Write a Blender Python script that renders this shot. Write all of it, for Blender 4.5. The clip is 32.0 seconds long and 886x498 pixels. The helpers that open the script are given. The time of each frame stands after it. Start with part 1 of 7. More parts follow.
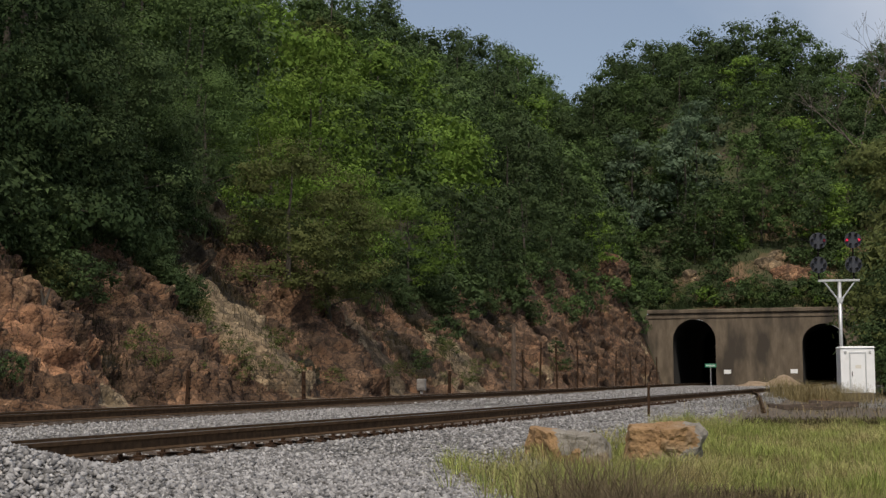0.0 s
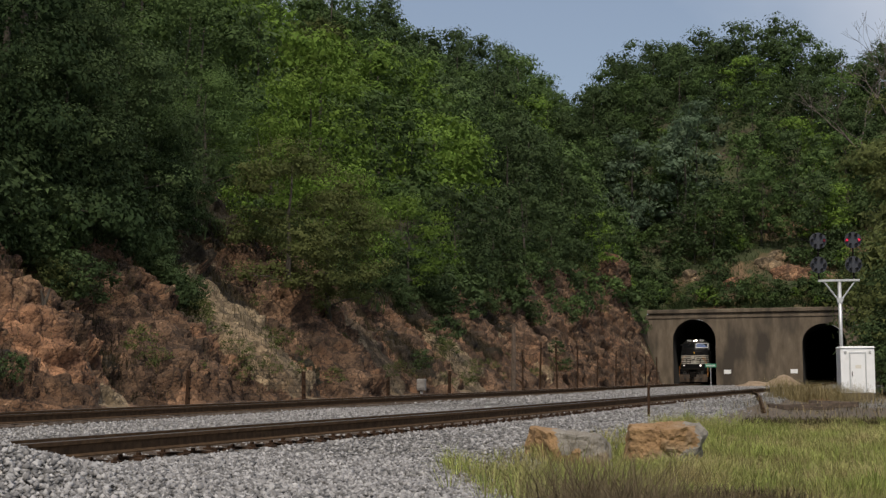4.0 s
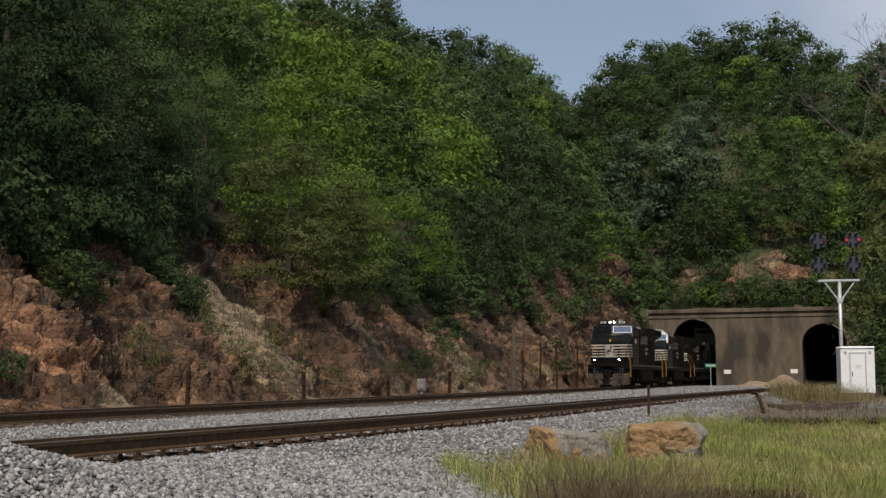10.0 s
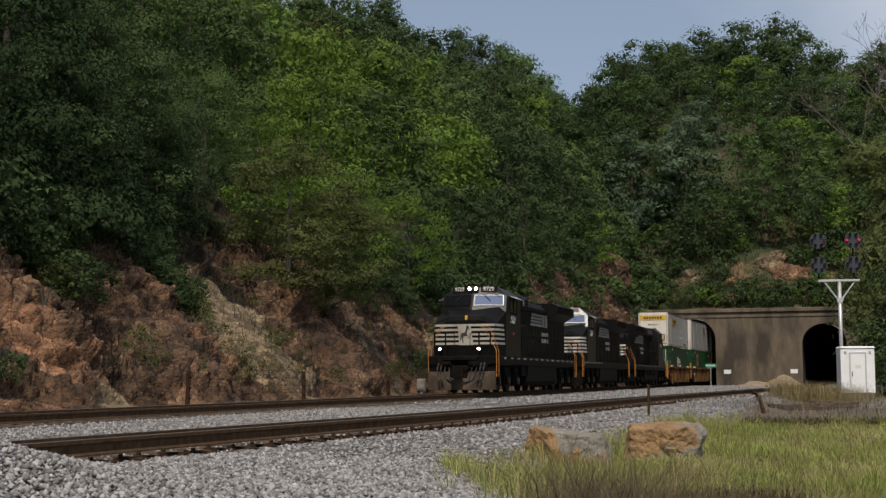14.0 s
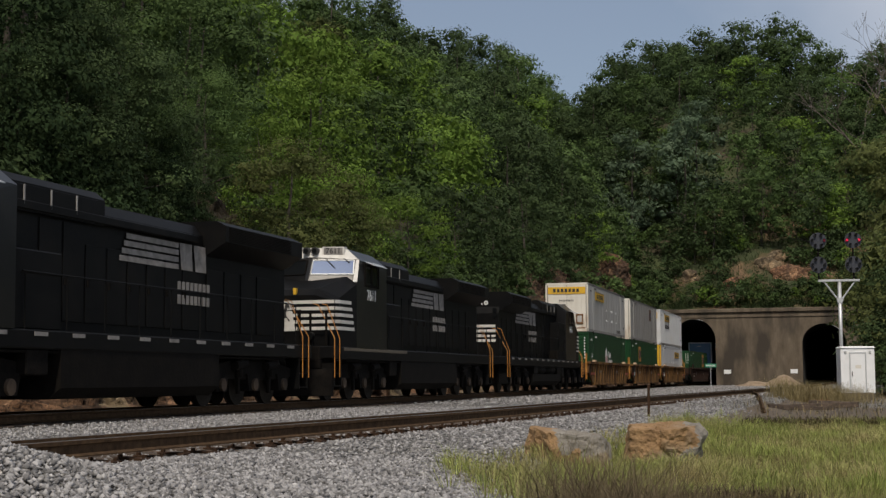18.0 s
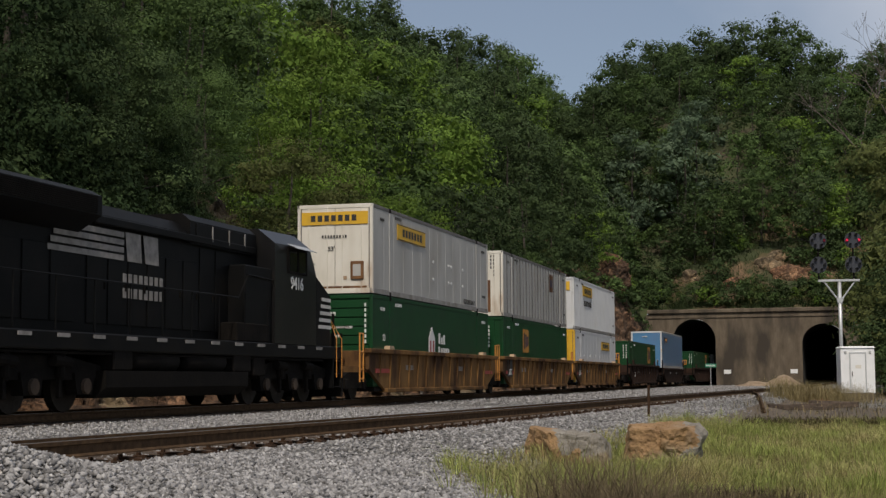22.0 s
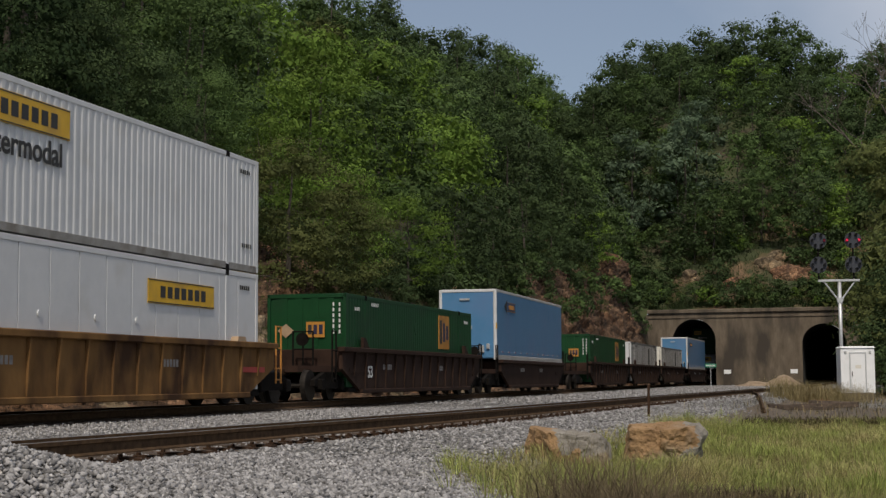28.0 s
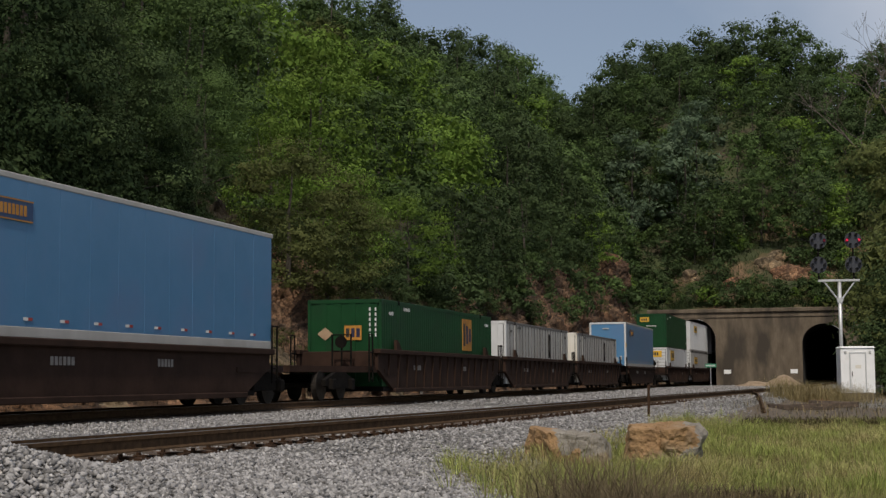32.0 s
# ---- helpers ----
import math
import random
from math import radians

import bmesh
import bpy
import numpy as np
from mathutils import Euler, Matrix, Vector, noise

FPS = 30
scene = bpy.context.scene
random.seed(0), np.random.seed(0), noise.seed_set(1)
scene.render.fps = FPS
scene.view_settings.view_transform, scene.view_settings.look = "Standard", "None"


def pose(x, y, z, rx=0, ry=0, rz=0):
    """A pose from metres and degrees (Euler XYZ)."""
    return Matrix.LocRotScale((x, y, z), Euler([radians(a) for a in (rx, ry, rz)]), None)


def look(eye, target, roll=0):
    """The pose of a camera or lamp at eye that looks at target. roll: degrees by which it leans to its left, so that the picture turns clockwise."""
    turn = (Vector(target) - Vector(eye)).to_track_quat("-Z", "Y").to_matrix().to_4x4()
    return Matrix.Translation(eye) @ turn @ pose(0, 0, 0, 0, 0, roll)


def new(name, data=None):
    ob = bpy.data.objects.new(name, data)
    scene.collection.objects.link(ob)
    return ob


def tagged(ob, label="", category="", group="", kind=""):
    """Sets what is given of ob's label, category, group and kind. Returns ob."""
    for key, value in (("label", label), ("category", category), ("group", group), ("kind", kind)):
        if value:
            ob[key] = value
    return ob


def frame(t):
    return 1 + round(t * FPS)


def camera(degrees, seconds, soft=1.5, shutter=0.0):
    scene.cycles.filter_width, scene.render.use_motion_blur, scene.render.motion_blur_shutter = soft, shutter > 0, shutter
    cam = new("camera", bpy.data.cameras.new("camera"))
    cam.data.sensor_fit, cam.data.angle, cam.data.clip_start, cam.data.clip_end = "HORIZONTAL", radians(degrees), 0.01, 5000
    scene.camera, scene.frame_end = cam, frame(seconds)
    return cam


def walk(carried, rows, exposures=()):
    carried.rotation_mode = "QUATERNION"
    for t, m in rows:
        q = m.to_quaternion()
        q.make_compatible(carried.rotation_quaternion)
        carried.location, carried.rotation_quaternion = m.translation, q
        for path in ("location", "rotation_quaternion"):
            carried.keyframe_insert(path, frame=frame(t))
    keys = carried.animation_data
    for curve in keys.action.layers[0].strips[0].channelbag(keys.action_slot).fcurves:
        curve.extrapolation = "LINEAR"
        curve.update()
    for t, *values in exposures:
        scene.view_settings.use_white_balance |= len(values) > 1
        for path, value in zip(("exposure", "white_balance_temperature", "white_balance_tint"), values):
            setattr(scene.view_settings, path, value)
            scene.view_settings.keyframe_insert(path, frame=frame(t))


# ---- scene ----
# camera: on its tripod beside the line, with a short nudge of the tripod near 25 s
cam = camera(33.08, 32.0, soft=1.4)
EYE = Vector((0.0, 0.0, 0.47))


def aim(tilt, pan=0.0):
    """The camera's pose for a tilt above the horizon and a pan to the right, in degrees."""
    way = Vector((math.sin(radians(pan)) * math.cos(radians(tilt)), math.cos(radians(pan)) * math.cos(radians(tilt)), math.sin(radians(tilt))))
    return look(EYE, EYE + way * 10.0, roll=-0.378)


walk(cam, [(0.0, aim(5.034)), (23.4, aim(5.034)), (24.0, aim(5.07)), (24.5, aim(5.142, 0.02)), (25.0, aim(5.186, 0.04)),
           (25.5, aim(5.142, 0.02)), (26.3, aim(5.034)), (32.0, aim(5.034))],
     exposures=[(0.0, 0.0), (13.0, 0.0), (19.0, -0.15), (32.0, -0.16)])

# ---- light ----
SUN_EL, SUN_AZ = 51.0, 184.0       # degrees; azimuth clockwise from +y
world = bpy.data.worlds.new("sky")
scene.world = world
world.use_nodes = True
wn, wl = world.node_tree.nodes, world.node_tree.links
sky = wn.new("ShaderNodeTexSky")
sky.sky_type, sky.sun_disc = "NISHITA", False
sky.sun_elevation, sky.sun_rotation = radians(SUN_EL), radians(SUN_AZ)
sky.air_density, sky.dust_density, sky.ozone_density = 1.0, 1.6, 2.5
# thin high haze and soft cloud over the whole sky
tc = wn.new("ShaderNodeTexCoord")
cl = wn.new("ShaderNodeTexNoise")
cl.inputs["Scale"].default_value, cl.inputs["Detail"].default_value = 2.2, 6.0
wl.new(tc.outputs["Generated"], cl.inputs["Vector"])
cr = wn.new("ShaderNodeMapRange")
cr.inputs["From Min"].default_value, cr.inputs["From Max"].default_value, cr.inputs["To Min"].default_value, cr.inputs["To Max"].default_value = 0.4, 0.68, 0.2, 0.75
wl.new(cl.outputs["Fac"], cr.inputs["Value"])
cm = wn.new("ShaderNodeMix")
cm.data_type = "RGBA"
cm.inputs["B"].default_value = (8.9, 9.1, 9.9, 1)
wl.new(cr.outputs[0], cm.inputs["Factor"])
wl.new(sky.outputs[0], cm.inputs["A"])
wl.new(cm.outputs["Result"], wn["Background"].inputs[0])
wn["Background"].inputs[1].default_value = 0.082
sun = new("sun", bpy.data.lights.new("sun", "SUN"))
sun.data.energy, sun.data.angle, sun.data.color = 2.95, radians(3.0), (1.0, 0.9, 0.76)
sv = Vector((math.sin(radians(SUN_AZ)) * math.cos(radians(SUN_EL)), math.cos(radians(SUN_AZ)) * math.cos(radians(SUN_EL)), math.sin(radians(SUN_EL))))
sun.matrix_world = look(sv * 100.0, (0, 0, 0))
scene.view_settings.exposure = 0.0

# ---- the line: two tracks on a gentle curve ----
S0, S1, DS = -300.0, 420.0, 0.5


def heading(s):
    c = np.minimum(s, -30.0)
    return 0.3211 + 1.2152e-3 * c + 0.569e-5 * c * c


TS = np.arange(S0, S1, DS)
TH = heading(TS)
_x, _y = np.cumsum(np.sin(TH)) * DS, np.cumsum(np.cos(TH)) * DS
_i = int(round(-S0 / DS))
_j = int(round((-120.0 - S0) / DS))
TX, TY = _x - _x[_j] + 5.098, _y - _y[_j] + 81.14
_os = np.array([-300, -230, -185, -170, -150, -139, -121, -111, -90, -70, -35, 420.0])
_ol = np.array([5.5, 7.2, 8.25, 9.0, 9.5, 10.2, 11.3, 12.0, 13.0, 13.6, 13.8, 13.8])
_k = np.exp(-np.linspace(-2.5, 2.5, 61) ** 2)
OL = np.convolve(np.pad(np.interp(TS, _os, _ol), 30, mode="edge"), _k / _k.sum(), "valid")
PORTAL_S = -34.7


def grade(s):
    return 0.000777 * np.minimum(s, 0)


def at(s, lat, z=0.0):
    """World point at s metres along the main track, lat metres to its right and z above its rails."""
    h = np.interp(s, TS, TH)
    return (float(np.interp(s, TS, TX) + np.cos(h) * lat), float(np.interp(s, TS, TY) - np.sin(h) * lat), float(z + grade(s)))


def on_line(x, y):
    """s and lat of a world point near the line."""
    k = int(np.argmin((TX - x) ** 2 + (TY - y) ** 2))
    return float(TS[k]), float((x - TX[k]) * math.cos(TH[k]) - (y - TY[k]) * math.sin(TH[k]))


def off2(s):
    return np.interp(s, TS, OL)
# ---- materials ----
def mat(name, a, b=None, scale=4.0, rough=0.7, metal=0.0, bump=0.0, fine=None, stain=None, stain_scale=0.6, stain_at=(0.5, 0.7), coord="Object", vary=0.0, island=0.0, spec=0.5, translucent=0.0, stretch=None):
    """A procedural surface: two tones by a noise, a second larger stain, relief, and a slight change from piece to piece."""
    m = bpy.data.materials.new(name)
    m.use_nodes = True
    n, l = m.node_tree.nodes, m.node_tree.links
    p = n["Principled BSDF"]
    p.inputs["Roughness"].default_value, p.inputs["Metallic"].default_value = rough, metal
    p.inputs["Specular IOR Level"].default_value = spec
    tc = n.new("ShaderNodeTexCoord")
    src = tc.outputs[coord]
    if stretch:
        mp = n.new("ShaderNodeMapping")
        mp.inputs["Scale"].default_value = stretch
        l.new(src, mp.inputs[0])
        src = mp.outputs[0]
    t = n.new("ShaderNodeTexNoise")
    t.inputs["Scale"].default_value, t.inputs["Detail"].default_value, t.inputs["Roughness"].default_value = scale, 6.0, 0.62
    l.new(src, t.inputs["Vector"])
    r = n.new("ShaderNodeValToRGB")
    r.color_ramp.elements[0].position, r.color_ramp.elements[1].position = 0.32, 0.68
    r.color_ramp.elements[0].color, r.color_ramp.elements[1].color = (*a, 1), (*(b or a), 1)
    l.new(t.outputs["Fac"], r.inputs[0])
    col = r.outputs[0]
    if stain:
        t2 = n.new("ShaderNodeTexNoise")
        t2.inputs["Scale"].default_value, t2.inputs["Detail"].default_value = stain_scale, 5.0
        l.new(src, t2.inputs["Vector"])
        r2 = n.new("ShaderNodeValToRGB")
        r2.color_ramp.elements[0].position, r2.color_ramp.elements[1].position = stain_at
        r2.color_ramp.elements[0].color, r2.color_ramp.elements[1].color = (0, 0, 0, 1), (1, 1, 1, 1)
        l.new(t2.outputs["Fac"], r2.inputs[0])
        mx = n.new("ShaderNodeMix")
        mx.data_type = "RGBA"
        l.new(r2.outputs[0], mx.inputs["Factor"])
        l.new(col, mx.inputs["A"])
        mx.inputs["B"].default_value = (*stain, 1)
        col = mx.outputs["Result"]
    for amount, node, sock in ((vary, "ShaderNodeObjectInfo", "Random"), (island, "ShaderNodeNewGeometry", "Random Per Island")):
        if amount:
            o = n.new(node)
            mr = n.new("ShaderNodeMapRange")
            mr.inputs["To Min"].default_value, mr.inputs["To Max"].default_value = 1 - amount, 1 + amount
            l.new(o.outputs[sock], mr.inputs["Value"])
            hs = n.new("ShaderNodeHueSaturation")
            l.new(col, hs.inputs["Color"])
            l.new(mr.outputs[0], hs.inputs["Value"])
            col = hs.outputs[0]
    l.new(col, p.inputs["Base Color"])
    if bump:
        tb = n.new("ShaderNodeTexNoise")
        tb.inputs["Scale"].default_value, tb.inputs["Detail"].default_value = fine or scale * 5, 4.0
        l.new(src, tb.inputs["Vector"])
        bp = n.new("ShaderNodeBump")
        bp.inputs["Strength"].default_value, bp.inputs["Distance"].default_value = bump, 0.03
        l.new(tb.outputs["Fac"], bp.inputs["Height"])
        l.new(bp.outputs[0], p.inputs["Normal"])
    if translucent:
        tr = n.new("ShaderNodeBsdfTranslucent")
        l.new(col, tr.inputs["Color"])
        ms = n.new("ShaderNodeMixShader")
        ms.inputs[0].default_value = translucent
        l.new(p.outputs[0], ms.inputs[1])
        l.new(tr.outputs[0], ms.inputs[2])
        l.new(ms.outputs[0], n["Material Output"].inputs[0])
    return m


def glow(name, colour, strength):
    m = bpy.data.materials.new(name)
    m.use_nodes = True
    p = m.node_tree.nodes["Principled BSDF"]
    p.inputs["Base Color"].default_value = (*colour, 1)
    p.inputs["Emission Color"].default_value, p.inputs["Emission Strength"].default_value = (*colour, 1), strength
    return m


def rock_material(name, dark, light, streak, seam):
    """Weathered cut rock: two tones, dipping streaks, fine grit, dark open joints."""
    m = mat(name, dark, light, 2.2, 0.95, bump=1.0, fine=14.0, stain=streak, stain_scale=0.35, stain_at=(0.48, 0.64))
    n, l = m.node_tree.nodes, m.node_tree.links
    p = n["Principled BSDF"]
    p.inputs["Normal"].links[0].from_node.inputs["Distance"].default_value = 0.09
    col = p.inputs["Base Color"].links[0].from_socket
    tc = n.new("ShaderNodeTexCoord")
    turn = n.new("ShaderNodeMapping")
    turn.inputs["Rotation"].default_value = (0, radians(42), radians(-16))
    l.new(tc.outputs["Object"], turn.inputs[0])
    # dark and pale flecks also put crevice shade and lit grit into the colour
    for scale, stretch, lo, hi, tone, most in ((0.9, (0.3, 1.3, 1.0), 0.54, 0.68, seam, 0.7), (5.0, (0.6, 1.1, 1.2), 0.56, 0.7, tuple(min(0.5, 1.7 * c) for c in light), 0.9), (10.0, (0.8, 1.1, 1.1), 0.54, 0.64, tuple(0.35 * c for c in dark), 0.95)):
        mp = n.new("ShaderNodeMapping")
        mp.inputs["Scale"].default_value = stretch
        l.new(turn.outputs[0], mp.inputs[0])
        t = n.new("ShaderNodeTexNoise")
        t.inputs["Scale"].default_value, t.inputs["Detail"].default_value, t.inputs["Roughness"].default_value = scale, 7.0, 0.65
        l.new(mp.outputs[0], t.inputs["Vector"])
        r = n.new("ShaderNodeValToRGB")
        r.color_ramp.elements[0].position, r.color_ramp.elements[1].position = lo, hi
        r.color_ramp.elements[0].color, r.color_ramp.elements[1].color = (0, 0, 0, 1), (most, most, most, 1)
        l.new(t.outputs["Fac"], r.inputs[0])
        mx = n.new("ShaderNodeMix")
        mx.data_type = "RGBA"
        l.new(r.outputs[0], mx.inputs["Factor"])
        l.new(col, mx.inputs["A"])
        mx.inputs["B"].default_value = (*tone, 1)
        col = mx.outputs["Result"]
    wob = n.new("ShaderNodeTexNoise")
    wob.inputs["Scale"].default_value, wob.inputs["Detail"].default_value = 1.6, 5.0
    l.new(turn.outputs[0], wob.inputs["Vector"])
    ad = n.new("ShaderNodeMix")
    ad.data_type = "VECTOR"
    ad.inputs["Factor"].default_value = 0.4
    l.new(turn.outputs[0], ad.inputs["A"])
    l.new(wob.outputs["Color"], ad.inputs["B"])
    for scale, wide, most in ((1.5, 0.035, 0.85), (4.2, 0.05, 0.7)):
        cell = n.new("ShaderNodeTexVoronoi")
        cell.inputs["Scale"].default_value = scale
        l.new(ad.outputs["Result"], cell.inputs["Vector"])
        sep = n.new("ShaderNodeSeparateColor")
        l.new(cell.outputs["Color"], sep.inputs[0])
        mr = n.new("ShaderNodeMapRange")
        mr.inputs["To Min"].default_value, mr.inputs["To Max"].default_value = 0.62, 1.42
        l.new(sep.outputs[0], mr.inputs["Value"])
        hs = n.new("ShaderNodeHueSaturation")
        l.new(col, hs.inputs["Color"])
        l.new(mr.outputs[0], hs.inputs["Value"])
        edge = n.new("ShaderNodeTexVoronoi")
        edge.feature = "DISTANCE_TO_EDGE"
        edge.inputs["Scale"].default_value = scale
        l.new(ad.outputs["Result"], edge.inputs["Vector"])
        mr = n.new("ShaderNodeMapRange")
        mr.inputs["From Max"].default_value, mr.inputs["To Min"].default_value, mr.inputs["To Max"].default_value = wide, most, 0.0
        l.new(edge.outputs["Distance"], mr.inputs["Value"])
        mx = n.new("ShaderNodeMix")
        mx.data_type = "RGBA"
        l.new(mr.outputs[0], mx.inputs["Factor"])
        l.new(hs.outputs[0], mx.inputs["A"])
        mx.inputs["B"].default_value = (*(0.4 * c for c in dark), 1)
        col = mx.outputs["Result"]
    l.new(col, p.inputs["Base Color"])
    return m


def ballast_material():
    """Crushed stone seen as a surface: each stone its own grey, with relief and the gaps' shade painted dark."""
    m = mat("ballast", (0.17, 0.158, 0.143), (0.42, 0.4, 0.37), 3.2, 0.9)
    n, l = m.node_tree.nodes, m.node_tree.links
    p = n["Principled BSDF"]
    col = p.inputs["Base Color"].links[0].from_socket
    tc = n.new("ShaderNodeTexCoord")
    v = n.new("ShaderNodeTexVoronoi")
    v.inputs["Scale"].default_value = 15.0
    l.new(tc.outputs["Object"], v.inputs["Vector"])
    sep = n.new("ShaderNodeSeparateColor")
    l.new(v.outputs["Color"], sep.inputs[0])
    mr = n.new("ShaderNodeMapRange")
    mr.inputs["To Min"].default_value, mr.inputs["To Max"].default_value = 0.35, 1.75
    l.new(sep.outputs[0], mr.inputs["Value"])
    hs = n.new("ShaderNodeHueSaturation")
    l.new(col, hs.inputs["Color"])
    l.new(mr.outputs[0], hs.inputs["Value"])
    ve = n.new("ShaderNodeTexVoronoi")
    ve.feature = "DISTANCE_TO_EDGE"
    ve.inputs["Scale"].default_value = 15.0
    l.new(tc.outputs["Object"], ve.inputs["Vector"])
    rp = n.new("ShaderNodeMapRange")
    rp.inputs["From Max"].default_value = 0.16
    l.new(ve.outputs["Distance"], rp.inputs["Value"])
    mx = n.new("ShaderNodeMix")
    mx.data_type = "RGBA"
    l.new(rp.outputs[0], mx.inputs["Factor"])
    mx.inputs["A"].default_value = (0.04, 0.038, 0.035, 1)
    l.new(hs.outputs[0], mx.inputs["B"])
    l.new(mx.outputs["Result"], p.inputs["Base Color"])
    bp = n.new("ShaderNodeBump")
    bp.inputs["Strength"].default_value, bp.inputs["Distance"].default_value = 1.0, 0.05
    l.new(rp.outputs[0], bp.inputs["Height"])
    l.new(bp.outputs[0], p.inputs["Normal"])
    return m


ROCK = rock_material("grey_brown_rock", (0.05, 0.029, 0.017), (0.168, 0.101, 0.06), (0.132, 0.07, 0.037), (0.024, 0.019, 0.013))
ROCK_CLAY = rock_material("orange_clay_rock", (0.125, 0.06, 0.032), (0.29, 0.155, 0.084), (0.215, 0.13, 0.075), (0.055, 0.032, 0.019))
ROCK_TAN = rock_material("tan_scree", (0.145, 0.107, 0.064), (0.25, 0.19, 0.118), (0.19, 0.128, 0.072), (0.08, 0.056, 0.034))
ROCK_DARK = rock_material("dark_hollow_ground", (0.016, 0.012, 0.008), (0.04, 0.029, 0.019), (0.03, 0.026, 0.013), (0.012, 0.01, 0.007))
SOIL = mat("forest_soil", (0.035, 0.028, 0.018), (0.075, 0.06, 0.035), 0.8, 0.95, bump=0.6, stain=(0.05, 0.065, 0.022), stain_scale=0.25, stain_at=(0.4, 0.6))
BANK = mat("earth_bank", (0.09, 0.06, 0.035), (0.2, 0.125, 0.07), 0.5, 0.95, bump=0.9, fine=6.0, stain=(0.04, 0.05, 0.018), stain_scale=0.3, stain_at=(0.42, 0.56))
TANK = mat("dusty_tank_steel", (0.004, 0.0035, 0.003), (0.01, 0.0082, 0.0066), 2.0, 0.85, bump=0.25, spec=0.12)
GRASSLAND = mat("grassy_ground", (0.1, 0.1, 0.045), (0.17, 0.155, 0.08), 1.2, 0.95, bump=0.7, stain=(0.075, 0.1, 0.03), stain_scale=0.3, stain_at=(0.42, 0.6))
DIRT = mat("access_road_dirt", (0.075, 0.055, 0.038), (0.13, 0.1, 0.07), 2.0, 0.95, bump=0.5, stain=(0.085, 0.07, 0.05), stain_scale=0.4)
BALLAST = ballast_material()
STONE = mat("crushed_granite", (0.19, 0.183, 0.18), (0.34, 0.33, 0.325), 6.0, 0.9, bump=0.4, island=0.6)
RAILM = mat("rail_steel_side", (0.05, 0.032, 0.019), (0.105, 0.066, 0.038), 9.0, 0.95, 0.0, bump=0.3, spec=0.08)
RAILTOP = mat("polished_rail_head", (0.3, 0.3, 0.31), (0.45, 0.45, 0.46), 6.0, 0.32, 0.9, bump=0.05)
TIE = mat("creosoted_wood", (0.05, 0.036, 0.026), (0.13, 0.095, 0.07), 5.0, 0.9, bump=0.8, fine=30.0, stretch=(1, 6, 1), vary=0.25)
RUST = mat("rusty_iron", (0.035, 0.022, 0.015), (0.075, 0.042, 0.025), 12.0, 0.85, 0.2, bump=0.4, spec=0.12)
CONC = mat("stained_concrete", (0.088, 0.068, 0.047), (0.17, 0.134, 0.096), 1.1, 0.92, bump=0.7, fine=16.0, stain=(0.05, 0.04, 0.03), stain_scale=0.34, stain_at=(0.48, 0.62), stretch=(1.3, 1.3, 0.42))
LINING = mat("near_black_tunnel_lining", (0.006, 0.006, 0.006), (0.014, 0.013, 0.012), 1.5, 0.95, bump=0.4)
BARK = mat("bark", (0.035, 0.03, 0.024), (0.09, 0.075, 0.06), 6.0, 0.95, bump=0.8, stretch=(1, 1, 0.25))
PALE = mat("bleached_dead_wood", (0.2, 0.175, 0.15), (0.36, 0.33, 0.29), 7.0, 0.9, bump=0.4)


def leaves(name, a, b, **k):
    return mat(name, a, b, 0.35, 0.75, island=0.2, vary=0.25, translucent=0.3, spec=0.12, coord="Object", **k)


LEAF_GREEN = leaves("green_leaves", (0.058, 0.098, 0.032), (0.104, 0.158, 0.05))
LEAF_LIGHT = leaves("yellow_green_leaves", (0.084, 0.15, 0.024), (0.16, 0.24, 0.044))
LEAF_DARK = leaves("dark_green_leaves", (0.043, 0.069, 0.028), (0.075, 0.11, 0.042))
LEAF_HEMLOCK = mat("hemlock_needles", (0.017, 0.031, 0.013), (0.036, 0.058, 0.022), 0.5, 0.8, island=0.2, vary=0.15, translucent=0.2, spec=0.08)
LEAF_BLUE = leaves("silvery_green_leaves", (0.08, 0.125, 0.07), (0.145, 0.195, 0.12))
LEAF_DRY = leaves("turning_olive_leaves", (0.07, 0.09, 0.029), (0.125, 0.138, 0.046))
GRASS_G = mat("green_grass_blades", (0.2, 0.25, 0.06), (0.4, 0.44, 0.135), 1.3, 0.75, stain=(0.4, 0.34, 0.165), stain_scale=0.9, stain_at=(0.46, 0.66), island=0.4, translucent=0.35, spec=0.12)
GRASS_D = leaves("dry_grass_blades", (0.2, 0.16, 0.075), (0.38, 0.31, 0.16))
GULLY = leaves("olive_brown_grass_blades", (0.045, 0.04, 0.018), (0.085, 0.07, 0.032))
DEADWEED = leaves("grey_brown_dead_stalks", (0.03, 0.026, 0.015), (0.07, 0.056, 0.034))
GRASS_B = leaves("brown_seed_heads", (0.1, 0.078, 0.046), (0.18, 0.14, 0.085))

BLACK = mat("grimy_black_paint", (0.0036, 0.0037, 0.0041), (0.007, 0.0069, 0.0069), 1.5, 0.5, bump=0.05, stain=(0.0095, 0.0085, 0.0075), stain_scale=1.2, stain_at=(0.5, 0.75), spec=0.09)
GLOSS = mat("glossy_black_cab_paint", (0.006, 0.006, 0.0065), (0.011, 0.0105, 0.0105), 1.5, 0.32, bump=0.04, stain=(0.02, 0.018, 0.016), stain_scale=1.2, stain_at=(0.5, 0.75), spec=0.3)
SILL = mat("dull_tan_sill_tape", (0.085, 0.07, 0.05), (0.13, 0.11, 0.08), 4.0, 0.8)
GRIME = mat("dusty_underframe", (0.004, 0.0036, 0.0032), (0.012, 0.0098, 0.008), 3.0, 0.9, bump=0.4, spec=0.1)
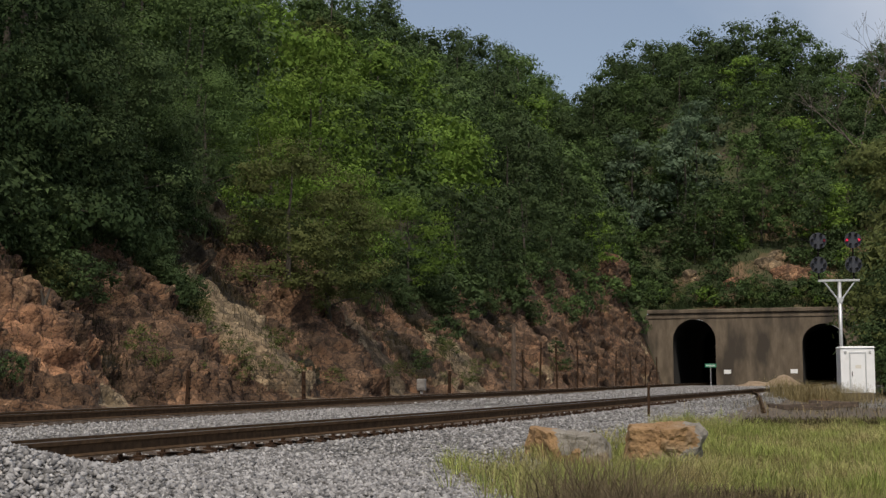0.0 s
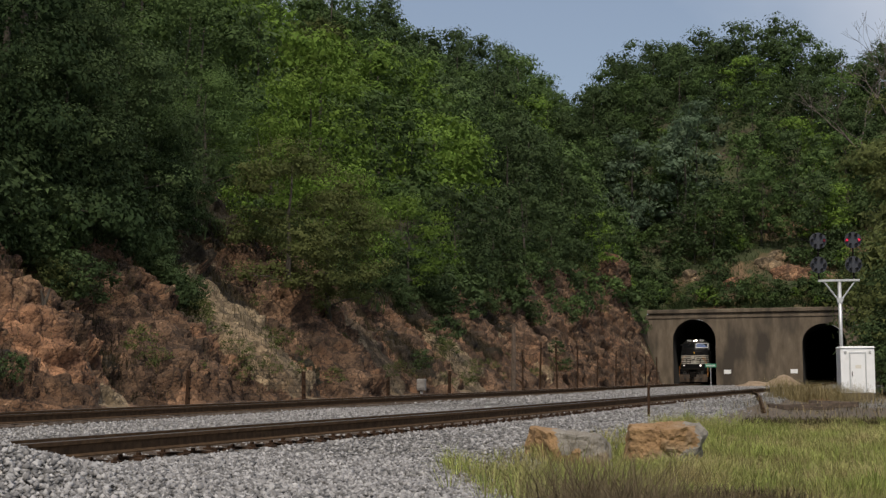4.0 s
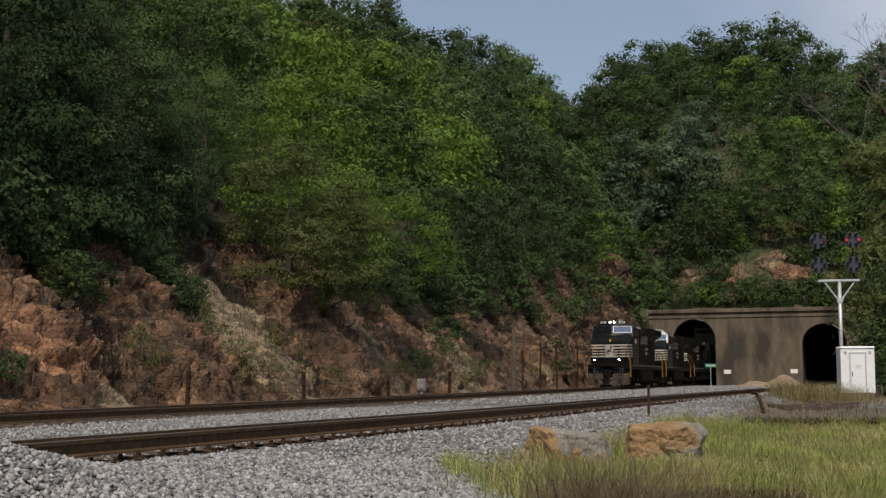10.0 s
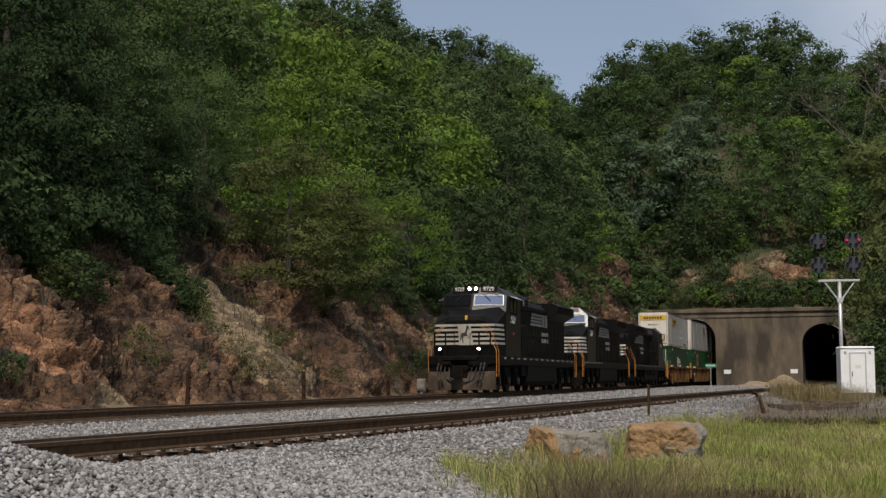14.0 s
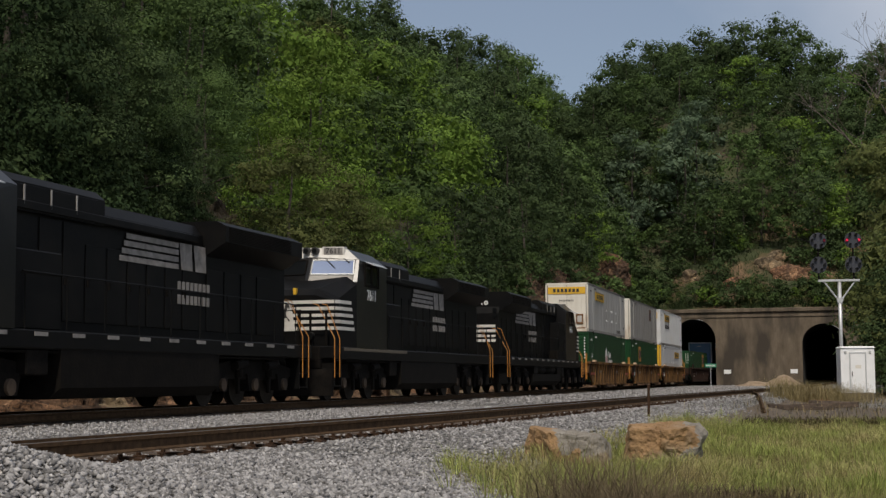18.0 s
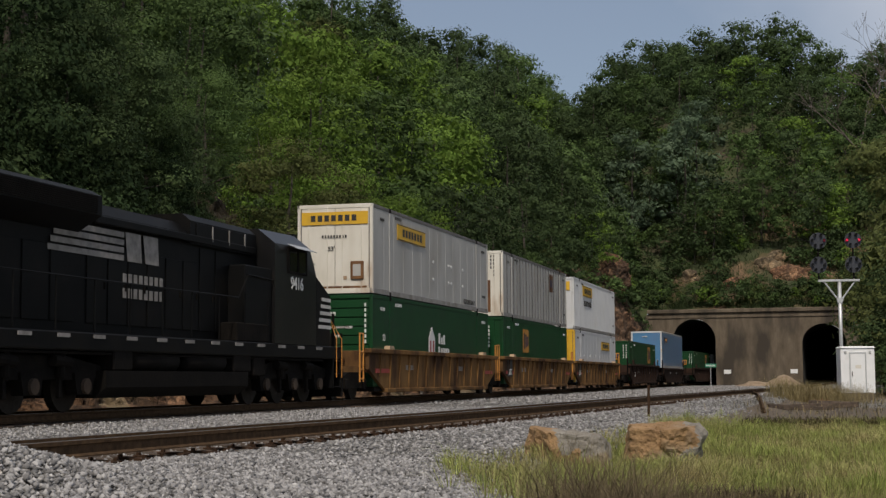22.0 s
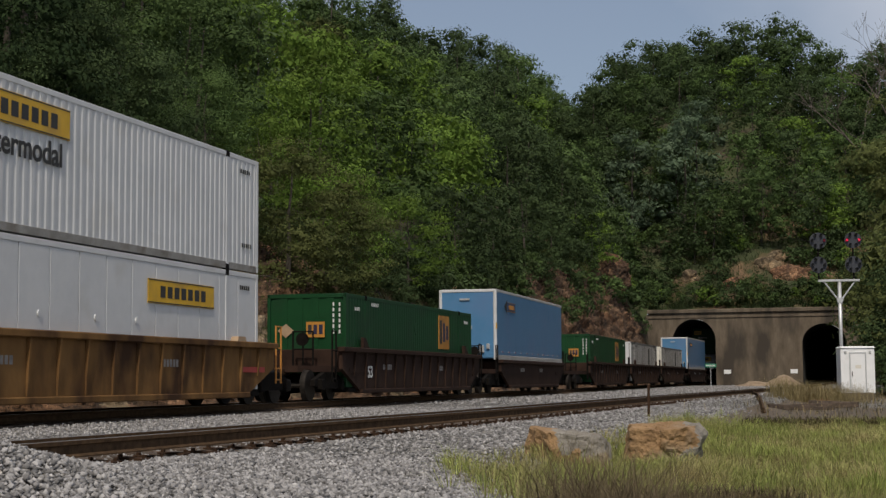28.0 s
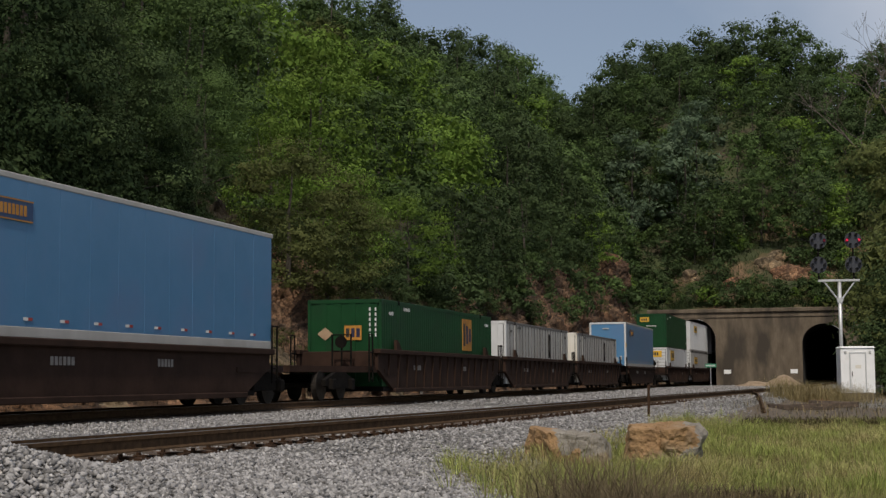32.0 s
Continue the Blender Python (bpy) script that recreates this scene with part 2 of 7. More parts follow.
DULL = mat("worn_reflective_tape", (0.16, 0.15, 0.14), (0.3, 0.28, 0.26), 5.0, 0.7)
NAVY = mat("navy_emblem_paint", (0.012, 0.014, 0.045), (0.02, 0.022, 0.06), 3.0, 0.6)
LUG = mat("pale_worn_lug_steel", (0.3, 0.2, 0.12), (0.42, 0.3, 0.19), 4.0, 0.8)
SEAM = mat("dark_grey_seam", (0.1, 0.095, 0.09), (0.16, 0.15, 0.14), 2.0, 0.7)
DUST = mat("dust_caked_steel", (0.06, 0.044, 0.033), (0.105, 0.078, 0.057), 2.5, 0.9, bump=0.3, stain=(0.03, 0.025, 0.02), stain_scale=1.4, stain_at=(0.5, 0.7), stretch=(1, 1, 0.4), spec=0.12)
AGED = mat("aged_cream_white_paint", (0.36, 0.335, 0.28), (0.46, 0.43, 0.37), 3.0, 0.55, stain=(0.24, 0.2, 0.155), stain_scale=1.5, stain_at=(0.5, 0.75))
# the shadow beside the side posts is put into this dark tone
BATTEN = mat("dark_batten_metal_with_shadow", (0.05, 0.046, 0.042), (0.09, 0.083, 0.076), 2.0, 0.7)
WHITE = mat("white_locomotive_paint", (0.55, 0.53, 0.49), (0.68, 0.66, 0.62), 3.0, 0.5, stain=(0.38, 0.34, 0.29), stain_scale=1.5, stain_at=(0.55, 0.8))
ORANGE = mat("safety_orange_paint", (0.46, 0.185, 0.03), (0.56, 0.24, 0.045), 4.0, 0.5)
STEEL = mat("grimy_wheel_steel", (0.014, 0.012, 0.01), (0.036, 0.03, 0.025), 8.0, 0.65, 0.2, bump=0.2, spec=0.2)
GLASS = mat("cab_glass", (0.008, 0.009, 0.01), None, 1.0, 0.06, spec=0.12)
WINDSHIELD = mat("sky_mirror_windshield", (0.19, 0.235, 0.34), None, 1.0, 0.06, 0.92, spec=1.0)
LAMP = glow("lit_headlight", (1.0, 0.78, 0.66), 14.0)
RED_ON = glow("lit_red_signal", (0.85, 0.03, 0.08), 0.9)
RED_DIM = glow("dim_red_signal", (0.3, 0.02, 0.04), 0.2)
C_WHITE = mat("white_container_paint", (0.56, 0.57, 0.58), (0.64, 0.645, 0.65), 1.2, 0.55, stain=(0.5, 0.49, 0.46), stain_scale=0.8, stain_at=(0.55, 0.85))
# darker than the front coats: the sides' weaker light is in this colour
C_GREY = mat("weathered_grey_paint_with_shade", (0.37, 0.36, 0.34), (0.46, 0.45, 0.425), 1.0, 0.55, stain=(0.3, 0.275, 0.24), stain_scale=0.7, stain_at=(0.52, 0.8), stretch=(1, 1, 0.3))
RAIL_GREY = mat("grimy_grey_bottom_rail", (0.2, 0.19, 0.175), (0.32, 0.31, 0.29), 2.5, 0.7, stain=(0.13, 0.1, 0.075), stain_scale=1.6, stain_at=(0.5, 0.7))
C_CREAM = mat("off_white_door_paint", (0.62, 0.58, 0.5), (0.72, 0.69, 0.62), 1.5, 0.55, stain=(0.38, 0.25, 0.15), stain_scale=1.3, stain_at=(0.6, 0.8), stretch=(1, 1, 0.3))
C_GREEN = mat("green_container_paint", (0.0055, 0.043, 0.0135), (0.008, 0.057, 0.018), 1.2, 0.5, stain=(0.012, 0.042, 0.018), stain_scale=0.8, spec=0.25)
C_BLUE = mat("blue_trailer_paint", (0.075, 0.2, 0.36), (0.095, 0.225, 0.4), 1.2, 0.3, stain=(0.1, 0.2, 0.36), stain_scale=0.6)
C_ORANGE = mat("worn_orange_panel_paint", (0.42, 0.19, 0.025), (0.5, 0.24, 0.04), 2.0, 0.55, stain=(0.3, 0.13, 0.03), stain_scale=1.5)
TWIG = mat("grey_brown_twigs", (0.08, 0.065, 0.055), (0.15, 0.125, 0.105), 7.0, 0.9)
TARGET = mat("faded_signal_black", (0.022, 0.025, 0.034), (0.036, 0.04, 0.052), 3.0, 0.6)
C_YELLOW = mat("yellow_panel_paint", (0.62, 0.36, 0.02), (0.7, 0.42, 0.03), 2.0, 0.55, stain=(0.5, 0.3, 0.05), stain_scale=1.5)
INK = mat("black_lettering", (0.02, 0.02, 0.02), (0.035, 0.033, 0.03), 4.0, 0.6)
PALE_INK = mat("white_lettering", (0.6, 0.6, 0.58), (0.72, 0.72, 0.7), 4.0, 0.6)
RED_INK = mat("dull_red_mark", (0.3, 0.035, 0.03), (0.36, 0.05, 0.04), 4.0, 0.6)
WELL_TAN = mat("faded_yellow_ochre_car_paint", (0.145, 0.077, 0.029), (0.22, 0.12, 0.045), 1.4, 0.85, bump=0.25, stain=(0.055, 0.029, 0.016), stain_scale=1.1, stain_at=(0.42, 0.66), stretch=(1, 1, 0.5), spec=0.12)
WELL_RUST = mat("rust_stained_side_plate", (0.12, 0.056, 0.028), (0.22, 0.115, 0.052), 1.6, 0.85, bump=0.3, stain=(0.06, 0.03, 0.02), stain_scale=1.1, stain_at=(0.45, 0.7), stretch=(1, 1, 0.4), spec=0.12)
WELL_BROWN = mat("dark_oxide_car_paint", (0.025, 0.0145, 0.0105), (0.045, 0.026, 0.019), 1.4, 0.85, bump=0.25, stain=(0.05, 0.028, 0.02), stain_scale=0.9, stain_at=(0.55, 0.8), spec=0.12)
CABINET = mat("white_enclosure_paint", (0.74, 0.75, 0.75), (0.82, 0.82, 0.82), 2.0, 0.45, stain=(0.62, 0.61, 0.58), stain_scale=1.2, stain_at=(0.6, 0.85))
GALV = mat("galvanised_steel", (0.45, 0.46, 0.46), (0.6, 0.61, 0.62), 9.0, 0.45, 0.5)
SIGN_GREEN = mat("green_sign_sheet", (0.01, 0.17, 0.09), (0.015, 0.21, 0.11), 3.0, 0.4)
BOULDER = mat("pale_granite_boulder", (0.15, 0.135, 0.115), (0.3, 0.275, 0.235), 3.4, 0.95, bump=1.0, fine=22.0, stain=(0.3, 0.165, 0.07), stain_scale=1.1, stain_at=(0.55, 0.68))
BOULDER_TAN = mat("orange_granite_boulder", (0.21, 0.125, 0.06), (0.36, 0.225, 0.11), 3.0, 0.95, bump=1.0, fine=22.0, stain=(0.24, 0.2, 0.15), stain_scale=1.3, stain_at=(0.52, 0.66))


# ---- mesh building ----
class Shape:
    """Collects solids and becomes one mesh."""

    def __init__(self):
        self.v, self.f = [], []

    def add(self, verts, faces):
        k = len(self.v)
        self.v += [tuple(p) for p in verts]
        self.f += [tuple(k + i for i in f) for f in faces]
        return self

    def box(self, x0, x1, y0, y1, z0, z1, c=0.0):
        if c <= 0:
            return self.add([(x, y, z) for x in (x0, x1) for y in (y0, y1) for z in (z0, z1)],
                            [(0, 1, 3, 2), (4, 6, 7, 5), (0, 4, 5, 1), (2, 3, 7, 6), (0, 2, 6, 4), (1, 5, 7, 3)])
        c = min(c, (x1 - x0) / 2.1, (y1 - y0) / 2.1, (z1 - z0) / 2.1)
        pts = []
        for x, dx in ((x0, c), (x1, -c)):
            for y, dy in ((y0, c), (y1, -c)):
                for z, dz in ((z0, c), (z1, -c)):
                    pts += [(x, y + dy, z + dz), (x + dx, y, z + dz), (x + dx, y + dy, z)]
        return self.hull(pts)

    def hull(self, pts):
        bm = bmesh.new()
        for p in dict.fromkeys(tuple(round(c, 5) for c in p) for p in pts):
            bm.verts.new(p)
        out = bmesh.ops.convex_hull(bm, input=bm.verts)
        loose = {g for g in out["geom_interior"] + out["geom_unused"] if isinstance(g, bmesh.types.BMVert)}
        bmesh.ops.delete(bm, geom=[v for v in bm.verts if v in loose], context="VERTS")
        bmesh.ops.dissolve_limit(bm, angle_limit=0.01, verts=bm.verts, edges=bm.edges)
        bm.verts.index_update()
        self.add([v.co for v in bm.verts], [[v.index for v in f.verts] for f in bm.faces])
        bm.free()
        return self

    def loft(self, rings, cap=True):
        n = len(rings[0])
        k = len(self.v)
        for r in rings:
            self.v += [tuple(p) for p in r]
        for i in range(len(rings) - 1):
            for j in range(n):
                a, b = k + i * n + j, k + i * n + (j + 1) % n
                self.f.append((a, b, b + n, a + n))
        if cap:
            self.f.append(tuple(k + j for j in reversed(range(n))))
            self.f.append(tuple(k + (len(rings) - 1) * n + j for j in range(n)))
        return self

    def tube(self, pts, radius, n=8, cap=True):
        pts = [Vector(p) for p in pts]
        rr = radius if isinstance(radius, (list, tuple)) else [radius] * len(pts)
        rings = []
        for i, p in enumerate(pts):
            d = (pts[min(i + 1, len(pts) - 1)] - pts[max(i - 1, 0)]).normalized()
            a = d.orthogonal() if abs(d.z) > 0.9 else Vector((0, 0, 1)).cross(d)
            a.normalize()
            b = d.cross(a)
            rings.append([p + (a * math.cos(t) + b * math.sin(t)) * rr[i] for t in (2 * math.pi * j / n for j in range(n))])
        return self.loft(rings, cap)

    def disc(self, c, axis, r, depth, n=16):
        a = Vector(axis).normalized() * depth / 2
        c = Vector(c)
        return self.tube([c - a, c + a], r, n)

    def mesh(self, name, material, smooth=False):
        me = bpy.data.meshes.new(name)
        me.from_pydata(self.v, [], self.f)
        bm = bmesh.new()
        bm.from_mesh(me)
        bmesh.ops.recalc_face_normals(bm, faces=bm.faces)
        bm.to_mesh(me)
        bm.free()
        me.materials.append(material)
        if smooth:
            me.polygons.foreach_set("use_smooth", [True] * len(me.polygons))
        return me


def part(name, shape, material, parent, label="", smooth=False):
    me = shape if isinstance(shape, bpy.types.Mesh) else shape.mesh(name, material, smooth)
    ob = new(name, me)
    ob.parent = parent
    return tagged(ob, label)


def thing(name, label, category, m=None, group="", kind=""):
    ob = new(name)
    if m is not None:
        ob.matrix_basis = m
    return tagged(ob, label, category, group, kind)


def solid(name, shape, material, label, category, m=None, group="", kind="", smooth=False):
    ob = new(name, shape if isinstance(shape, bpy.types.Mesh) else shape.mesh(name, material, smooth))
    if m is not None:
        ob.matrix_basis = m
    return tagged(ob, label, category, group, kind)


def raw_mesh(name, verts, faces, material, smooth=False):
    """A large mesh from arrays, with faces all of one size."""
    me = bpy.data.meshes.new(name)
    verts, faces = np.asarray(verts, dtype=np.float32), np.asarray(faces, dtype=np.int32)
    k = faces.shape[1]
    me.vertices.add(len(verts))
    me.vertices.foreach_set("co", verts.ravel())
    me.loops.add(faces.size)
    me.loops.foreach_set("vertex_index", faces.ravel())
    me.polygons.add(len(faces))
    me.polygons.foreach_set("loop_start", np.arange(0, faces.size, k, dtype=np.int32))
    if smooth:
        me.polygons.foreach_set("use_smooth", np.ones(len(faces), dtype=bool))
    me.update(calc_edges=True)
    for mm in (material if isinstance(material, (list, tuple)) else [material]):
        me.materials.append(mm)
    return me


FONT_CURVES = {}


def words(name, text, size, material, parent, m, label=""):
    """Lettering as a thin flat mesh; m places it in the parent's space, reading along its x with z out of the surface."""
    key = (text, size)
    if key not in FONT_CURVES:
        cu = bpy.data.curves.new("lettering", "FONT")
        cu.body, cu.size, cu.align_x, cu.align_y, cu.extrude = text, size, "CENTER", "CENTER", 0.004
        cu.offset = size * 0.018
        tmp = new("lettering_source", cu)
        FONT_CURVES[key] = bpy.data.meshes.new_from_object(tmp.evaluated_get(bpy.context.evaluated_depsgraph_get()))
        bpy.data.objects.remove(tmp)
    me = FONT_CURVES[key].copy()
    me.materials.clear()
    me.materials.append(material)
    ob = new(name, me)
    ob.parent = parent
    ob.matrix_basis = m
    return tagged(ob, label)


def wall_left(x, y, z):
    """Pose for lettering on a vehicle's left side (facing +y), reading with the vehicle's front to the reader's left."""
    return Matrix.Translation((x, y, z)) @ Matrix(((-1, 0, 0, 0), (0, 0, 1, 0), (0, 1, 0, 0), (0, 0, 0, 1)))


def wall_front(x, y, z):
    """Pose for lettering on a vehicle's front (facing +x)."""
    return Matrix.Translation((x, y, z)) @ Matrix(((0, 0, 1, 0), (1, 0, 0, 0), (0, 1, 0, 0), (0, 0, 0, 1)))
# ---- the ground: one sheet, in the line's own coordinates, with cut slope, hills and right bank ----
def fbm(x, y, z, octaves=4, rough=0.5):
    v, a, f = 0.0, 1.0, 1.0
    for _ in range(octaves):
        v += a * noise.noise((x * f, y * f, z * f))
        a *= rough
        f *= 2.03
    return v


def smooth01(t):
    t = max(0.0, min(1.0, t))
    return t * t * (3 - 2 * t)


CLIFF_S = [-300, -164, -160, -156, -152, -148, -144, -140, -135, -130, -120, -110, -100, -90, -80, -70, -60, -50, -42, -20, 420]
CLIFF_H = [4.6, 4.7, 4.6, 4.9, 5.2, 5.5, 6.4, 8.0, 7.6, 5.8, 5.4, 5.6, 6.4, 7.8, 9.2, 10.4, 11.2, 11.6, 11.0, 9.5, 9.5]
RUN_S = [-300, -112, -90, -70, -50, 420]
RUN_R = [0.95, 0.95, 0.8, 0.58, 0.42, 0.42]
CREST_S = [-300, -170, -120, -65, -38, 10, 80, 420]
CREST_H = [29.0, 29.0, 28.0, 30.0, 35.0, 42.0, 43.0, 30.0]


def cut_edge(s, share=1.0):
    """Lat of a place on the cut slope, share 0 at its foot and 1 at its upper edge."""
    return -(3.6 + float(np.interp(s, CLIFF_S, CLIFF_H)) * float(np.interp(s, RUN_S, RUN_R)) * share)


def heap(x, y):
    """The dumped ballast beside the near track."""
    return 0.6 * math.exp(-((x + 4.2) / 1.9) ** 2 - ((y - 10.4) / 2.2) ** 2) + 0.12 * math.exp(-((x + 0.6) / 1.6) ** 2 - ((y - 9.6) / 2.0) ** 2)


GRASS_EDGE = [(-40, 3.5), (7, 0.95), (9, 0.85), (11, 0.62), (16.4, 0.15), (18.5, 1.2), (24, 3.3), (36, 6.3), (54, 11.4), (72, 16.8), (90, 22.5), (130, 38.0), (160, 47.0), (600, 300.0)]


def grass_edge(y):
    return float(np.interp(y, [p[0] for p in GRASS_EDGE], [p[1] for p in GRASS_EDGE]))


def height(s, lat, x, y, rocky=True):
    o = float(off2(s))
    base = float(grade(s))
    z = base - 0.23
    if lat < -2.6:
        d = -lat - 2.6
        hc = float(np.interp(s, CLIFF_S, CLIFF_H))
        run = hc * float(np.interp(s, RUN_S, RUN_R))
        z = base - 0.23 + 0.25 * smooth01(d / 1.0)
        if d > 1.0:
            z += hc * min(1.0, (d - 1.0) / run) ** 0.85
        if d > 1.0 + run:
            crest = float(np.interp(s, CREST_S, CREST_H))
            e = d - 1.0 - run
            rise = e * (0.9 + 0.45 * smooth01((s + 40) / 45.0))
            top = crest - hc
            z += top * math.tanh((rise / top) ** 3 * 0.6 + rise / top * 0.75) if rise < 3 * top else top
        if rocky and d > 0.6:
            w = smooth01((d - 0.6) / 2.0) * (1.0 if d < run + 3 else max(0.3, 1 - (d - run - 3) / 6))
            z += w * 0.6 * fbm(s * 0.16, lat * 0.16, 3.1, 3)
    elif lat > o + 1.6:
        d = lat - o
        e = x - grass_edge(y)
        z = base - 0.23 - 0.05 * min(d - 1.6, 1.0) - 0.28 * smooth01((e + 0.6) / 1.8)
        z += 0.04 * fbm(x * 0.7, y * 0.7, 1.0, 3)
        if y < 24:
            z += heap(x, y) * (1 - smooth01((e + 0.3) / 0.8))
        far = max(0.0, lat - o - 14.0 - 0.04 * max(0.0, -120.0 - s))
        z += 0.5 * min(far, 42.0) * smooth01(far / 12.0) * smooth01((s + 165) / 60.0)
    if s > PORTAL_S:
        q = s - PORTAL_S
        back = 7.5 + 0.76 * min(q, 40.0) + 0.02 * max(0.0, q - 40.0)
        back -= 0.85 * max(0.0, -lat - 12.5) + 4.5 * smooth01((lat - 8.0) / 6.0) * smooth01((q - 8.0) / 20.0) + 0.12 * max(0.0, lat - 26.0)
        z = max(z, base + back + (smooth01(q / 6.0) * 0.9 * fbm(s * 0.13, lat * 0.13, 5.0, 3) if rocky else 0))
    return z


def ground_z(x, y):
    s, lat = on_line(x, y)
    return height(s, lat, x, y)


def grid_sheet(name, ss, ls, material_of, mats, smooth=False, rocky=True, drop=None, relief=None):
    v = np.empty((len(ss) * len(ls), 3), dtype=np.float32)
    k = 0
    for s in ss:
        h = float(np.interp(s, TS, TH))
        cx, cy, ch, sh = float(np.interp(s, TS, TX)), float(np.interp(s, TS, TY)), math.cos(h), math.sin(h)
        for lat in ls:
            x, y = cx + ch * lat, cy - sh * lat
            z = height(s, lat, x, y, rocky)
            if relief:
                dl, dz = relief(s, lat, x, y, z)
                x, y, z = x + ch * dl, y - sh * dl, z + dz
            v[k] = (x, y, z)
            k += 1
    n = len(ls)
    faces, idx = [], []
    for i in range(len(ss) - 1):
        for j in range(n - 1):
            sm, lm = (ss[i] + ss[i + 1]) / 2, (ls[j] + ls[j + 1]) / 2
            if drop and drop(sm, lm):
                continue
            a = i * n + j
            faces.append((a, a + 1, a + n + 1, a + n))
            idx.append(material_of(sm, lm, *v[a]))
    me = raw_mesh(name, v, faces, mats, smooth)
    me.polygons.foreach_set("material_index", idx)
    return me


def axis(*spans):
    out = []
    for a, b, step in spans:
        out += list(np.arange(a, b - 1e-6, step))
    return out + [spans[-1][1]]


CLIFF_L = (-13.5, -3.0)
CLIFF_R = (-180.0, -35.6)


def ground_kind(s, lat, x, y, z):
    o = float(off2(s))
    if lat < -3.0:
        return 0
    if s > PORTAL_S:
        return 4 if s < PORTAL_S + 18 and -14 < lat < 34 else 0
    if lat > o + 1.4 and x > grass_edge(y) - 0.15:
        if 56 < y < 78 and x > 0.24 * y and lat < o + 14:
            return 1
        if 33.5 < y + 0.25 * x < 47 or (y > 44 and x < grass_edge(y) + 6.0):
            return 3
        return 2 if lat < o + 16 else 0
    return 1


ss = axis((-300, -205, 5.0), (-205, -160, 0.6), (-160, -36, 1.5), (-36, -33.4, 0.65), (-33.4, 40, 3.0), (40, 420, 20.0))
ls = axis((-260, -60, 14.0), (-60, -14, 2.5), (-14, -2.6, 0.8), (-2.6, 8.0, 1.2), (8.0, 24.0, 0.5), (24, 70, 2.5), (70, 330, 20.0))
ground = new("ground", grid_sheet("ground", ss, ls, ground_kind, [SOIL, BALLAST, GRASSLAND, DIRT, BANK], smooth=True,
    drop=lambda s, l: (PORTAL_S < s < PORTAL_S + 0.66 and -5.2 < l < 18.6) or (CLIFF_R[0] < s < CLIFF_R[1] and CLIFF_L[0] + 1.2 < l < CLIFF_L[1])))
tagged(ground, "ground of ballast, rough grass, dirt and wooded hillside soil", "ground", kind="structure")


# far land that closes the horizon
def far_land():
    rings, n = [], 48
    for r, z in ((330, -2.0), (700, 4.0), (1500, 10.0), (3500, 0.0)):
        rings.append([(r * math.cos(2 * math.pi * j / n), r * math.sin(2 * math.pi * j / n) + 60, z + (r * 0.02 * noise.noise((j * 0.7, r * 0.01, 0)) if r < 3000 else -5)) for j in range(n)])
    return Shape().loft(rings, cap=False)


solid("distant_land", far_land(), SOIL, "distant wooded land round the valley", "land", kind="structure", smooth=True)


# the rock cut, a finer sheet with broken, bedded relief
def ribs(s, z, lat):
    """Where a place lies across the spurs of the cut: 0 in the gullies, 1 on the spurs, and a finer share."""
    return 0.5 + 0.42 * float(np.interp(s, SPUR_S, SPUR_OUT)), noise.noise((s * 0.62, 0.14 * z, 17.0))


# spurs (+) and gullies (-) along the cut, in metres out from its mean slope
SPUR_S = [-182, -171, -168.5, -166.3, -163.2, -160.5, -158.3, -155.6, -153.8, -150.6, -147.6, -145.0, -142.0, -139.6, -137.4, -134.0, -131.0, -126.5, -123.0, -119.0, -114.0, -109.0, -103.0, -97.0, -92.0, -86.0, -80.0, -73.0, -66.0, -58.0, -50.0, -35.0]
SPUR_OUT = [0.0, -0.3, 0.6, -0.4, 0.9, 0.1, -1.2, 0.5, 0.8, -1.1, 0.1, 0.2, -0.6, 0.9, 0.6, -0.1, 0.3, -0.8, 0.4, -0.5, 0.6, -0.4, 0.9, -0.7, 0.8, -0.5, 0.9, -0.4, 1.0, -0.3, 0.7, 0.2]
SCREE = [(-146.8, 2.3, 2.8, 2.9), (-133.6, 2.0, 2.2, 2.6), (-117.5, 1.6, 2.8, 2.4)]          # smooth tan slides: s, z, half widths
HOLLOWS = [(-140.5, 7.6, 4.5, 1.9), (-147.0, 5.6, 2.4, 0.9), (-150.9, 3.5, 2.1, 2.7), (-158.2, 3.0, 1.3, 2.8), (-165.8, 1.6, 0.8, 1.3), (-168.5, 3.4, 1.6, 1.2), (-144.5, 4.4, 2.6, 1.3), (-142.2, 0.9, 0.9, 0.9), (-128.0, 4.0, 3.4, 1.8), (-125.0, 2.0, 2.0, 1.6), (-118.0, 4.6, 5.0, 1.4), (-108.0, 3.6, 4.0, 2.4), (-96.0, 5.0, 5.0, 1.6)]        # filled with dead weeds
CLAY = [(-163.4, 2.6, 2.1, 3.2), (-136.6, 5.0, 2.2, 2.6), (-128.5, 2.2, 1.4, 2.0), (-160.8, 1.6, 0.9, 1.4), (-153.9, 2.4, 1.0, 1.1), (-151.0, 1.2, 1.3, 0.9), (-138.6, 3.2, 2.1, 3.6), (-144.0, 0.8, 1.0, 0.9), (-121.5, 2.6, 1.6, 2.6), (-96.0, 3.0, 3.0, 3.0), (-76.0, 4.5, 3.0, 3.0), (-60.0, 5.0, 3.5, 3.5)]


def spot(places, s, z):
    """How deep a place lies in any of the given oval patches, 0 outside to 1 at a centre, with a ragged rim."""
    wob = 0.55 * fbm(s * 0.7, z * 0.7, 21.0, 3)
    return max(0.0, max(1.0 - math.hypot((s - a) / ra, (z - b) / rb) for a, b, ra, rb in places) + 0.45 * wob)


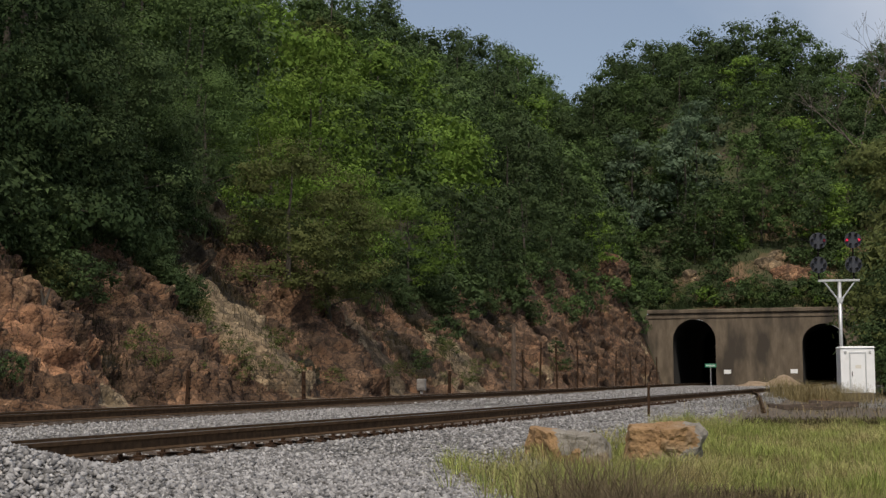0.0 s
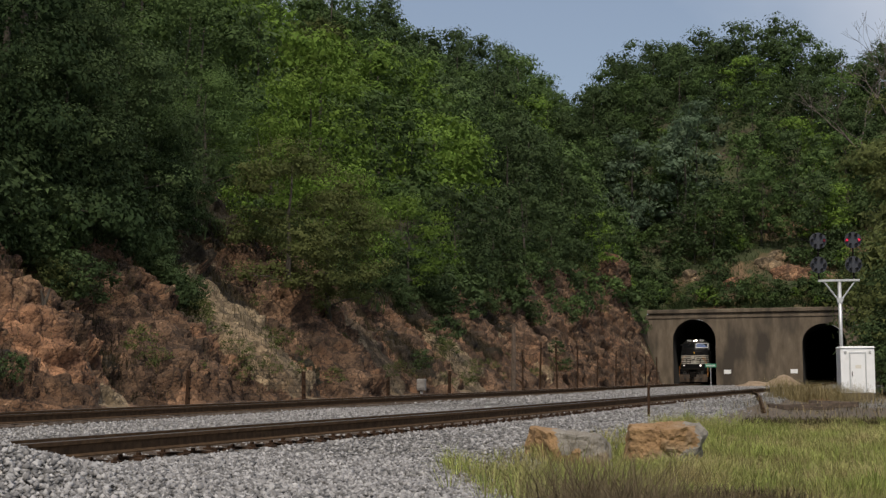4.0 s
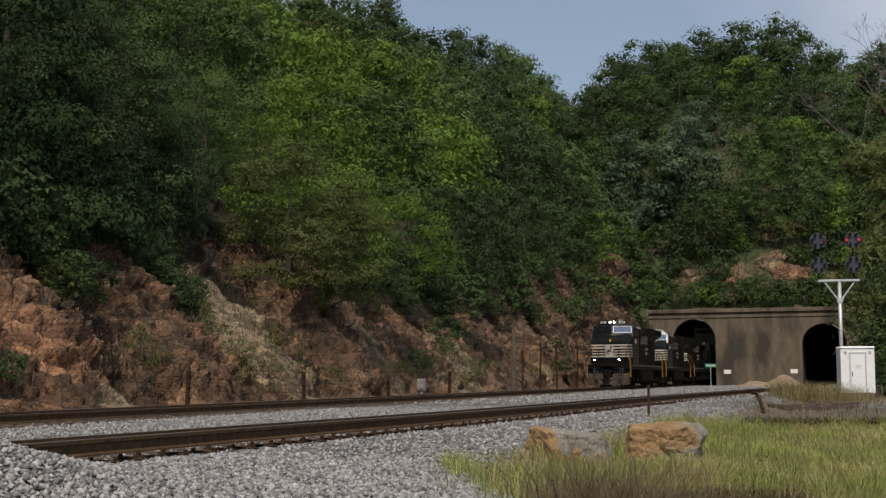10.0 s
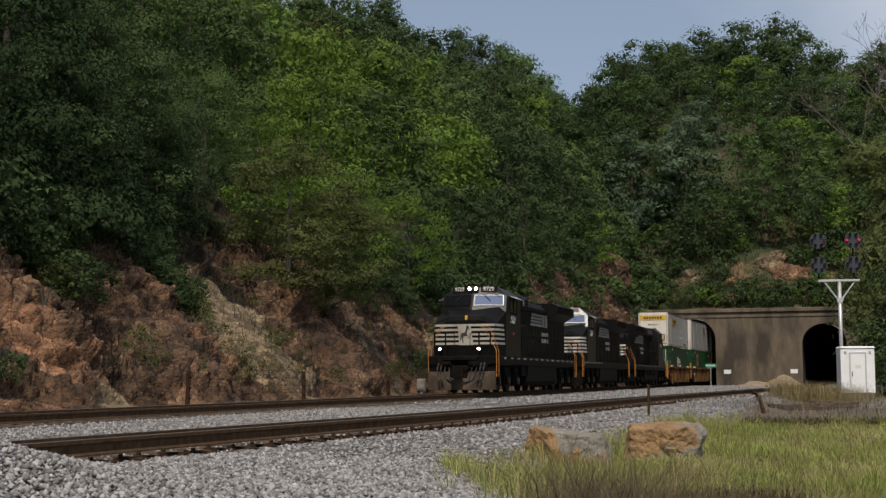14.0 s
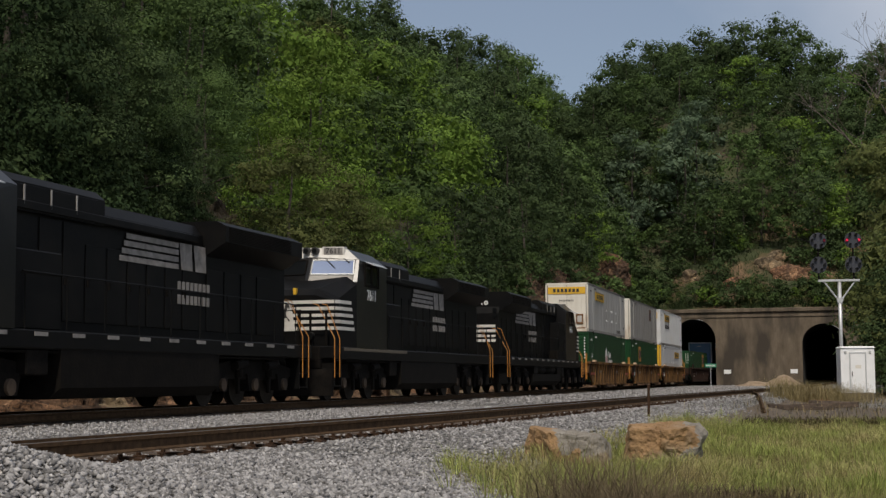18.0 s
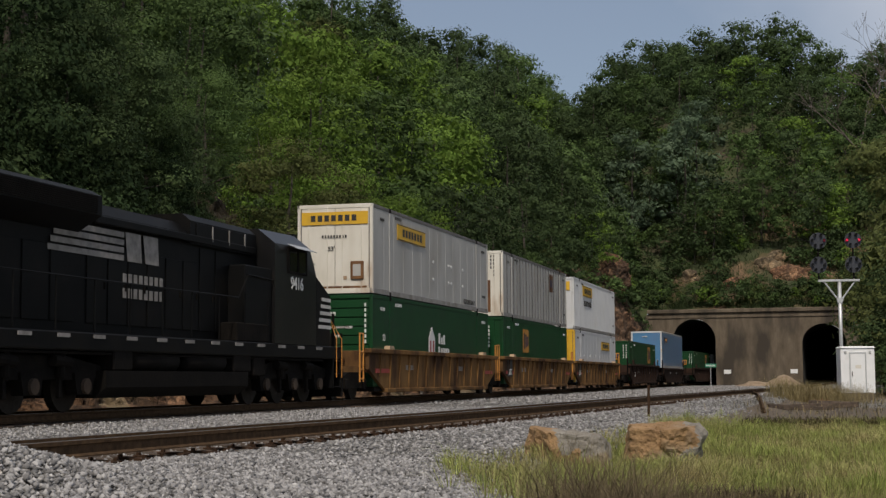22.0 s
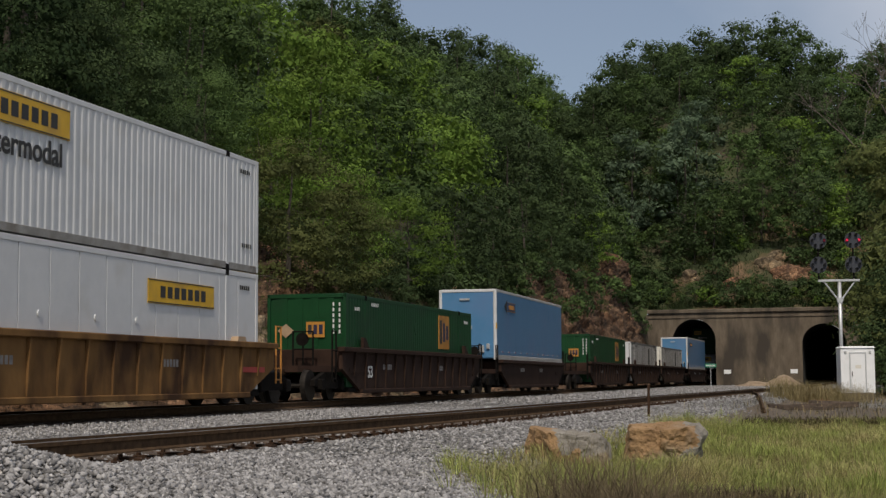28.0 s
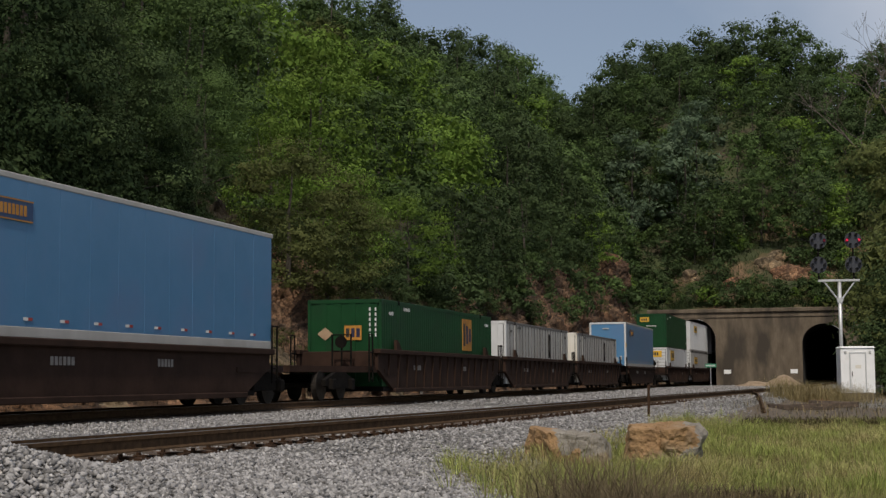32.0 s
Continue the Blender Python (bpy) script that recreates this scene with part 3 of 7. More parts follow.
def facets(s, z, lat, scale, seed, tilt):
    """Flat, randomly tilted faces of broken blocks, about -1 to 1."""
    p = Vector((s * scale, z * scale * 1.15 + 0.35 * s * scale, lat * scale * 0.8 + seed))
    d, c = noise.voronoi(p)
    c = c[0]
    e = smooth01((d[1] - d[0]) / 0.1)
    r = noise.noise_vector(c * 5.3 + Vector((seed, 0, 0)))
    q = noise.noise_vector(c * 3.1 + Vector((0, seed, 7.0)))
    return e * (1.0 * r.x + 0.25 + tilt * (p - c).dot(q)) - 0.25


def rock_relief(s, lat, x, y, z):
    d = -lat - 3.0
    w = smooth01(d / 0.9) * smooth01((CLIFF_R[1] - s) / 1.6) * smooth01((lat - CLIFF_L[0]) / 1.0)
    q = s + 0.7 * noise.noise((s * 0.25, z * 0.4, 2.0)) + 0.25 * noise.noise((s * 0.9, z * 1.1, 6.0)) - 0.12 * (z - 2.0)
    spur = float(np.interp(q, SPUR_S, SPUR_OUT))
    soft = min(1.0, 2.2 * spot(SCREE, s, z))
    f = smooth01((s + 128) / 28.0)                # the farther rock breaks in larger blocks
    hard = (1.0 - 0.85 * soft) * (0.75 + 0.5 * noise.noise((s * 0.2, z * 0.3, 12.0)))
    bed = (z + 0.25 * s) / 1.15 + 0.7 * fbm(s * 0.35, z * 0.5, 9.0, 2)
    ledge = abs(bed - math.floor(bed) - 0.5) * 2.0
    big = facets(s, z, lat, 0.42, 3.0, 1.3)
    mid = facets(s, z, lat, 1.1, 11.0, 1.4)
    small = facets(s, z, lat, 2.7, 23.0, 0.8)
    rough = fbm(s * 3.1, z * 3.1, lat * 3.1, 3)
    grit = noise.noise((s * 8.0, z * 8.0, lat * 8.0))
    out = 0.95 * spur + hard * ((0.6 + 0.4 * f) * big + 0.52 * mid + (0.4 - 0.14 * f) * small + 0.3 * (ledge - 0.5)) + (0.05 + 0.17 * hard) * rough + (0.08 * (1 - f)) * grit - 0.2 - 0.2 * f
    return w * 0.8 * out, w * (0.55 * out - 0.1)


def rock_kind(s, lat, x, y, z):
    """Grey-brown stone, orange clay or tan scree, and a darker ground in the hollows."""
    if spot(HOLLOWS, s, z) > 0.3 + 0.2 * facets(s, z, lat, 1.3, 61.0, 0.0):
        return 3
    if spot(SCREE, s, z) > 0.12:
        return 2
    patch = spot(CLAY, s, z) + 0.5 * noise.noise((s * 0.16, z * 0.2, 40.0)) + 0.25 * facets(s, z, lat, 0.9, 31.0, 0.0)
    if patch > 0.42:
        return 1
    return 2 if facets(s, z, lat, 0.6, 51.0, 0.0) > 0.5 else 0


def build_cliff():
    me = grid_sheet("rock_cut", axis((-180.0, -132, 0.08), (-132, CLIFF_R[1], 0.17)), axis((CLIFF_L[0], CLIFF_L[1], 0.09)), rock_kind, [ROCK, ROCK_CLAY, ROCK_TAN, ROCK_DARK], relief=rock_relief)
    ob = new("rock_cut", me)
    return tagged(ob, "steep cut slope of broken orange-brown and grey rock", "rock face", kind="structure")


build_cliff()


# ---- tracks ----
def rail_profile():
    return [(-0.075, -0.17), (0.075, -0.17), (0.075, -0.155), (0.012, -0.135), (0.01, -0.05), (0.036, -0.04), (0.036, -0.004), (0.03, 0.0), (-0.03, 0.0), (-0.036, -0.004), (-0.036, -0.04), (-0.01, -0.05), (-0.012, -0.135), (-0.075, -0.155)]


def rail(name, lat_of, dz, s_from, s_to, group):
    ob = thing(name, "brown rusted steel rail with a polished head on wooden ties", "rail", group=group, kind="structure")
    ss = list(np.arange(s_from, s_to, 1.0)) + [s_to]
    prof = rail_profile()
    part("rail_body", Shape().loft([[at(s, lat_of(s) + p[0], p[1] + dz) for p in prof] for s in ss]), RAILM, ob)
    top = [(-0.028, 0.003), (0.028, 0.003), (0.028, -0.001), (-0.028, -0.001)]
    part("rail_head", Shape().loft([[at(s, lat_of(s) + p[0], p[1] + dz) for p in top] for s in ss]), RAILTOP, ob, "polished running surface")
    return ob


SUPER = 0.03      # the near track leans away by this much at each rail
rail("rail_main_far", lambda s: -0.755, 0.0, -215.0, 330.0, "rails of the main track")
rail("rail_main_near", lambda s: 0.755, 0.0, -215.0, 330.0, "rails of the main track")
rail("rail_siding_far", lambda s: float(off2(s)) - 0.755, -SUPER, -215.0, 60.0, "rails of the near track")
rail("rail_siding_near", lambda s: float(off2(s)) + 0.755, SUPER, -215.0, 60.0, "rails of the near track")


# ---- tunnel portals ----
PF = Matrix(((math.cos(heading(PORTAL_S)), math.sin(heading(PORTAL_S)), 0, at(PORTAL_S, 0)[0]),
             (-math.sin(heading(PORTAL_S)), math.cos(heading(PORTAL_S)), 0, at(PORTAL_S, 0)[1]),
             (0, 0, 1, float(grade(PORTAL_S))), (0, 0, 0, 1)))      # x: along the wall to the right, y: into the hill


def arch(cx, half, spring, top, base, n=18):
    """Outline of an opening, from the left foot over the crown to the right foot."""
    pts = [(cx - half, base)]
    for i in range(n + 1):
        a = math.pi * (1 - i / n)
        pts.append((cx + half * math.cos(a), spring + (top - spring) * math.sin(a)))
    return pts + [(cx + half, base)]


ARCHES = [arch(0.0, 2.32, 4.7, 7.0, -0.4), arch(13.8, 2.3, 4.2, 6.3, -0.4)]
WALL_X, WALL_TOP = (-5.0, 18.4), 7.65


def portal_wall():
    """Solid wall with the two openings cut through it."""
    sh = Shape()
    depth = 1.3
    xs = [WALL_X[0], -3.6, 3.6, 10.2, 17.4, WALL_X[1]]
    for x0, x1 in ((xs[0], xs[1]), (xs[2], xs[3]), (xs[4], xs[5])):
        sh.box(x0, x1, 0, depth, -0.6, WALL_TOP)
    for a, x0, x1 in ((ARCHES[0], xs[1], xs[2]), (ARCHES[1], xs[3], xs[4])):
        outer = []
        for px, pz in a:
            if pz <= a[1][1] + 1e-6:
                outer.append((x0 if px < (x0 + x1) / 2 else x1, pz))
            else:
                t = (px - a[1][0]) / (a[-2][0] - a[1][0])
                outer.append((x0 + (x1 - x0) * t, WALL_TOP))
        outer[1] = (x0, outer[1][1])
        ring = []
        k = len(sh.v)
        for (px, pz), (qx, qz) in zip(a, outer):
            sh.v += [(px, 0, pz), (px, depth, pz), (qx, 0, qz), (qx, depth, qz)]
        for i in range(len(a) - 1):
            b = k + 4 * i
            sh.f += [(b, b + 4, b + 6, b + 2), (b + 1, b + 3, b + 7, b + 5), (b, b + 1, b + 5, b + 4)]
        # corners above the springing
        for i in (1, len(a) - 3):
            b = k + 4 * i
            p, q = outer[i], outer[i + 1]
            cxn = x0 if i == 1 else x1
            c = len(sh.v)
            sh.v += [(cxn, 0, WALL_TOP), (cxn, depth, WALL_TOP)]
            sh.f.append((b + 2, b + 6, c))
    return sh


portal = thing("tunnel_portal", "weather-stained concrete tunnel portal wall with two arched openings", "tunnel portal", PF, kind="structure")
part("portal_wall", portal_wall(), CONC, portal)
part("coping", Shape().box(WALL_X[0] - 0.1, WALL_X[1] + 0.1, -0.22, 1.35, WALL_TOP, WALL_TOP + 0.42, 0.05).box(WALL_X[0], WALL_X[1], -0.1, 0.0, WALL_TOP - 0.55, WALL_TOP - 0.4, 0.02), CONC, portal, "projecting concrete coping")
for a in ARCHES:
    big = [((px - (a[0][0] + a[-1][0]) / 2) * 1.13 + (a[0][0] + a[-1][0]) / 2, pz if i in (0, len(a) - 1) else pz + 0.12 + 0.2 * max(0, (pz - a[1][1]) / 2.3)) for i, (px, pz) in enumerate(a)]
    sh = Shape()
    k = 0
    for (px, pz), (qx, qz) in zip(a, big):
        sh.v += [(px, -0.05, pz), (px, 0.3, pz), (qx, -0.05, qz), (qx, 0.02, qz)]
    for i in range(len(a) - 1):
        b = 4 * i
        sh.f += [(b, b + 4, b + 6, b + 2), (b, b + 1, b + 5, b + 4), (b + 2, b + 6, b + 7, b + 3)]
    part("arch_ring", sh, CONC, portal, "raised concrete ring round the opening")
for x in (3.15, 10.2):
    part("marker_board", Shape().box(x, x + 0.75, -0.05, 0.0, 1.0, 1.45, 0.01), CABINET, portal, "small white board fixed to the wall")
part("wing_wall", Shape().hull([(WALL_X[0], 0, -0.6), (WALL_X[0], 1.2, -0.6), (WALL_X[0], 0, WALL_TOP), (WALL_X[0], 1.2, WALL_TOP), (WALL_X[0] - 2.2, -2.2, -0.6), (WALL_X[0] - 2.2, -1.0, -0.6), (WALL_X[0] - 2.2, -2.2, 5.2), (WALL_X[0] - 2.2, -1.0, 5.2)]), CONC, portal, "sloping concrete wing wall")
part("wing_wall", Shape().hull([(WALL_X[1], 0, -0.6), (WALL_X[1], 1.2, -0.6), (WALL_X[1], 0, WALL_TOP), (WALL_X[1], 1.2, WALL_TOP), (WALL_X[1] + 3, -1.0, -0.6), (WALL_X[1] + 3, 0.2, -0.6), (WALL_X[1] + 3, -1.0, 7.0), (WALL_X[1] + 3, 0.2, 7.0)]), CONC, portal, "sloping concrete wing wall")


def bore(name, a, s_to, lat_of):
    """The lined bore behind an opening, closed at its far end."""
    # near-black from just behind the wall's face, covering its reveal
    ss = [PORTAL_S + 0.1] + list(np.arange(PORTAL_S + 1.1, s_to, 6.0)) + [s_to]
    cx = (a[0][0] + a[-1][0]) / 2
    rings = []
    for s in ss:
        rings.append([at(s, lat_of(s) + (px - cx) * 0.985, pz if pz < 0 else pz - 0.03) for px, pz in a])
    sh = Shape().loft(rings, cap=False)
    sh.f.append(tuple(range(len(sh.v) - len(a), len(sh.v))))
    solid(name, sh, LINING, "near-black tunnel bore behind the portal", "tunnel", kind="structure", smooth=True)


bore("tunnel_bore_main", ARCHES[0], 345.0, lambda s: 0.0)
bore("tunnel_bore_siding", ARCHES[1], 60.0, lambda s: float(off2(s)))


# ---- trackside things ----
def steel_post(h, r):
    return Shape().box(-r, r, -r * 0.35, r * 0.35, -0.3, h, 0.004).box(-r * 0.3, r * 0.3, -r, r, -0.3, h - 0.02, 0.004)


def fence_posts():
    """Old posts of a rock-slide fence along the foot of the cut; (s, lat, height, width)."""
    spots = [(-158.1, 1.15, 0.07), (-148.2, 1.15, 0.075), (-137.8, 0.95, 0.07), (-127.4, 1.25, 0.08), (-109.3, 2.6, 0.05), (-103.9, 3.2, 0.065),
             (-97.6, 3.2, 0.065), (-89.2, 3.2, 0.06), (-79.9, 2.8, 0.05), (-69.8, 3.2, 0.06), (-60.5, 3.3, 0.06), (-51.0, 3.2, 0.06), (-42.4, 3.0, 0.06)]
    for s, h, r in spots:
        p = at(s, -3.05, -0.3)
        lean = random.uniform(-2.5, 2.5)
        sh = steel_post(h + 0.1, r)
        ob = thing("fence_post", "rusty steel fence post at the foot of the rock cut", "fence post", pose(p[0], p[1], p[2], lean * 0.5, lean, random.uniform(0, 60)), group="fence posts along the cut")
        part("post", sh, RUST, ob)
        for z in (h * 0.35, h * 0.62, h * 0.9):
            part("insulator", Shape().disc((0, -r - 0.02, z), (0, 1, 0), 0.03, 0.06, 8), GRIME, ob)
    p = at(-111.5, -3.2, -0.3)
    pole = thing("utility_pole", "weathered broken wooden pole beside the track", "pole", pose(*p, 0, 1.0, 0))
    part("pole", Shape().tube([(0, 0, -0.3), (0.02, 0, 2.0), (0.0, 0.02, 4.2)], [0.16, 0.145, 0.12], 10), TIE, pole)
    part("bracket", Shape().tube([(0, 0, 1.0), (0.5, 0.1, 0.75), (0.75, 0.1, 0.2)], 0.035, 6), RUST, pole)
    part("bracket", Shape().tube([(0, 0, 2.2), (0.55, 0.1, 1.9), (0.7, 0.1, 1.4)], 0.03, 6), RUST, pole)


fence_posts()


def wires():
    for z in (1.1, 2.0, 2.75):
        sh = Shape()
        ss = np.arange(-112.0, -42.0, 3.5)
        sh.tube([at(s, -3.1 + 0.03 * math.sin(s * 1.3), z - 0.3 + 0.07 * math.sin(s * 0.9)) for s in ss], 0.006, 4)
        solid("fence_wire", sh, RUST, "thin rusty sagging wire between the fence posts", "wire", group="fence wires")


def mesh_wires():
    """Fine wires between the short posts at the foot of the near rock."""
    for z in (0.2, 0.45, 0.7, 0.95):
        sh = Shape().tube([at(s, -3.1 + 0.02 * math.sin(s * 1.3), z + 0.03 * math.sin(s * 0.9)) for s in np.arange(-158.0, -127.0, 2.6)], 0.005, 4)
        solid("fence_wire", sh, RUST, "thin rusty wire between short fence posts", "wire", group="fence wires")


wires()
mesh_wires()


def instrument_box():
    p = at(-131.6, -3.3, -0.35)
    ob = thing("instrument_case", "small grey metal instrument case at the foot of the rock", "electrical box", pose(*p, 0, 0, -15))
    part("case_body", Shape().box(-0.2, 0.2, -0.15, 0.15, 0.45, 1.0, 0.02), DULL, ob)
    part("case_post", Shape().box(-0.05, 0.05, -0.05, 0.05, -0.3, 0.46), GALV, ob)
    part("case_door", Shape().box(-0.16, 0.16, -0.17, -0.15, 0.5, 0.95, 0.005), DULL, ob)


instrument_box()


def green_sign():
    x, y = 23.9, 134.0
    p = (x, y, ground_z(x, y))
    ob = thing("green_sign", "small green sign board on a slim steel post", "sign", pose(*p, 0, 0, -4))
    part("sign_post", Shape().box(-0.03, 0.03, -0.02, 0.02, -0.3, 2.1, 0.004), GALV, ob)
    board = part("sign_board", Shape().box(-0.5, 0.5, -0.045, -0.02, 1.75, 2.08, 0.006), SIGN_GREEN, ob, "green sheet with white characters")
    for i in range(7):
        part("character_bar", Shape().box(-0.42 + i * 0.12, -0.34 + i * 0.12, -0.051, -0.046, 1.84, 1.99), PALE_INK, board)


green_sign()


def cabinet():
    x, y = 20.75, 75.0
    ob = thing("signal_bungalow", "white steel signal equipment cabinet with a closed door", "equipment cabinet", pose(x, y, -0.32, 0, 0, -5))
    part("plinth", Shape().box(-0.8, 0.8, -0.02, 1.2, -0.45, 0.04, 0.02), CONC, ob)
    part("cabinet_body", Shape().box(-0.84, 0.84, 0, 1.25, 0.0, 2.28, 0.025), CABINET, ob)
    part("cabinet_roof", Shape().hull([(-0.88, -0.06, 2.28), (0.88, -0.06, 2.28), (0.88, 1.3, 2.28), (-0.88, 1.3, 2.28), (-0.8, 0.0, 2.36), (0.8, 0.0, 2.36), (0.8, 1.2, 2.36), (-0.8, 1.2, 2.36)]), CABINET, ob, "shallow white steel roof")
    door = part("door", Shape().box(-0.36, 0.36, -0.035, 0.0, 0.1, 2.0, 0.01), CABINET, ob)
    part("door_frame", Shape().box(-0.42, -0.37, -0.045, 0, 0.06, 2.06).box(0.37, 0.42, -0.045, 0, 0.06, 2.06).box(-0.37, 0.37, -0.045, 0, 2.01, 2.06), GALV, ob)
    part("handle", Shape().box(-0.31, -0.27, -0.085, -0.035, 0.85, 1.1, 0.008), INK, door)
    part("notice", Shape().box(-0.12, 0.16, -0.04, -0.036, 1.25, 1.42), C_CREAM, door, "yellowed paper notice")
    for px in (-0.6, 0.62):
        part("vent", Shape().box(px - 0.06, px + 0.06, -0.05, 0.0, 2.0, 2.14, 0.02), GALV, ob, "small hooded vent")
    return ob


cabinet()


def signal():
    x, y = 21.55, 81.0
    ob = thing("railway_signal", "galvanised signal mast with four dark discs, red lamps lit", "railway signal", pose(x, y, -0.4, 0, 0, -8))
    part("mast", Shape().tube([(0, 0, -0.3), (0, 0, 6.1)], 0.1, 14), GALV, ob, smooth=True)
    part("cross_beam", Shape().box(-1.13, 1.08, -0.1, 0.1, 6.08, 6.2, 0.01), GALV, ob)
    for sx in (-1, 1):
        part("brace", Shape().tube([(sx * 0.06, 0, 5.05), (sx * 0.82, 0, 6.09)], 0.045, 8), GALV, ob)
    part("collar", Shape().hull([(x, y, z) for y in (-0.12, 0.12) for x, z in ((-0.2, 5.2), (0.2, 5.2), (0.11, 4.92), (-0.11, 4.92))]), GALV, ob)
    for cx, lit in ((-1.08, False), (0.77, True)):
        part("head_pole", Shape().tube([(cx, 0.05, 6.2), (cx, 0.05, 8.7)], 0.05, 8), GRIME, ob)
        for cz, upper in ((7.0, False), (8.33, True)):
            disc = part("lamp_disc", Shape().disc((cx, -0.06, cz), (0, 1, 0), 0.45, 0.05, 28), TARGET, ob, "round black signal target")
            for k in range(6):
                a = math.pi / 3 * k
                px, pz = cx + 0.32 * math.cos(a), cz + 0.32 * math.sin(a)
                on = upper and k in (0, 3)
                m = RED_ON if (on and lit) else (RED_DIM if on and k == 0 else INK)
                part("lamp", Shape().disc((px, -0.11, pz), (0, 1, 0), 0.07, 0.06, 12), m, disc, "lit red lamp" if on and lit else "")
                part("hood", Shape().tube([(px, -0.09, pz + 0.02), (px, -0.24, pz + 0.03)], 0.075, 10, cap=False), INK, disc)
    return ob


signal()


# ---- rocks ----
def boulder(size, seed, planes, label, m, split):
    """A quarried block: a ball trimmed by break planes, then roughened; split picks the weathered end."""
    random.seed(seed)
    bm = bmesh.new()
    bmesh.ops.create_icosphere(bm, subdivisions=5, radius=1.0)
    off = Vector((random.uniform(0, 50), random.uniform(0, 50), random.uniform(0, 50)))
    planes = [(Vector(p[:3]).normalized(), p[3]) for p in planes]
    for v in bm.verts:
        c = v.co.copy()
        r = 1.25
        for nrm, d in planes:
            k = c.dot(nrm)
            if k > 1e-3:
                r = min(r, d / k)
        c *= r
        lump = fbm(*(c * 1.7 + off), 3)
        bed = c.z * 3.2 + 0.8 * lump + c.x * 0.6
        step = (bed - math.floor(bed)) ** 4
        crack = max(0.0, 0.12 - abs(c.x + 0.35 * c.z + 0.25 * noise.noise(c * 2.2 + off) - 0.05))
        c += c.normalized() * (0.1 * lump - 0.05 * step + 0.035 * fbm(*(c * 7 + off), 3) - 0.75 * crack * (1 if seed == 23 else 0.25))
        v.co = Vector((c.x * size[0], c.y * size[1], (c.z + 0.45) * size[2]))
    me = bpy.data.meshes.new("boulder")
    bm.to_mesh(me)
    bm.free()
    me.materials.append(BOULDER)
    me.materials.append(BOULDER_TAN)
    for f in me.polygons:
        f.use_smooth = False
        f.material_index = 1 if f.center.x / size[0] + 0.6 * fbm(*(f.center * 2.2 + off), 4) < split else 0
    return solid("boulder", me, None, label, "boulder", m, group="boulders beside the track")


boulder((0.52, 0.42, 0.6), 5, ((0.05, -0.1, 1, 0.46), (-0.1, -1, 0.35, 0.62), (1, -0.3, 0.3, 0.8), (-1, -0.35, 0.05, 0.78), (-0.6, -0.8, 0.2, 0.78), (0.3, 0.2, 1, 0.52), (0, 1, 0.1, 0.7), (0, 0, -1, 0.7)),
        "broad grey granite boulder with an orange-stained end", pose(1.6, 18.6, -0.72, 0, 0, 8), -0.36)
boulder((0.55, 0.42, 0.52), 23, ((-0.03, -0.1, 1, 0.5), (-0.35, -1, 0.2, 0.66), (0.45, -1, -0.25, 0.6), (1, -0.2, -0.4, 0.78), (-1, -0.1, 0.15, 0.8), (0.8, -0.3, 0.75, 0.86), (0, 1, 0.1, 0.7), (0, 0, -1, 0.7), (-0.8, -0.2, 0.8, 0.8)),
        "angular boulder of orange and buff granite", pose(2.81, 19.4, -0.63, 0, 0, -10), 0.62)


def rock_spot(s, share):
    """A point on the broken face of the cut."""
    lat = cut_edge(s, share)
    x, y, _ = at(s, lat)
    z = height(s, lat, x, y)
    dl, dz = rock_relief(s, lat, x, y, z)
    x, y, _ = at(s, lat + dl)
    return x, y, z + dz


def snags():
    """A forked dead stump and a fallen pale branch on the rock."""
    x, y, z = rock_spot(-162.7, 0.42)
    ob = thing("dead_stump", "dark forked dead stump standing on the rock", "stump", pose(x, y, z - 0.15, 0, 4, 30))
    part("stem", Shape().tube([(0, 0, -0.2), (0.03, 0, 0.4), (0.02, 0.02, 0.62)], [0.1, 0.075, 0.06], 8), BARK, ob)
    part("fork", Shape().tube([(0.02, 0.02, 0.55), (0.12, 0.03, 0.85), (0.15, 0.02, 1.05)], [0.055, 0.04, 0.015], 6), BARK, ob)
    part("fork", Shape().tube([(0.02, 0.02, 0.55), (-0.06, 0.0, 0.85), (-0.12, -0.02, 1.0)], [0.05, 0.035, 0.012], 6), BARK, ob)
    part("twig", Shape().tube([(0.02, 0, 0.35), (-0.2, -0.05, 0.2), (-0.36, -0.06, -0.15)], [0.02, 0.015, 0.006], 5), PALE, ob)
    x, y, z = rock_spot(-140.6, 0.98)
    ob = thing("fallen_branch", "pale fallen branch lying on the weedy slope", "branch", pose(x, y, z + 0.25, 0, 38, -20))
    part("bough", Shape().tube([(-0.9, 0, 0), (-0.2, 0.03, 0.05), (0.9, 0, 0)], [0.05, 0.04, 0.015], 7), PALE, ob)
    part("twig", Shape().tube([(-0.2, 0.03, 0.05), (0.1, 0.2, 0.3)], [0.02, 0.006], 5), PALE, ob)


snags()


def marker_stake():
    x, y = 4.72, 34.6
    ob = thing("marker_stake", "slim weathered steel stake standing in the ballast", "stake", pose(x, y, ground_z(x, y), 0, 0.5, 0))
    part("stake", Shape().box(-0.03, 0.03, -0.015, 0.015, -0.2, 0.72, 0.004), RUST, ob)


marker_stake()


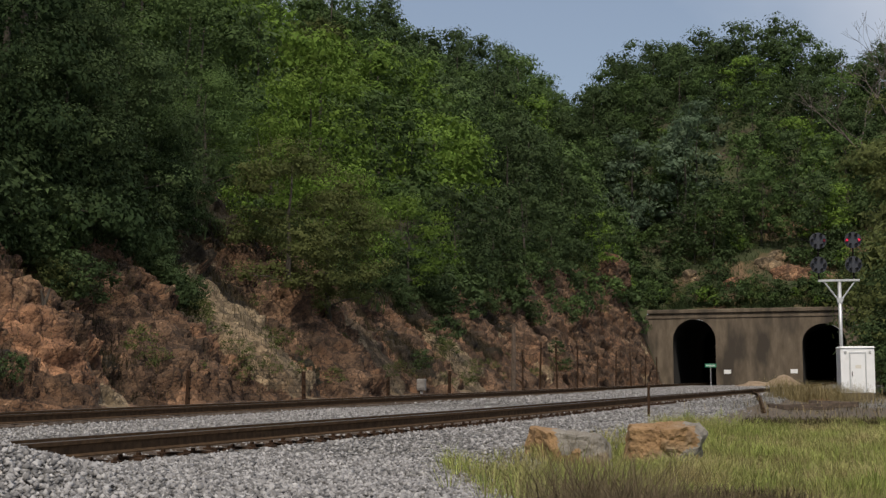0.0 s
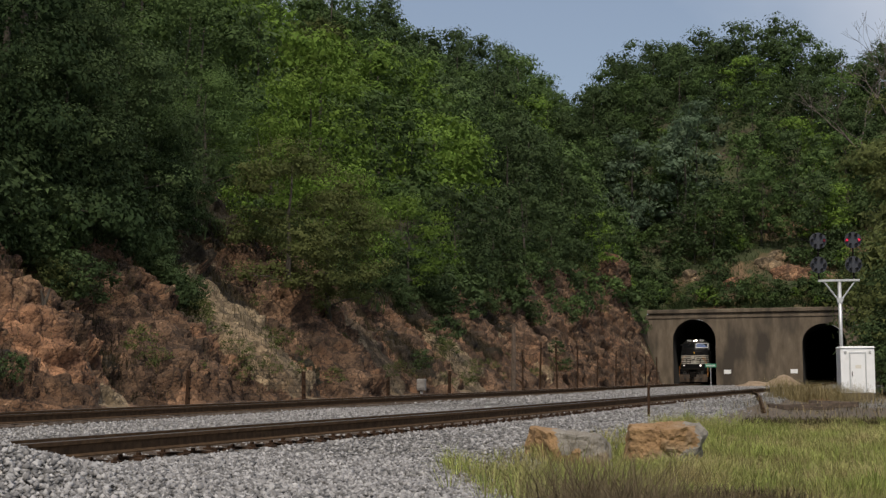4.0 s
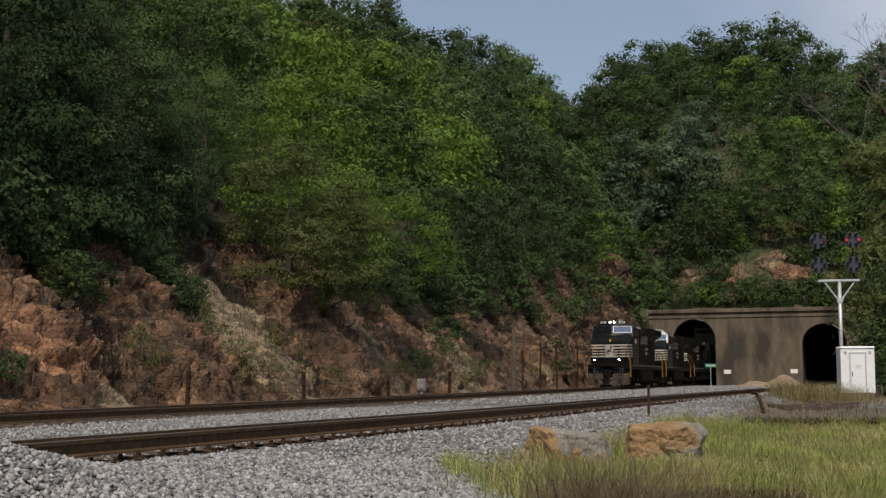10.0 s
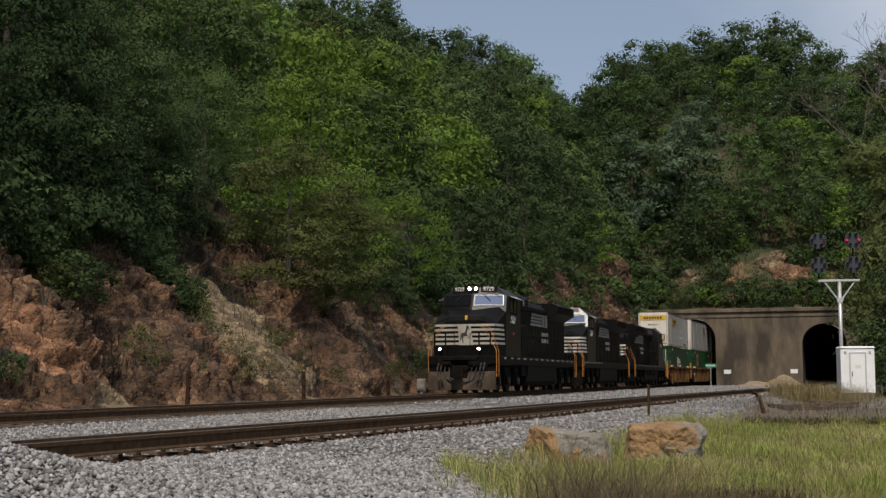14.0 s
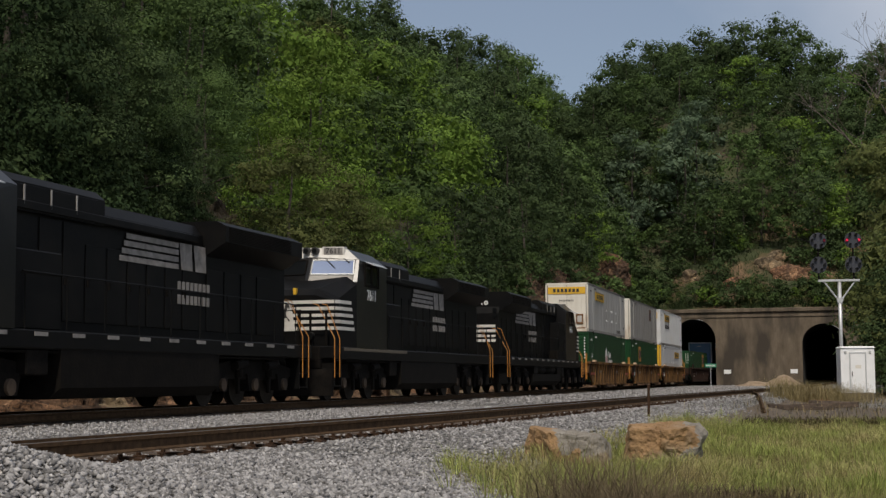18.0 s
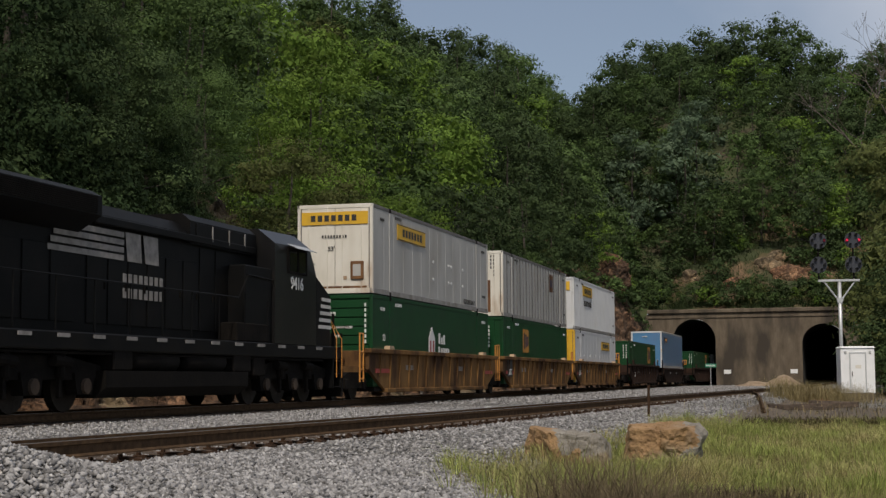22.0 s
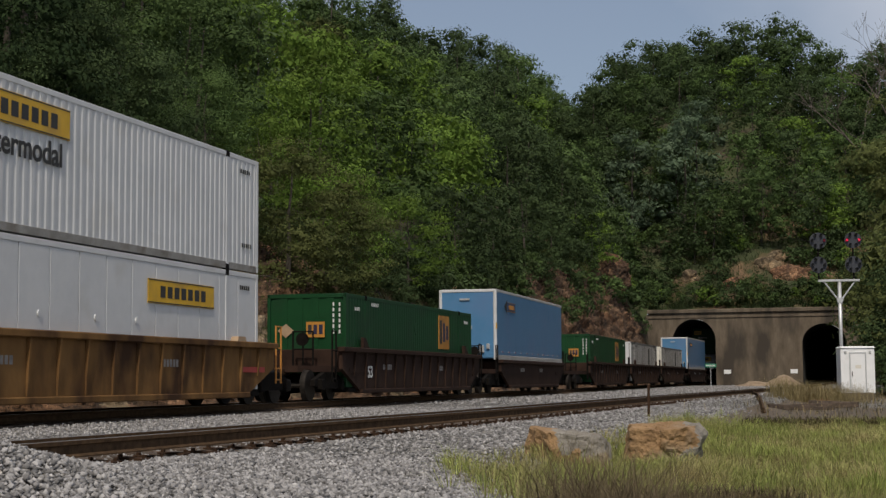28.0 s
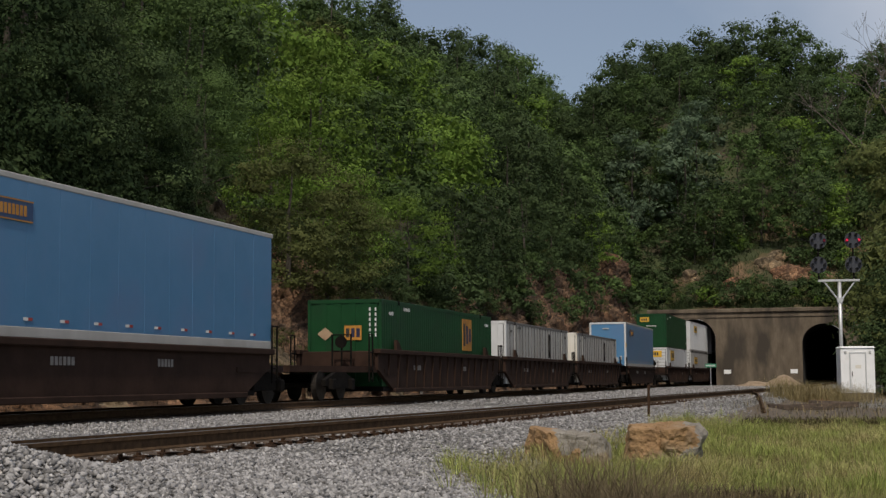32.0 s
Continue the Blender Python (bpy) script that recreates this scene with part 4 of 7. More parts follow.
def rubble():
    """Heaps of dug earth between the tracks before the portal."""
    x, y = 31.0, 141.0
    z0 = ground_z(x, y)
    vs, fs = [], []
    n = 40
    for i in range(n):
        for j in range(n):
            u, v = i / (n - 1) * 2 - 1, j / (n - 1) * 2 - 1
            h = 1.15 * math.exp(-((u - 0.25) / 0.33) ** 2 - (v / 0.5) ** 2) + 0.6 * math.exp(-((u + 0.45) / 0.3) ** 2 - (v / 0.5) ** 2)
            h += 0.13 * fbm(u * 5, v * 5, 2.0, 4) * (1 if h > 0.08 else 0.2) - 0.12
            vs.append((x + u * 4.2, y + v * 2.5, z0 + h))
    for i in range(n - 1):
        for j in range(n - 1):
            a = i * n + j
            fs.append((a, a + 1, a + n + 1, a + n))
    me = raw_mesh("earth_heap", vs, fs, mat("dug_earth", (0.2, 0.14, 0.09), (0.33, 0.25, 0.17), 2.5, 0.95, bump=0.8, fine=12.0), False)
    tagged(new("earth_heap", me), "loose heap of tan dug earth and stones by the portal", "earth heap", kind="stuff")


rubble()


def spare_rail():
    """A spare rail lying along the shoulder, slightly bowed."""
    rings = []
    for q in np.linspace(0, 1, 16):
        x, y = 9.8 + 7.4 * q + 0.25 * math.sin(q * 3.1), 46.0 + 40.0 * q
        z = ground_z(x, y) + 0.19
        rings.append([(x + p[0], y, z + p[1]) for p in rail_profile()])
    solid("spare_rail", Shape().loft(rings), RAILM, "rusted spare rail lying along the ballast shoulder", "rail")


spare_rail()


def old_timbers():
    """Pulled ties left lying by the near track."""
    for x, y, turn, tip in ((12.6, 53.0, 12, 3), (14.2, 56.0, -20, -2), (16.0, 62.0, 35, 2)):
        solid("old_tie", Shape().box(-1.25, 1.25, -0.12, 0.12, 0.0, 0.2, 0.015), TIE, "discarded dark creosoted tie lying in the weeds", "tie", pose(x, y, ground_z(x, y) - 0.02, 0, tip, turn), group="discarded ties")


old_timbers()


def orange_litter():
    x, y = 17.0, 68.0
    vs, fs, n = [], [], 9
    for i in range(n):
        for j in range(n):
            u, v = i / (n - 1) - 0.5, j / (n - 1) - 0.5
            vs.append((u * 1.1, v * 0.6, 0.1 + 0.22 * abs(noise.noise((u * 5, v * 5, 2.0))) - 0.25 * (u * u + v * v)))
    for i in range(n - 1):
        for j in range(n - 1):
            a = i * n + j
            fs.append((a, a + n, a + n + 1, a + 1))
    top = len(vs)
    vs += [(p[0], p[1], p[2] - 0.02) for p in vs]
    fs += [tuple(top + k for k in reversed(f)) for f in fs]
    solid("plastic_sheet", raw_mesh("plastic_sheet", vs, fs, mat("orange_red_plastic", (0.36, 0.07, 0.03), (0.45, 0.1, 0.045), 3.0, 0.5)), None, "crumpled orange-red plastic lying in the weeds", "litter", pose(x, y, ground_z(x, y), 0, 0, 20))


orange_litter()


# places on the bank above the portals where bare rock shows: x, y, radius
OUTCROPS = tuple((*at(PORTAL_S + q, lat)[:2], r) for q, lat, r in ((6.2, 9.6, 1.9), (7.2, 7.3, 1.5), (4.2, 4.0, 1.0), (5.5, -1.2, 1.1), (6.0, 11.8, 1.6), (9.2, 8.6, 1.3)))


def bare_bank(x, y):
    return any(math.hypot(x - a, y - b) < r * 1.2 or (abs(x - a - 0.2 * (y - b)) < r and 0 < b - y < 3.5) for a, b, r in OUTCROPS)


def outcrops():
    for i, (x, y, r) in enumerate(OUTCROPS + ((16.9, 160.0, 2.6), (15.6, 155.0, 1.8))):
        bm = bmesh.new()
        bmesh.ops.create_icosphere(bm, subdivisions=5, radius=1.0)
        for v in bm.verts:
            c = v.co * r
            k = 1 + 0.3 * facets(c.x + 9 * i, c.z, c.y, 0.5, 5.0 + i, 1.3) / max(1.0, r * 0.5) + 0.12 * facets(c.x, c.z, c.y + 7 * i, 1.4, 2.0, 1.2) + 0.05 * fbm(*(c * 2.5), 3)
            v.co = Vector((c.x * k * 1.35, c.y * 0.8 * k, c.z * k))
        me = bpy.data.meshes.new("rock_outcrop")
        bm.to_mesh(me)
        bm.free()
        me.materials.append(ROCK if i > 5 else ROCK_CLAY if i % 2 == 0 else ROCK_TAN)
        solid("rock_outcrop", me, None, "bare grey rock outcrop among the bushes" if i > 5 else "bare orange-tan rock showing on the bank above the tunnels", "rock outcrop", pose(x, y + 0.35 * r, ground_z(x, y) + (-0.25 if i < 6 else 0.0) * r, 0, -18, -16), group="rock outcrops")


outcrops()


# ---- trees ----
def leaf_tris(rng, pos, nrm, leaf, droop):
    """One bent-free leaf blade a place, as a slim triangle turned at random about its normal."""
    n = len(pos)
    nrm = nrm / np.linalg.norm(nrm, axis=1)[:, None]
    a = np.cross(nrm, rng.normal(size=(n, 3)))
    a /= np.linalg.norm(a, axis=1)[:, None]
    a[:, 2] -= droop
    b = np.cross(nrm, a)
    L = leaf * rng.uniform(0.6, 1.4, n)[:, None]
    W = L * rng.uniform(0.28, 0.46, n)[:, None]
    return np.stack([pos - a * L * 0.45 - b * W, pos - a * L * 0.45 + b * W, pos + a * L * 0.6], 1).reshape(-1, 3)


def crown_mesh(name, material, height_m, radius, n_leaf, leaf, seed, shape="round", droop=0.0):
    """Leaves on the upper shells of many boughs, over a sparse heart of larger leaf masses."""
    rng = np.random.default_rng(seed)
    nb = {"round": 30, "layered": 44, "cone": 60}[shape]
    flat = {"round": 0.66, "layered": 0.4, "cone": 0.42}[shape]
    cen, rad = [], []
    for k in range(nb):
        t = (k + rng.uniform(0.1, 0.9)) / nb
        a = rng.uniform(0, 2 * math.pi)
        if shape == "cone":
            prof = (1.03 - t) * 0.95 + 0.06
            q = radius * prof * math.sqrt(rng.uniform(0.25, 1))
            rr = radius * (0.12 + 0.26 * (1 - t)) * rng.uniform(0.8, 1.25)
            z = height_m * (0.08 + 0.9 * t) - 0.35 * q
        else:
            prof = math.sin(math.pi * min(1, 0.16 + 0.8 * t)) ** (0.6 if shape == "round" else 0.45)
            q = radius * prof * math.sqrt(rng.uniform(0.25, 1)) * 0.88
            rr = radius * (rng.uniform(0.24, 0.42) if shape == "round" else rng.uniform(0.22, 0.44))
            z = height_m * (0.1 + 0.84 * t)
        cen.append((q * math.cos(a), q * math.sin(a), z))
        rad.append(rr)
    cen, rad = np.array(cen), np.array(rad)
    w = rad ** 2
    pick = rng.choice(nb, n_leaf, p=w / w.sum())
    d = rng.normal(size=(n_leaf, 3))
    d /= np.linalg.norm(d, axis=1)[:, None]
    d[:, 2] = np.where((d[:, 2] < -0.15) & (rng.uniform(size=n_leaf) < 0.75), -d[:, 2], d[:, 2])
    ragged = 0.82 + 0.22 * np.abs(rng.normal(size=n_leaf))
    pos = cen[pick] + d * (rad[pick] * ragged)[:, None] * np.array([1, 1, flat])
    if droop:
        pos[:, 2] -= droop * 0.5 * (d[:, 0] ** 2 + d[:, 1] ** 2) * rad[pick]
    lump = np.array([noise.noise((p[0] * 0.8, p[1] * 0.8, p[2] * 1.3 + seed)) for p in pos])
    keep = lump > -0.16
    pos, d = pos[keep], d[keep]
    outer = leaf_tris(rng, pos, d + rng.normal(scale=0.28, size=d.shape) + np.array([0, 0, 0.3]), leaf, droop)
    nc = max(60, n_leaf // 6)
    pick = rng.choice(nb, nc, p=w / w.sum())
    e = rng.normal(size=(nc, 3))
    e /= np.linalg.norm(e, axis=1)[:, None]
    heart = leaf_tris(rng, cen[pick] + e * (rad[pick] * rng.uniform(0.1, 0.55, nc))[:, None] * np.array([1, 1, flat]), e + np.array([0, 0, 0.3]), leaf * 1.7, 0.0)
    v = np.concatenate([outer, heart], 0)
    return raw_mesh(name, v, np.arange(len(v)).reshape(-1, 3), material), cen, rad


def trunk_mesh(name, height_m, r0, cen, seed, material, limbs=6, top=0.85):
    random.seed(seed)
    sh = Shape()
    k = 6
    pts = [Vector((0.25 * i / k * random.uniform(-1, 1), 0.25 * i / k * random.uniform(-1, 1), -0.8 + (height_m * top + 0.8) * i / k)) for i in range(k + 1)]
    sh.tube(pts, [r0 * 1.25] + [r0 * (1 - 0.85 * i / k) for i in range(1, k + 1)], 6)
    for c in list(cen)[:limbs]:
        z = min(c[2] * 0.62, height_m * 0.75)
        i = min(k - 1, max(0, int((z + 0.8) / (height_m * top + 0.8) * k)))
        a = pts[i].lerp(pts[i + 1], 0.5)
        e = Vector(c)
        mid = a.lerp(e, 0.5) + Vector((0, 0, 0.06 * (e - a).length))
        sh.tube([a, mid, e], [r0 * 0.38, r0 * 0.24, r0 * 0.08], 4)
    return sh.mesh(name, material, True)


TREES = {}


def make_kind(key, name, label, material, bark, height_m, radius, n_leaf, leaf, seeds, shape="round", r0=0.2, droop=0.0, category="tree"):
    TREES[key] = []
    for sd in seeds:
        cm, cen, _ = crown_mesh(name + "_crown", material, height_m, radius, n_leaf, leaf, sd, shape, droop)
        tm = trunk_mesh(name + "_trunk", height_m, r0, cen, sd, bark, 6) if category == "tree" else None
        TREES[key].append((name, label, category, tm, cm))


def plant(key, x, y, size=1.0, z=None, group="", wide=1.0):
    if y > 92 and not key.endswith(("_close", "_far")) and key + "_far" in TREES:
        key += "_far"
    name, label, category, tm, cm = random.choice(TREES[key])
    if z is None:
        z = ground_z(x, y) - 0.1
    m = pose(x, y, z, random.uniform(-4, 4), random.uniform(-4, 4), random.uniform(0, 360)) @ Matrix.Diagonal((size * wide, size * wide, size, 1))
    if tm is None:
        return solid(name, cm, None, label, category, m, group or name + "s on the slopes")
    ob = thing(name, label, category, m, group or name + "s on the slopes")
    part("trunk", tm, None, ob)
    part("crown", cm, None, ob)
    return ob


KINDS = (("green", "broadleaf_tree", "broadleaf tree with a full mid-green crown", LEAF_GREEN, 11.0, 4.5, "round", 0.0),
         ("light", "locust_tree", "locust tree with layered yellow-green foliage", LEAF_LIGHT, 10.0, 4.9, "layered", 0.2),
         ("dark", "dark_tree", "tree with dense dark green foliage", LEAF_DARK, 11.0, 4.4, "round", 0.1),
         ("pine", "conifer_tree", "dark green hemlock with drooping boughs", LEAF_HEMLOCK, 13.0, 4.2, "cone", 0.7),
         ("poplar", "poplar_tree", "tree with silvery pale green foliage", LEAF_BLUE, 12.5, 3.7, "round", 0.0),
         ("dry", "olive_tree", "broadleaf tree whose olive leaves turn brown", LEAF_DRY, 9.0, 4.2, "layered", 0.15))
for i, (key, name, label, material, hm, rm, shp, dr) in enumerate(KINDS):
    make_kind(key + "_close", name, label, material, BARK, hm, rm, 18000, 0.125 if shp != "cone" else 0.11, (i * 10 + 5, i * 10 + 6, i * 10 + 7), shp, droop=dr)
    make_kind(key, name, label, material, BARK, hm, rm, 8200, 0.18, (i * 10 + 1, i * 10 + 2, i * 10 + 8), shp, droop=dr)
    make_kind(key + "_far", name, label, material, BARK, hm, rm, 3700, 0.285, (i * 10 + 3, i * 10 + 4, i * 10 + 9), shp, droop=dr)
for key, name, label, material, sd in (("shrub", "shrub", "low green shrub rooted in the slope", LEAF_GREEN, 61), ("shrub_light", "pale_shrub", "low yellow-green shrub rooted in the slope", LEAF_LIGHT, 71), ("shrub_dark", "dark_shrub", "low dark green shrub rooted in the slope", LEAF_DARK, 81)):
    make_kind(key, name, label, material, BARK, 2.6, 1.7, 1100, 0.16, (sd, sd + 1, sd + 2), category="shrub")
    make_kind(key + "_far", name, label, material, BARK, 2.6, 1.7, 520, 0.24, (sd + 3, sd + 4), category="shrub")
make_kind("dry_tall", "olive_tree", "tall broadleaf tree whose olive leaves turn brown", LEAF_DRY, BARK, 22.0, 6.0, 17000, 0.24, (97, 98), "layered", r0=0.35, droop=0.15)
make_kind("brush", "dry_bush", "low brownish dry bush on the rock", LEAF_DRY, BARK, 1.5, 1.2, 500, 0.11, (91, 92), category="shrub")


def choose(weights):
    r = random.random() * sum(w for _, w in weights)
    for k, w in weights:
        r -= w
        if r <= 0:
            return k
    return weights[-1][0]


def woods():
    random.seed(4)
    # the left hillside, above the rock; kinds by the bearing from the foot of the valley
    for s in np.arange(-178, 70, 6.6):
        lat = cut_edge(s) - 1.5
        row = 0
        while lat > -50:
            ss_, ll = s + random.uniform(-2.6, 2.6), lat + random.uniform(-1.6, 1.6)
            if ss_ < 55:
                x, y, _ = at(ss_, ll)
                b = x / max(y, 1)
                if y > 12 and b > -0.37:
                    if b < -0.172:
                        k = choose((("dark", 3), ("pine", 2), ("green", 4)))
                    elif b < -0.128:
                        k = choose((("green", 5), ("dark", 3), ("light", 1)))
                    elif b < -0.005 and lat > -23:
                        k = choose((("light", 9), ("green", 2)))
                    elif b < -0.005:
                        k = choose((("green", 5), ("dark", 4), ("dry", 1)))
                    # darker kinds here put the valley's shade into the leaf colour
                    elif b < 0.085 and row < 3:
                        k = choose((("dark", 6), ("green", 2)))
                    else:
                        k = choose((("green", 5), ("dark", 4), ("light", 2), ("poplar", 1)))
                    if lat < -30:
                        k = choose((("green", 4), ("dark", 4)))
                    plant(k + ("_far" if y > 105 or lat < -34 else "_close" if y < 72 and b > -0.32 else ""), x, y, random.uniform(0.75, 1.1) * (0.66 if row == 0 else 1.0 if lat > -34 else 0.88 if b < -0.03 else 0.76))
            lat -= 5.6 if lat > -30 else 6.5
            row += 1
    # tall hemlocks that hang over the near rock
    for s, lat, size in ((-157.0, -10.4, 0.98), (-152.0, -12.6, 1.1), (-162.5, -11.6, 0.95), (-148.0, -14.5, 0.9)):
        x, y, _ = at(s, lat)
        plant("pine_close", x, y, size, wide=1.15)
    for x, y, size in ((-6.6, 63.5, 0.8), (-5.0, 65.5, 0.7)):
        plant("dry_close", x, y, size)
    # the hill that the tunnels pierce
    for s in np.arange(PORTAL_S + 8, PORTAL_S + 50, 5.2):
        for lat in np.arange(-24, 44, 5.4):
            x, y, _ = at(s + random.uniform(-2.6, 2.6), lat + random.uniform(-2.8, 2.8))
            if y < 200 and bare_bank(x, y):
                continue
            k = choose((("green", 3), ("dark", 6), ("poplar", 0.6), ("light", 1)))
            plant(k + "_far", x, y, random.uniform(0.7, 0.98))
    for lat in np.arange(-12, 30, 2.8):
        x, y, _ = at(PORTAL_S + random.uniform(40, 48), lat)
        plant(choose((("green", 1), ("dark", 2))) + "_far", x, y, random.uniform(0.95, 1.2), wide=1.0)
    for x, y, size in ((22.6, 178.0, 1.05), (28.8, 177.0, 1.15), (30.6, 180.0, 1.1), (20.0, 174.0, 0.8)):
        plant("poplar_far", x, y, size)
    # right bank
    for s in np.arange(-112, -30, 6.5):
        for e in (17.0, 24.0, 31.0):
            x, y, _ = at(s + random.uniform(-2, 2), float(off2(s)) + e + random.uniform(-2, 2))
            k = choose((("dry", 3), ("green", 3), ("dark", 3)))
            plant(k + "_far", x, y, random.uniform(0.7, 1.0))


woods()


def unseen_shade_trees():
    """Unseen trees added beside and behind the camera, to shade the near rock."""
    random.seed(21)
    for s in np.arange(-214, -168, 6.0):
        for lat in (-9.5, -15.0, -21.0, -27.0):
            x, y, _ = at(s + random.uniform(-2, 2), lat + random.uniform(-1.5, 1.5))
            if 784 + 2640 * x / max(y, 1) < -60 or y < 12:
                plant(choose((("green_far", 2), ("dark_far", 3))), x, y, random.uniform(0.95, 1.25))


unseen_shade_trees()


def shrubs():
    random.seed(8)

    def scatter(n, s0, s1, e0, e1, weights, z0, z1, test=None):
        for _ in range(n):
            s, e = random.uniform(s0, s1), random.uniform(e0, e1)
            if test and not test(s, e):
                continue
            x, y, _ = at(s, cut_edge(s, e))
            plant(choose(weights), x, y, random.uniform(z0, z1))

    low = lambda s, e: ribs(s, e * 5.0, 0.0)[0] < 0.4
    # along the top of the rock
    scatter(120, -172, -42, 0.98, 1.4, (("shrub", 1), ("shrub_dark", 7.5), ("shrub_light", 0.5), ("brush", 2)), 0.45, 1.0)
    # dark growth hanging over the rock at the near end
    scatter(60, -170, -150, 1.0, 1.4, (("shrub_dark", 6), ("shrub", 1)), 0.6, 1.1)
    for s in np.arange(-168, -144, 2.6):
        x, y, _ = at(s, cut_edge(s, 1.2))
        plant(choose((("dark_close", 2), ("pine_close", 2))), x, y, random.uniform(0.5, 0.7), wide=1.05)
    # dry brush and scrub in the gullies
    scatter(90, -172, -128, 0.1, 0.95, (("brush", 5), ("shrub_dark", 1)), 0.3, 0.6, low)
    scatter(22, -152.2, -149.4, 0.5, 0.95, (("shrub_dark", 3), ("brush", 2)), 0.35, 0.6)
    scatter(14, -160.2, -157.2, 0.55, 0.98, (("shrub_dark", 3), ("brush", 2)), 0.35, 0.65)
    scatter(60, -128, -60, 0.1, 0.9, (("brush", 3), ("shrub_dark", 3)), 0.3, 0.75, low)
    # dark growth spilling over the upper half of the rock farther on, and brush along its foot
    scatter(55, -129, -84, 0.75, 1.25, (("shrub_dark", 6), ("brush", 2), ("shrub", 1)), 0.4, 0.95)
    scatter(40, -158, -90, 0.02, 0.3, (("brush", 1),), 0.25, 0.5)
    scatter(42, -100, -39, 0.5, 1.15, (("shrub_dark", 6), ("brush", 2), ("shrub", 2)), 0.45, 1.0)
    # above the portals
    for _ in range(190):
        x, y, _ = at(PORTAL_S + random.uniform(1.6, 17), random.uniform(-12, 30))
        if not bare_bank(x, y):
            plant(choose((("shrub", 2.5), ("shrub_dark", 7), ("shrub_light", 1), ("brush", 1.5))), x, y, random.uniform(0.5, 1.15))
    for _ in range(90):
        x, y, _ = at(PORTAL_S + random.uniform(0.9, 4.0), random.uniform(-8, 24))
        plant(choose((("shrub", 2.5), ("shrub_dark", 6), ("shrub_light", 0.7), ("brush", 2))), x, y, random.uniform(0.35, 0.8))
    for _ in range(26):
        x, y, _ = at(PORTAL_S + random.uniform(-3.0, 6.0), random.uniform(-15, -5.5))
        plant(choose((("shrub_dark", 3), ("shrub", 2), ("shrub_light", 1))), x, y, random.uniform(0.6, 1.1))
    # beside the portal's ends
    for s, lat, z in ((-37, -6.5, 1.2), (-38, -8.0, 1.4), (-36.5, -5.6, 0.9), (-37, 20.5, 1.3), (-38, 22.0, 1.4), (-40, 23.5, 1.6), (-37, 21.5, 1.0)):
        x, y, _ = at(s, lat)
        plant("shrub_dark", x, y, z)


shrubs()


def right_edge():
    """The dark bank and leaning trees that close the view on the right."""
    random.seed(12)
    for x, y, k, size in ((30.5, 92.0, "dry", 1.25), (33.0, 99.0, "dry", 1.5), (36.0, 108.0, "dry", 1.5), (27.6, 88.0, "dark", 0.75), (29.5, 96.0, "dark", 0.8), (32.5, 104.0, "dark", 0.9), (26.2, 84.0, "shrub_dark", 1.5), (25.6, 81.0, "shrub_dark", 1.1), (27.5, 85.0, "shrub", 1.6), (24.9, 78.0, "shrub_light", 0.8)):
        plant(k, x, y, size)
    for x, y, size in ((38.2, 117.0, 1.15), (40.0, 121.0, 1.05), (42.5, 126.0, 1.2)):
        plant("dry_tall", x, y, size)


right_edge()


def bare_tree(x, y, size, seed):
    """A leafless tree, forking down to twigs."""
    random.seed(seed)
    sh = Shape()

    def grow(p, d, length, r, depth):
        q = p + d * length * 0.5 + Vector((random.uniform(-1, 1), random.uniform(-1, 1), random.uniform(-0.3, 0.6))) * length * 0.07
        e = q + (d + Vector((random.uniform(-1, 1), random.uniform(-1, 1), random.uniform(-0.2, 0.6))) * 0.2).normalized() * length * 0.5
        sh.tube([p, q, e], [r, r * 0.8, r * 0.62], 6 if depth < 3 else 4)
        if depth < 6:
            for _ in range(2 if depth < 2 else 3 if random.random() < 0.4 else 2):
                nd = (d + Vector((random.uniform(-1, 1), random.uniform(-1, 1), random.uniform(-0.35, 0.75))) * 0.75).normalized()
                grow(e, nd, length * random.uniform(0.62, 0.82), r * 0.6, depth + 1)
    grow(Vector((0, 0, -0.5)), Vector((0.06, 0, 1)).normalized(), 4.2, 0.19, 0)
    ob = thing("bare_tree", "leafless grey tree with fine twigs", "tree", pose(x, y, ground_z(x, y), 0, -6, random.uniform(0, 360)) @ Matrix.Diagonal((size, size, size, 1)))
    part("crown", sh.mesh("bare_crown", TWIG), None, ob)


bare_tree(52.5, 178.0, 1.55, 3)
bare_tree(55.0, 180.0, 1.75, 9)
bare_tree(53.6, 179.0, 1.6, 14)


# ---- rolling stock; local x points forward, y to the left, z up from the rail ----
TRAIN = []          # (thing, metres behind the first container's front, turned round)


